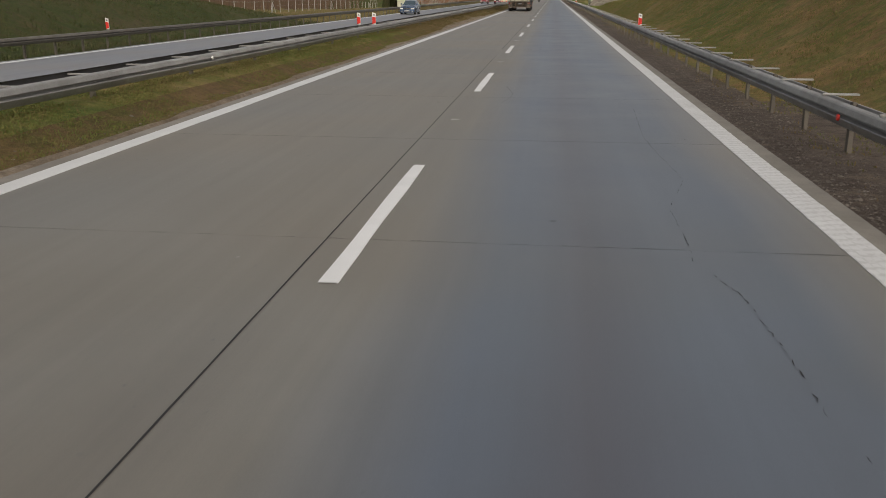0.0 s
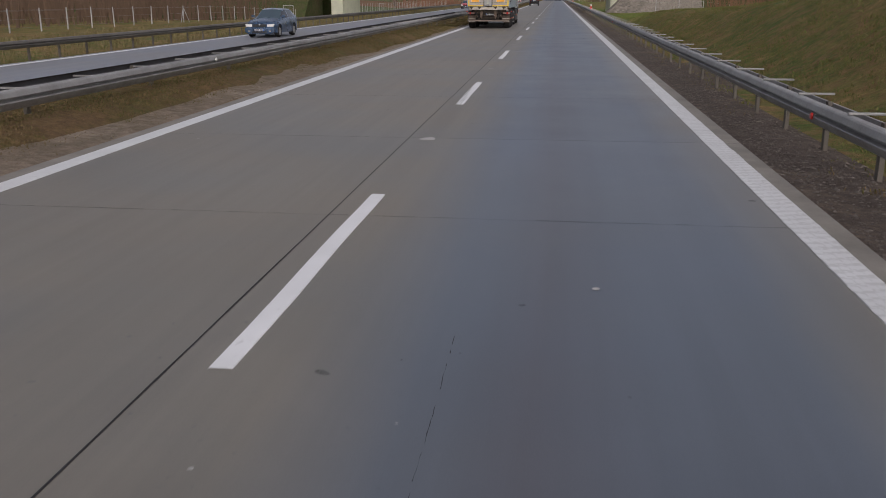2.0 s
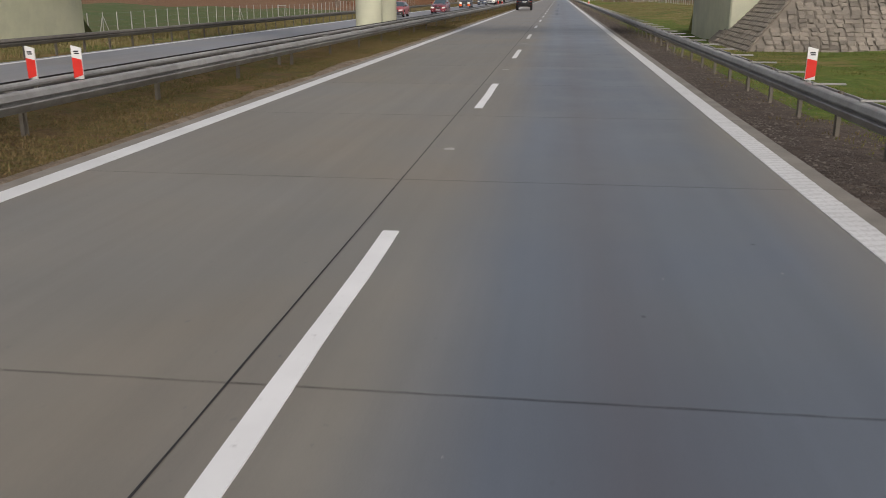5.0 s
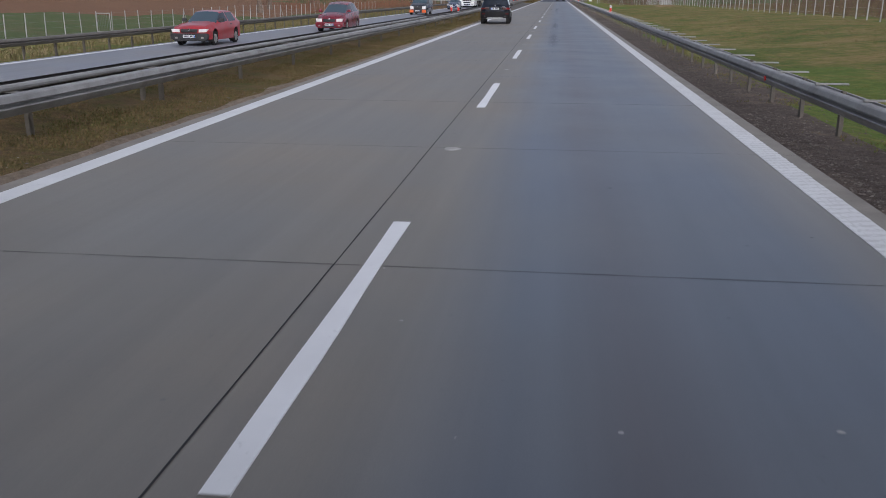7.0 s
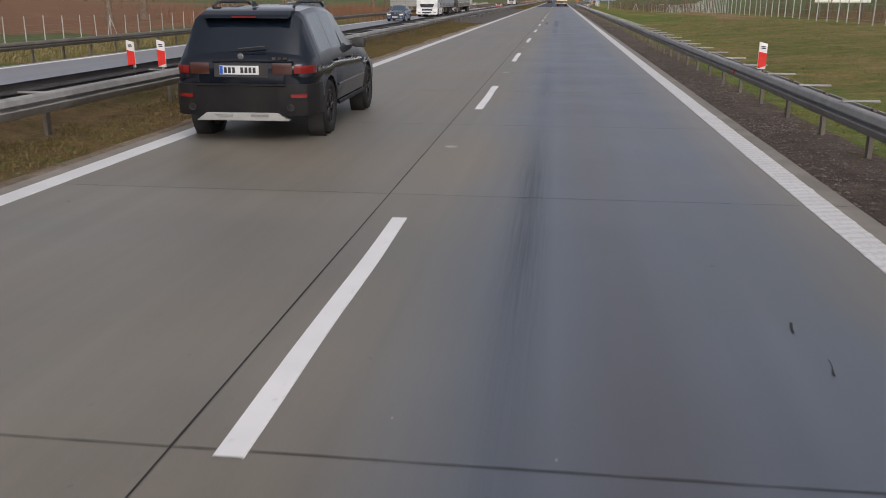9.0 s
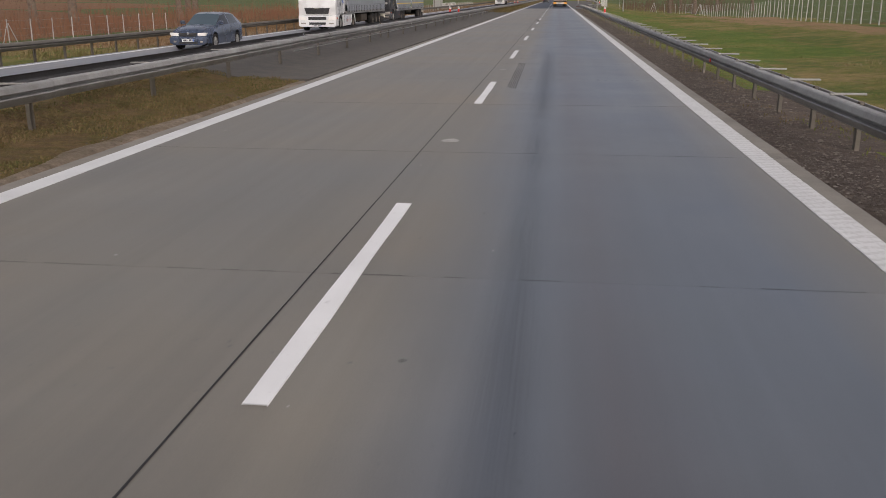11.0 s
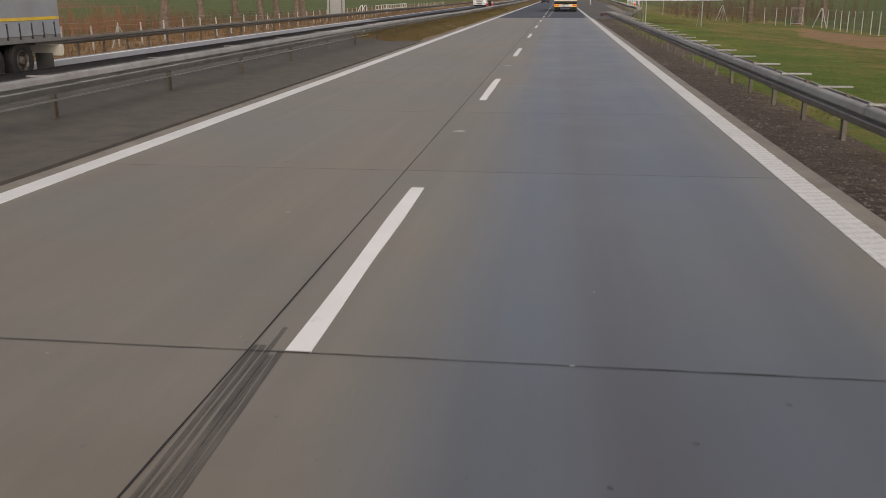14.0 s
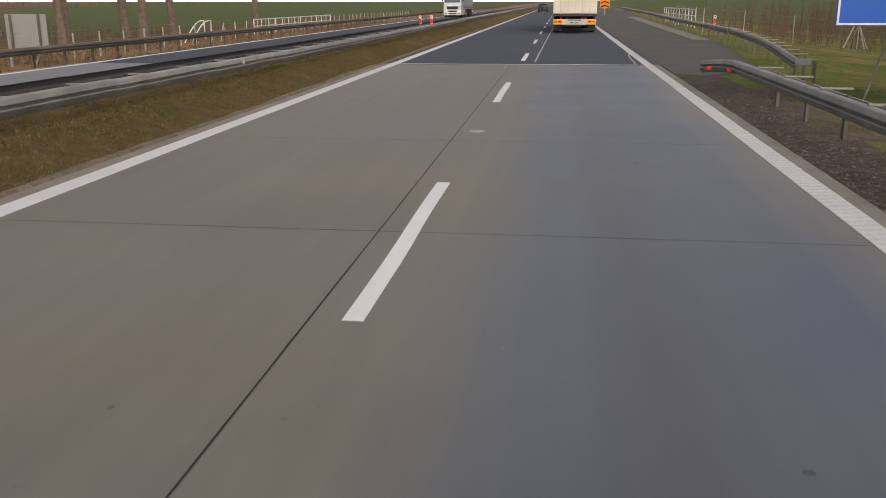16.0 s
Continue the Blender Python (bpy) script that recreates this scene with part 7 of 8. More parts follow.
for x in (-0.52, 0.42):
    part("hook_bar", boxes((x - 0.13, x + 0.13, -0.20, -0.17, 1.085, 1.12), bevel=0.006), CREAM, sill)
for s in (-1, 1):
    house = part("lamp_box", boxes((s * 0.83, s * 1.27, 0.42, 0.58, 0.80, 0.955), bevel=0.012), BLACK_PLASTIC, tip, "rear lamp cluster")
    for k, mt in enumerate((LAMP_DUSTY, LAMP_DUSTY, LAMP_RED_DIM, LAMP_DUSTY)):
        part("lens", boxes((s * (0.85 + k * 0.103), s * (0.945 + k * 0.103), 0.405, 0.425, 0.82, 0.935), bevel=0.006), mt, house)
    part("marker_arm", tube(bmesh.new(), (s * 1.25, 0.53, 0.86), (s * 1.34, 0.70, 0.97), 0.016, 6), BLACK_PLASTIC, house)
    part("marker_lamp", boxes((s * 1.30, s * 1.36, 0.68, 0.75, 0.95, 0.99), bevel=0.006), LAMP_RED_ON, house)
    part("work_lamp", boxes((s * 1.02, s * 1.17, 0.50, 0.56, 0.99, 1.12), bevel=0.012), LAMP_CLEAR, tip, "square reversing lamp")
    flap = part("mudflap", boxes((s * 0.80, s * 1.24, 0.62, 0.64, 0.34, 0.78), bevel=0.008), surf("muddy_flap", (0.10, 0.075, 0.055), (0.17, 0.13, 0.095), 5, 0.85, bump=0.3), tip, "muddy brown mudflap")
    part("flap_strip", boxes((s * 0.81, s * 1.23, 0.605, 0.618, 0.565, 0.585)), CREAM, flap)
    part("brand_bar", boxes((s * 0.86, s * 1.06, 0.605, 0.618, 0.385, 0.42)), PLATE_WHITE, flap)
    part("brand_mark", lathe(bmesh.new(), [(0.025, -0.004), (0.042, -0.004), (0.042, 0.004), (0.025, 0.004)], "y", 14, (s * 1.15, 0.612, 0.405), closed=True), PLATE_WHITE, flap)
    bm = bmesh.new()
    box(bm, s * 0.50, s * 0.58, 0.24, 0.36, 0.42, 1.1, bevel=0.01)
    for v in bm.verts:
        v.co.x += s * 0.10 * (v.co.z - 0.42)
        v.co.y += 0.25 * (v.co.z - 0.42)
    part("bumper_strut", bm, DARK_IRON, tip)
bumper_ = part("underrun_bar", boxes((-W + 0.02, W - 0.02, 0.20, 0.32, 0.40, 0.49), bevel=0.02), surf("muddy_underrun_bar", (0.13, 0.10, 0.075), (0.20, 0.16, 0.12), 4, 0.8, bump=0.3), tip, "muddy square underrun bar")
part("end_cap", lathe(bmesh.new(), [(0.035, 0.0), (0.035, 0.03)], "x", 12, (W - 0.02, 0.26, 0.445)), BLACK_INK, bumper_)
part("end_cap", lathe(bmesh.new(), [(0.035, 0.0), (0.035, 0.03)], "x", 12, (-W - 0.01, 0.26, 0.445)), BLACK_INK, bumper_)
part("plate_board", boxes((-0.40, 0.42, 0.28, 0.32, 0.72, 0.93), bevel=0.01), DARK_IRON, tip)
plate(tip, 0.10, 0.265, 0.82, 0.54, 0.115, -1)
tag_ = part("inspection_plate", boxes((-0.50, -0.22, 0.17, 0.19, 0.96, 1.07)), PLATE_WHITE, tip, "small white label plate")
part("word_bar", boxes((-0.48, -0.40, 0.164, 0.169, 1.03, 1.055), (-0.36, -0.25, 0.164, 0.169, 1.0, 1.025), (-0.48, -0.26, 0.164, 0.169, 0.975, 0.985)), BLACK_INK, tag_)
part("brand_board", boxes((-0.16, 0.48, 0.20, 0.23, 0.95, 1.07)), GREY_PLASTIC, tip)
part("brand_bar", boxes((-0.13, 0.02, 0.192, 0.199, 0.985, 1.03), (0.06, 0.25, 0.192, 0.199, 0.985, 1.03), (0.30, 0.40, 0.192, 0.199, 0.98, 1.04)), BLACK_INK, tip)
part("trailer_chassis", boxes((-0.55, -0.40, 0.12, 9.0, 0.86, 1.20), (0.40, 0.55, 0.12, 9.0, 0.86, 1.20), (-0.9, 0.9, 1.9, 2.0, 0.95, 1.15), (-0.9, 0.9, 3.2, 3.3, 0.95, 1.15), (-0.6, 0.6, 0.15, 0.3, 0.86, 1.1), bevel=0.01), DARK_IRON, tip)
part("air_tank", lathe(bmesh.new(), [(0.03, -0.45), (0.15, -0.40), (0.15, 0.40), (0.03, 0.45)], "x", 16, (0.0, 0.55, 0.66)), DARK_IRON, tip)
RUSTY = surf("rusty_bracket_steel", (0.12, 0.085, 0.055), (0.20, 0.145, 0.10), 5, 0.8, 0.1, 0.3, dirt=(0.07, 0.055, 0.042), dirt_amount=0.5)
for s in (-1, 1):
    bm = bmesh.new()
    prism(bm, [(s * 0.30, 1.06), (s * 0.46, 1.06), (s * 0.50, 0.70), (s * 0.42, 0.52), (s * 0.36, 0.70)], "y", 0.10, 0.16, bevel=0.008)
    part("hanger_bracket", bm, RUSTY, tip, "rusty hanging bracket")
    part("brake_hose", hose([(s * (0.62 + 0.10 * math.sin(k * 0.6)), 0.20 + 0.02 * k, 1.06 - 0.07 * k) for k in range(7)], 0.018), BLACK_PLASTIC, tip, "bent black brake hose")
    part("hook_eye", lathe(bmesh.new(), [(0.035, -0.015), (0.06, -0.015), (0.06, 0.015), (0.035, 0.015)], "y", 14, (s * 0.72, 0.30, 0.70), closed=True), RUSTY, tip)
    part("valve_box", boxes((s * 0.60, s * 0.78, 0.42, 0.56, 0.62, 0.84), bevel=0.02), DARK_IRON, tip)
# extra brown panel, added to lighten the dark space under the tailgate
part("rear_fill_panel", boxes((-0.95, 0.95, 0.58, 0.64, 0.86, 1.06), bevel=0.01), RUSTY, tip, "rusty brown panel added to lighten the chassis rear")
for yy in (1.3, 2.6, 3.9):
    axle_set(tip, yy, W)
for s in (-1, 1):
    for ly in (5.15, 5.85):
        part("landing_leg", boxes((s * 0.92, s * 1.06, ly, ly + 0.15, 0.34, 1.18), bevel=0.012), OLIVE_LEG, tip, "olive painted landing leg")
    for z in (0.45, 0.82):
        part("side_guard", boxes((s * (W - 0.10), s * (W - 0.03), 4.95, 6.1, z, z + 0.11), bevel=0.012), ALLOY, tip, "dull aluminium side guard")
    part("tool_box", boxes((s * 0.70, s * 1.20, 4.45, 4.95, 0.42, 0.95), bevel=0.03), GREY_PLASTIC, tip, "dusty black plastic tool box")
    part("wedge_chock", boxes((s * 1.0, s * 1.16, 3.05, 3.2, 1.13, 1.25)), YELLOW_TAPE, tip, "yellow wheel chock")
tractor(tip, 7.85, TRUCK_WHITE, "dark")
tip.matrix_world = pose(-2.34, 97.9, 0.006, 0, 0, 0)


def box_trailer(root, y0, y1, width, wall, floor_z, top, stripe=None, slats=True):
    """A curtain-side or box body on a chassis, from y0 (rear) to y1."""
    bodyp = part("load_body", boxes((-width, width, y0, y1, floor_z + 0.45 if slats else floor_z, top), bevel=0.03), wall, root)
    if slats:
        for s in (-1, 1):
            low = part("curtain_foot", boxes((s * (width - 0.02), s * (width + 0.004), y0 + 0.05, y1 - 0.05, floor_z + 0.06, floor_z + 0.45), bevel=0.006), TARP_GREY, root, "lower curtain edge with straps")
            n = int((y1 - y0) / 0.55)
            for k in range(n):
                yy = y0 + 0.3 + k * 0.55
                part("strap", boxes((s * (width - 0.01), s * (width + 0.016), yy, yy + 0.05, floor_z - 0.02, floor_z + 0.40)), BLACK_PLASTIC, low)
        if stripe:
            for s in (-1, 1):
                part("stripe", boxes((s * (width - 0.01), s * (width + 0.006), y0 + 0.05, y1 - 0.05, floor_z + 0.46, floor_z + 0.54)), stripe, root)
    part("floor_rail", boxes((-width + 0.01, width - 0.01, y0, y1, floor_z - 0.12, floor_z + 0.06), bevel=0.01), ALLOY, root)
    part("trailer_chassis", boxes((-0.5, -0.36, y0 + 0.1, y1 - 0.1, 0.80, floor_z - 0.12), (0.36, 0.5, y0 + 0.1, y1 - 0.1, 0.80, floor_z - 0.12)), DARK_IRON, root)
    return bodyp


def rear_end(root, y0, width, lamp_paint, plate_y=0.62, lit=True):
    bar = part("rear_bumper", boxes((-width + 0.03, width - 0.03, y0 - 0.04, y0 + 0.10, 0.50, 0.82), bevel=0.015), CREAM, root, "pale rear bumper panel")
    for s in (-1, 1):
        part("lamp_panel", boxes((s * (width - 0.54), s * (width - 0.02), y0 - 0.06, y0 - 0.03, 0.52, 0.81), bevel=0.008), lamp_paint, bar, "orange reflective lamp surround")
        part("tail_lamp", boxes((s * (width - 0.50), s * (width - 0.28), y0 - 0.075, y0 - 0.05, 0.63, 0.74), bevel=0.01), LAMP_RED_DIM if lit else LAMP_RED, bar)
        part("tail_lamp", boxes((s * (width - 0.25), s * (width - 0.07), y0 - 0.075, y0 - 0.05, 0.63, 0.74), bevel=0.01), LAMP_AMBER, bar, "amber turn lamp")
    plate(bar, 0.0, y0 - 0.055, 0.62, 0.54, 0.115, -1)
    part("word_bar", boxes((-0.38, 0.38, y0 - 0.052, y0 - 0.042, 0.74, 0.785)), BLACK_INK, bar)
    for s in (-1, 1):
        part("mudflap", boxes((s * 0.72, s * (width - 0.03), y0 + 0.5, y0 + 0.52, 0.15, 0.60)), BLACK_PLASTIC, root)


# the box lorry ahead in our lane
ahead = thing("box_lorry", "lorry with a cream box trailer and orange rear markings", "lorry")
bx = box_trailer(ahead, 0.0, 13.6, 1.275, TARP_CREAM, 1.12, 3.95, None, False)
for s in (-1, 1):
    door = part("rear_door", boxes((s * 0.01, s * 1.22, -0.03, 0.01, 1.16, 3.9), bevel=0.01), TARP_CREAM, ahead, "cream box door")
    for xx in (0.42, 0.85):
        part("lock_rod", tube(bmesh.new(), (s * xx, -0.05, 1.1), (s * xx, -0.05, 3.85), 0.014, 8), CREAM, door)
part("rear_sill", boxes((-1.275, 1.275, -0.05, 0.12, 0.98, 1.13), bevel=0.012), DARK_IRON, ahead)
rear_end(ahead, 0.0, 1.27, ORANGE_PLATE)
for yy in (2.6, 3.9, 5.2):
    axle_set(ahead, yy, 1.25, False)
tractor(ahead, 11.2, TRUCK_WHITE, "dark", 3.6)
ahead.matrix_world = pose(1.98, 433.0, 0.002, 0, 0, 0)

# white tractor with a grey curtain-side trailer, coming towards us
white = thing("curtain_lorry", "white lorry with a grey curtain-side trailer and lit headlights", "lorry", "oncoming lorries")
box_trailer(white, -3.6, 9.9, 1.27, TARP_GREY, 1.15, 3.95)
for yy in (-1.4, -0.1, 1.2):
    axle_set(white, yy, 1.25, False)
for s in (-1, 1):
    part("side_box", boxes((s * 0.6, s * 1.15, 3.0, 5.0, 0.45, 0.95), bevel=0.03), DARK_IRON, white)
rear_end(white, -3.6, 1.27, CREAM, lit=False)
c1 = tractor(white, 8.0, TRUCK_WHITE, "white", 3.7, dark=TRUCK_WHITE)
for s in (-1, 1):
    for k in range(3):
        bm = bmesh.new()
        prism(bm, [(10.85 + k * 0.16, 1.72), (11.05 + k * 0.16, 2.05), (11.10 + k * 0.16, 2.05), (10.93 + k * 0.16, 1.72)], "x", s * 1.236, s * 1.244)
        part("blue_swoosh", bm, SIGN_BLUE, white)
white.matrix_world = pose(-13.9, 317.2 + c1 + 0.1, OPP_Z + 0.006, 0, 0, 180)
copy_thing(white, pose(-13.9, 505.0 + c1, OPP_Z + 0.006, 0, 0, 180))

# black tractor with grey body and drawbar trailer, coming towards us
black = thing("drawbar_lorry", "black lorry with grey tarpaulin body and drawbar trailer", "lorry", "oncoming lorries")
BLACK_CAB = car_paint("black_cab_paint", (0.018, 0.019, 0.022), 0.1, 0.3)
box_trailer(black, 3.2, 10.6, 1.27, TARP_GREY, 1.05, 3.9, YELLOW_TAPE)
box_trailer(black, -5.4, 2.4, 1.27, TARP_GREY, 1.05, 3.9, YELLOW_TAPE)
c1b = tractor(black, 8.2, BLACK_CAB, "black", 4.2, dark=BLACK_PLASTIC)
axle_set(black, 6.8, 1.25, False)
for yy in (-2.2, -3.5):
    axle_set(black, yy, 1.25, False)
part("drawbar", boxes((-0.12, 0.12, 0.2, 4.4, 0.55, 0.70)), DARK_IRON, black)
for s in (-1, 1):
    part("fuel_tank", lathe(bmesh.new(), [(0.05, -0.8), (0.30, -0.76), (0.30, 0.76), (0.05, 0.8)], "y", 18, (s * 0.92, 10.2, 0.62)), ALLOY, black, "shiny aluminium fuel tank")
rear_end(black, -5.4, 1.27, CREAM, lit=False)
black.matrix_world = pose(-13.9, 336.6 + c1b, OPP_Z + 0.006, 0, 0, 180)

# a far dark saloon in the passing lane ahead
far = car("modern", "small dark saloon driving away far ahead", car_paint("dark_saloon_paint", (0.03, 0.032, 0.036)), False, -2.0, 540.0, "cars ahead", 0)
far.matrix_world = pose(-2.0, 540.0, 0.002, 0, 0, 0)
# ---- joints, cracks, skid marks and slabs of the carriageway, last ----
def ribbon(pts, w, z, name, material, parent, gaps=0.0, seed=0, label="", uneven=0.25):
    """A thin strip along a polyline, its width drifting from point to point, with random breaks."""
    rng = random.Random(seed)
    half = [0.5 * w * (1 + uneven * rng.uniform(-1, 1)) for _ in pts]
    vs, fs = [], []
    skip = False
    for k, (p, q) in enumerate(zip(pts, pts[1:])):
        p, q = Vector((*p, z)), Vector((*q, z))
        skip = rng.random() < (0.55 if skip else gaps)
        if gaps and skip:
            continue
        d = (q - p).normalized()
        nrm = Vector((-d.y, d.x, 0))
        i = len(vs)
        vs += [p + nrm * half[k], p - nrm * half[k], q - nrm * half[k + 1], q + nrm * half[k + 1]]
        fs.append((i, i + 1, i + 2, i + 3))
    if not fs:
        return None
    me = bpy.data.meshes.new(name)
    me.from_pydata([tuple(v) for v in vs], [], fs)
    me.materials.append(material)
    return part(name, me, None, parent, label)


def jitter_line(p, q, step, amp, seed):
    rng = random.Random(seed)
    p, q = Vector(p), Vector(q)
    n = max(2, int((q - p).length / step))
    d = (q - p).normalized()
    return [tuple((p + (q - p) * (k / n) + Vector((-d.y, d.x)) * rng.uniform(-amp, amp))[:2]) for k in range(n + 1)]


SLAB_L = slab_mesh(JOINT_X - 0.003 + 4.03, 5.0 - 0.0012)
SLAB_R = slab_mesh(3.955 - JOINT_X - 0.003, 5.0 - 0.0012)
# how far single joints were cut off the 5 m rhythm, and the ones that are nearly closed
JOINT_OFF = {5: -0.12, 7: -0.30, 8: -0.10, 10: 0.55, 12: 0.13, 17: -0.30, 19: 0.21, 22: 0.05, 36: -0.14, 39: -0.37, 41: 0.04, 43: -0.13, 55: 0.05, 58: -0.38, 60: 0.10, 63: -0.13, 65: 0.06, 67: -0.12, 70: -0.14, 72: -0.20, 73: -0.19, 74: 0.16, 75: 0.29}
JOINT_FAINT = {0, 5, 8, 10, 15, 17, 20, 22, 41, 53, 73, 75}
JOINT_DARK = {7, 19, 36, 43, 55, 67, 74}


def joint_y(i):
    return 5.0 * i + 1.1 + JOINT_OFF.get(i, 0.0)


for i in range(-16, 82):
    ya, yb = joint_y(i - 1), joint_y(i)
    if yb > ROAD_END - 0.05:
        break
    for mesh, x in ((SLAB_L, (JOINT_X - 0.003 - 4.03) / 2), (SLAB_R, (3.955 + JOINT_X + 0.003) / 2)):
        slab = piece("slab", mesh, road, x, (ya + yb) / 2, 0.0)
        slab.scale[1] = (yb - ya) / 5.0
    if ya > -12:
        wide, gaps = (0.006, 0.28) if i in JOINT_FAINT else ((0.0105, 0.0) if i in JOINT_DARK else (0.0062, 0.03))
        for xa, xb, gap in ((-4.02, JOINT_X, min(0.45, gaps * 2.0)), (JOINT_X, 3.66, gaps)):
            ribbon(jitter_line((xa, yb), (xb, yb), 0.13, 0.0025, i), wide, 0.003, "joint_seal", SEALANT, road, gap, i + int(xa), "", 0.5)
        if i % 3 != 1:
            ribbon(jitter_line((3.94, yb), (4.13, yb), 0.06, 0.002, i + 900), 0.010, 0.0045, "joint_seal", SEALANT, edge_r, 0.0, i + 900, "", 0.4)
        if i != 5:
            ribbon(jitter_line((JOINT_X, ya), (JOINT_X, yb), 0.5, 0.0015, i + 500), 0.012, 0.0035, "joint_seal", SEALANT, road, 0.0, i + 500, "", 0.15)

CRACKS = (((2.83, 9.6), (2.70, 6.5), (2.76, 5.1), (2.84, 3.8), (2.53, 2.4), (2.53, 1.4), (2.50, 0.8), (2.69, 0.1), (2.74, -0.8), (2.74, -1.6), (2.80, -2.1)), ((0.54, 13.1), (0.61, 12.6), (0.72, 11.7), (0.71, 11.1), (0.59, 10.2)), ((1.22, 82.6), (1.22, 84.13), (1.21, 85.4), (1.23, 86.2), (1.21, 87.2), (1.19, 89.9)), ((1.36, 202.6), (1.37, 204.7), (1.385, 205.7), (1.34, 207.8), (1.35, 209.0), (1.35, 211.0)), ((2.79, 217.10), (2.82, 217.26), (2.83, 217.38)), ((1.16, 49.0), (1.17, 48.0), (1.17, 46.6)))
for k, line in enumerate(CRACKS):
    pts = []
    for a, b in zip(line, line[1:]):
        pts += jitter_line(a, b, 0.045, (0.011, 0.011, 0.003, 0.003, 0.009, 0.003)[k], 60 + k)[:-1]
    ribbon(pts, (0.0055, 0.0065, 0.0034, 0.0034, 0.010, 0.003)[k], 0.004, "crack", SEALANT, road, (0.5, 0.22, 0.2, 0.1, 0.2, 0.3)[k], 70 + k, "thin dark crack in the concrete", 0.8)


ribbon([(2.735, 217.70), (2.745, 217.79), (2.765, 217.88)], 0.012, 0.0042, "surface_chip", SEALANT, road, 0.1, 5, "small dark chip in the concrete", 0.7)
ribbon([(1.29, 371.245), (1.34, 371.25), (1.42, 371.252), (1.47, 371.258)], 0.04, 0.0042, "joint_chip", SEALANT, road, 0.0, 4, "broken-out chip at a slab joint", 0.7)
for k, (xa, ya, xb, yb, w) in enumerate(((-0.066, 59.9, -0.035, 62.6, 0.012), (-0.03, 59.92, -0.012, 61.8, 0.009), (0.02, 59.9, 0.012, 61.2, 0.008), (-0.062, 62.2, -0.05, 63.6, 0.008))):
    ribbon(jitter_line((xa, ya), (xb, yb), 0.12, 0.004, 90 + k), w, 0.0072, "worn_streak", CONCRETE, marks, 0.15, 90 + k, "paint worn off in thin streaks", 0.8)


def rubber_mark(name, low, high, colour=(0.022, 0.022, 0.024)):
    """Tyre rubber worn into streaks: partly see-through film."""
    m, nt, b = nodes_of(name)
    co = place(nt)
    f = noise_node(nt, co, 9.0, 4.0, 0.65, (6.0, 0.25, 1.0))
    f2 = noise_node(nt, co, 1.1, 3.0, 0.5)
    nt.links.new(ramp_node(nt, math_node(nt, "ADD", math_node(nt, "MULTIPLY", f, 0.6), math_node(nt, "MULTIPLY", f2, 0.4)), [(0.36, grey(low)), (0.62, grey(high))]), b.inputs["Alpha"])
    b.inputs["Base Color"].default_value = (*colour, 1)
    b.inputs["Roughness"].default_value = 0.6
    return m


SKID = rubber_mark("tyre_rubber_film", 0.14, 0.52)
WORN_FILM = rubber_mark("worn_rubber_film", 0.1, 0.5)
SKID_FAINT = rubber_mark("faint_rubber_film", 0.0, 0.22, (0.025, 0.028, 0.036))


def skid_mark(x0, y0, x1, y1, ribs, rib_w, gap, seed, film):
    for k in range(ribs):
        o = (k - (ribs - 1) / 2) * gap
        rng = random.Random(seed * 10 + k)
        s0, s1 = rng.uniform(0, 0.5), rng.uniform(0, 0.5)
        ribbon(jitter_line((x0 + o, y0 + s0), (x1 + o, y1 - s1), 0.6, 0.003, seed * 10 + k), rib_w, 0.0045 + 0.0002 * k, "skid_mark", film, road, 0.0, seed + k, "dark tyre skid streak")


skid_mark(0.46, 278.9, 0.42, 286.6, 5, 0.026, 0.042, 1, SKID)
skid_mark(-0.01, 329.9, -0.17, 336.4, 5, 0.033, 0.042, 2, SKID)


def long_streak(name, xc, y0, y1, half, peak):
    """A soft dark streak of rubber along the lane, fading to its sides and in its length."""
    m, nt, b = nodes_of(name)
    co = place(nt)
    sep = nt.nodes.new("ShaderNodeSeparateXYZ")
    nt.links.new(co, sep.inputs[0])
    d = math_node(nt, "ABSOLUTE", math_node(nt, "SUBTRACT", sep.outputs[0], xc))
    side = math_node(nt, "SUBTRACT", 1.0, math_node(nt, "DIVIDE", d, half), True)
    fine = ramp_node(nt, noise_node(nt, co, 12.0, 3.0, 0.6, (5.0, 0.04, 1.0)), [(0.3, grey(0.35)), (0.65, grey(1.0))])
    slow = ramp_node(nt, noise_node(nt, co, 0.12, 2.0), [(0.38, grey(0.25)), (0.55, grey(1.0))])
    enter = math_node(nt, "DIVIDE", math_node(nt, "SUBTRACT", sep.outputs[1], y0), 12.0, True)
    leave = math_node(nt, "DIVIDE", math_node(nt, "SUBTRACT", y1, sep.outputs[1]), 12.0, True)
    slow = math_node(nt, "MULTIPLY", slow, math_node(nt, "MULTIPLY", enter, leave))
    a = math_node(nt, "MULTIPLY", math_node(nt, "MULTIPLY", math_node(nt, "MULTIPLY", side, fine), slow), peak)
    nt.links.new(a, b.inputs["Alpha"])
    b.inputs["Base Color"].default_value = (0.028, 0.036, 0.046, 1)
    b.inputs["Roughness"].default_value = 0.55
    return m


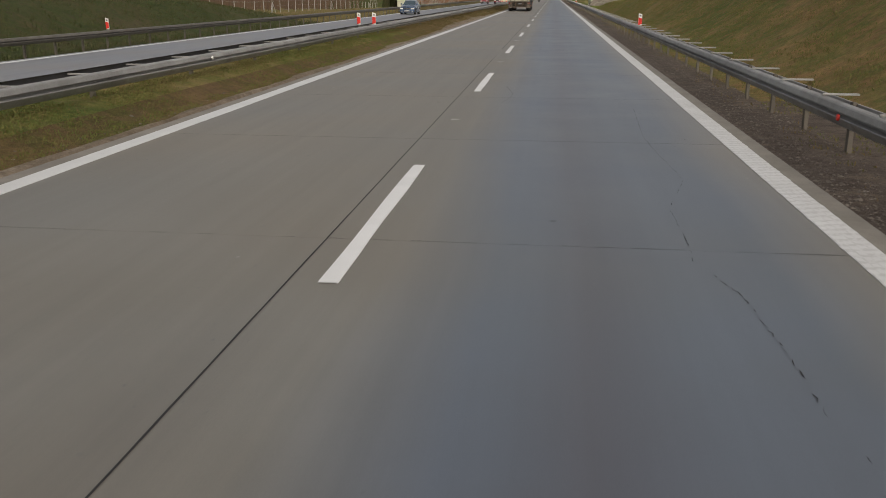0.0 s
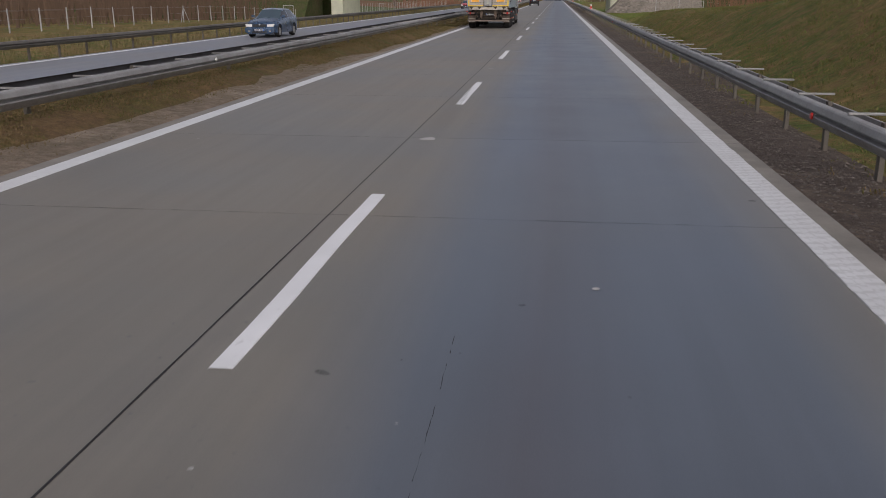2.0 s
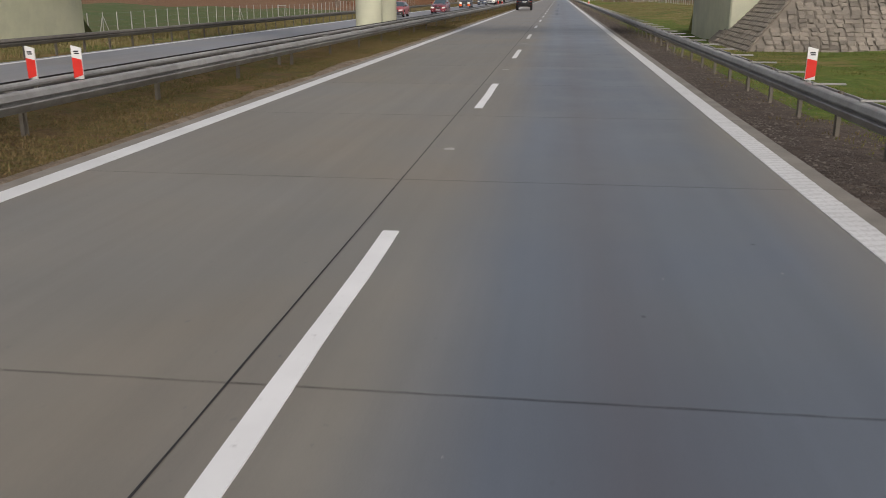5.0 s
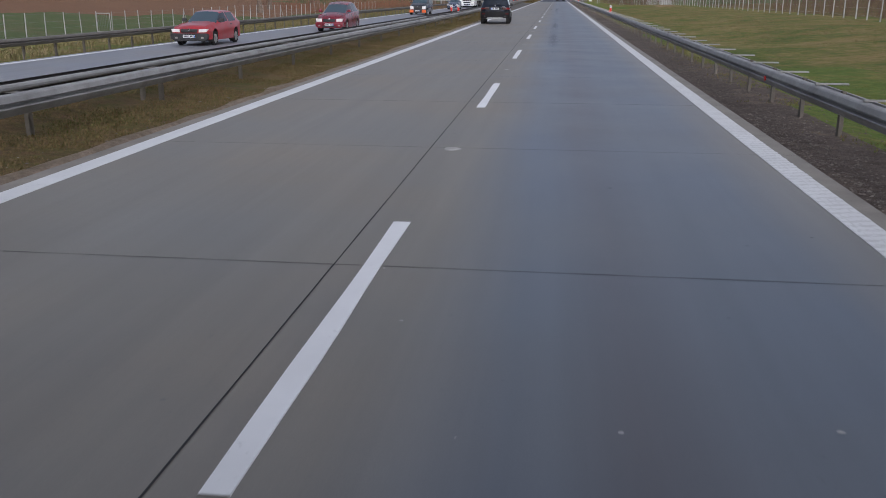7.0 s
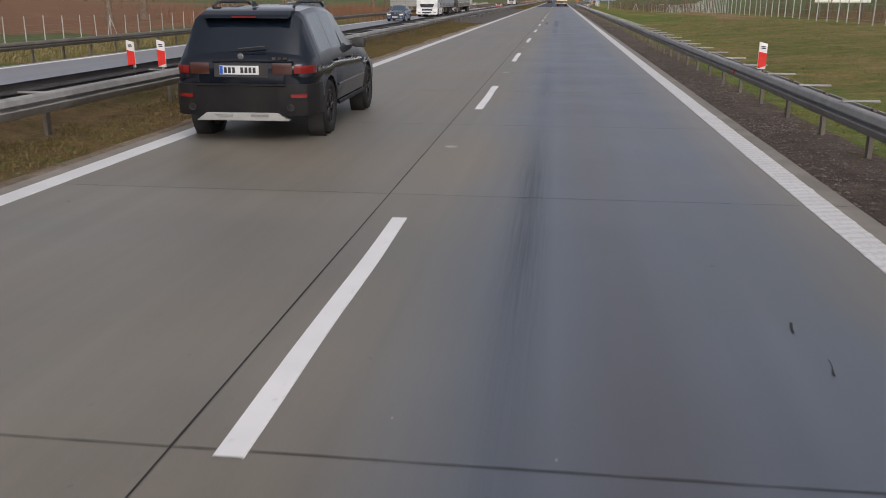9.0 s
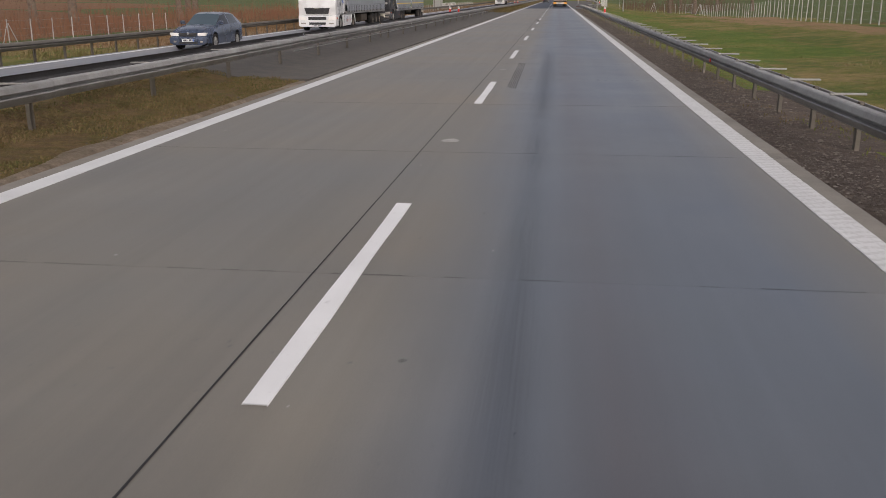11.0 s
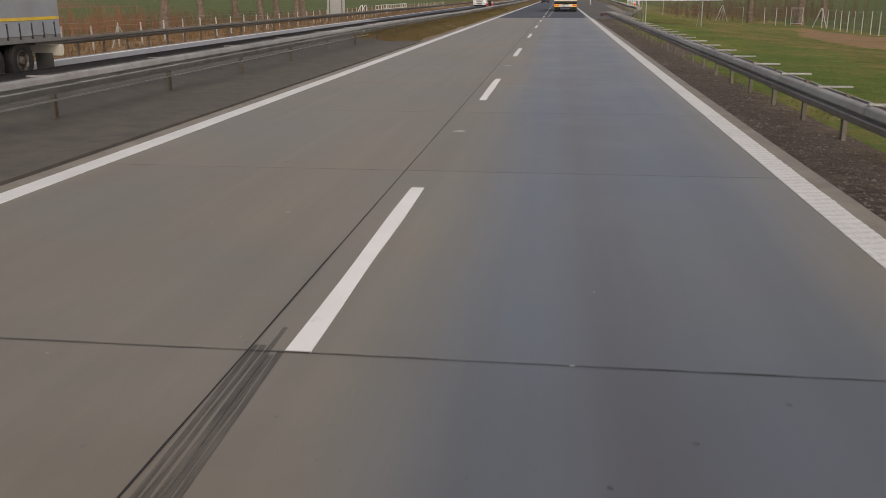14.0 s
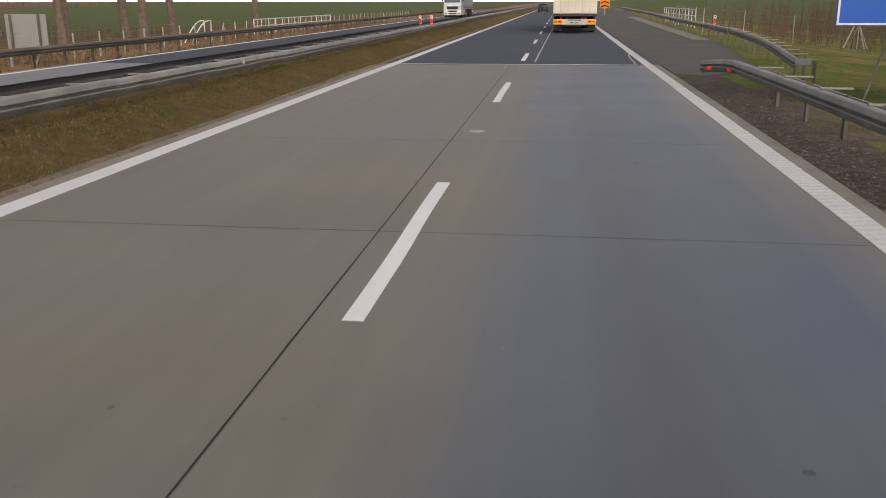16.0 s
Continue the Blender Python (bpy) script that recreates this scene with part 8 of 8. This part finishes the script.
for xc, y0, y1 in ((1.11, 192.0, 240.0), (1.16, 256.0, 297.0)):
    film = long_streak("streak_film", xc, y0, y1, 0.24, 0.33)
    ribbon([(xc, y0 + (y1 - y0) * k / 20) for k in range(21)], 0.48, 0.0047, "skid_mark", film, road, 0.0, 1, "long faint tyre streak", 0.0)
for k in range(6):
    ribbon([(0.30 + 0.036 * k, 288.0 + 0.006 * k), (0.288 + 0.036 * k, 288.09 + 0.006 * k), (0.278 + 0.036 * k, 288.19 + 0.006 * k)], 0.013, 0.0046, "skid_mark", WORN_FILM, road, 0.0, 5 + k, "short worn tyre mark")
skid_mark(0.55, 20.5, 0.62, 21.0, 5, 0.016, 0.04, 6, SKID_FAINT)


def spots(name, label, at, z, material, seed):
    """Small uneven flat patches on the concrete, one mesh."""
    rng = random.Random(seed)
    vs, fs = [], []
    for x, y, r in at:
        i, n, a = len(vs), 8, rng.uniform(0, math.tau)
        sx, sy = rng.uniform(0.7, 1.4), rng.uniform(0.7, 1.6)
        for k in range(n):
            q = r * rng.uniform(0.82, 1.12)
            u, v = q * sx * math.cos(k * math.tau / n), q * sy * math.sin(k * math.tau / n)
            vs.append((x + u * math.cos(a) - v * math.sin(a), y + u * math.sin(a) + v * math.cos(a), z))
        fs.append(tuple(range(i, i + n)))
    me = bpy.data.meshes.new(name)
    me.from_pydata(vs, [], fs)
    me.materials.append(material)
    tagged(new(name, me), label, "road debris", kind="stuff")


rng = random.Random(77)
spots("oil_spots", "small dark oil drips on the concrete", [(-0.52, 10.18, 0.03), (0.54, 48.31, 0.04), (1.81, 173.93, 0.03), (1.64, 323.2, 0.03), (1.79, 323.13, 0.018), (1.64, 324.04, 0.02), (3.57, 52.64, 0.03)] + [(rng.gauss(1.7, 0.9) if rng.random() < 0.7 else rng.uniform(-3.6, 3.5), rng.uniform(0, 404), 0.005 + abs(rng.gauss(0, 0.009))) for _ in range(380)], 0.0052, rubber_mark("oil_film", 0.08, 0.42), 1)
spots("pale_flakes", "tiny pale flakes and chips lying on the concrete", [(-0.65, 10.97, 0.03), (1.43, 15.68, 0.04), (2.0, 49.84, 0.03), (2.53, 168.95, 0.016), (0.81, 325.39, 0.03)] + [(rng.uniform(-3.9, 3.6), rng.uniform(0, 404), 0.004 + abs(rng.gauss(0, 0.006))) for _ in range(420)], 0.0056, PAINT_FADED, 2)
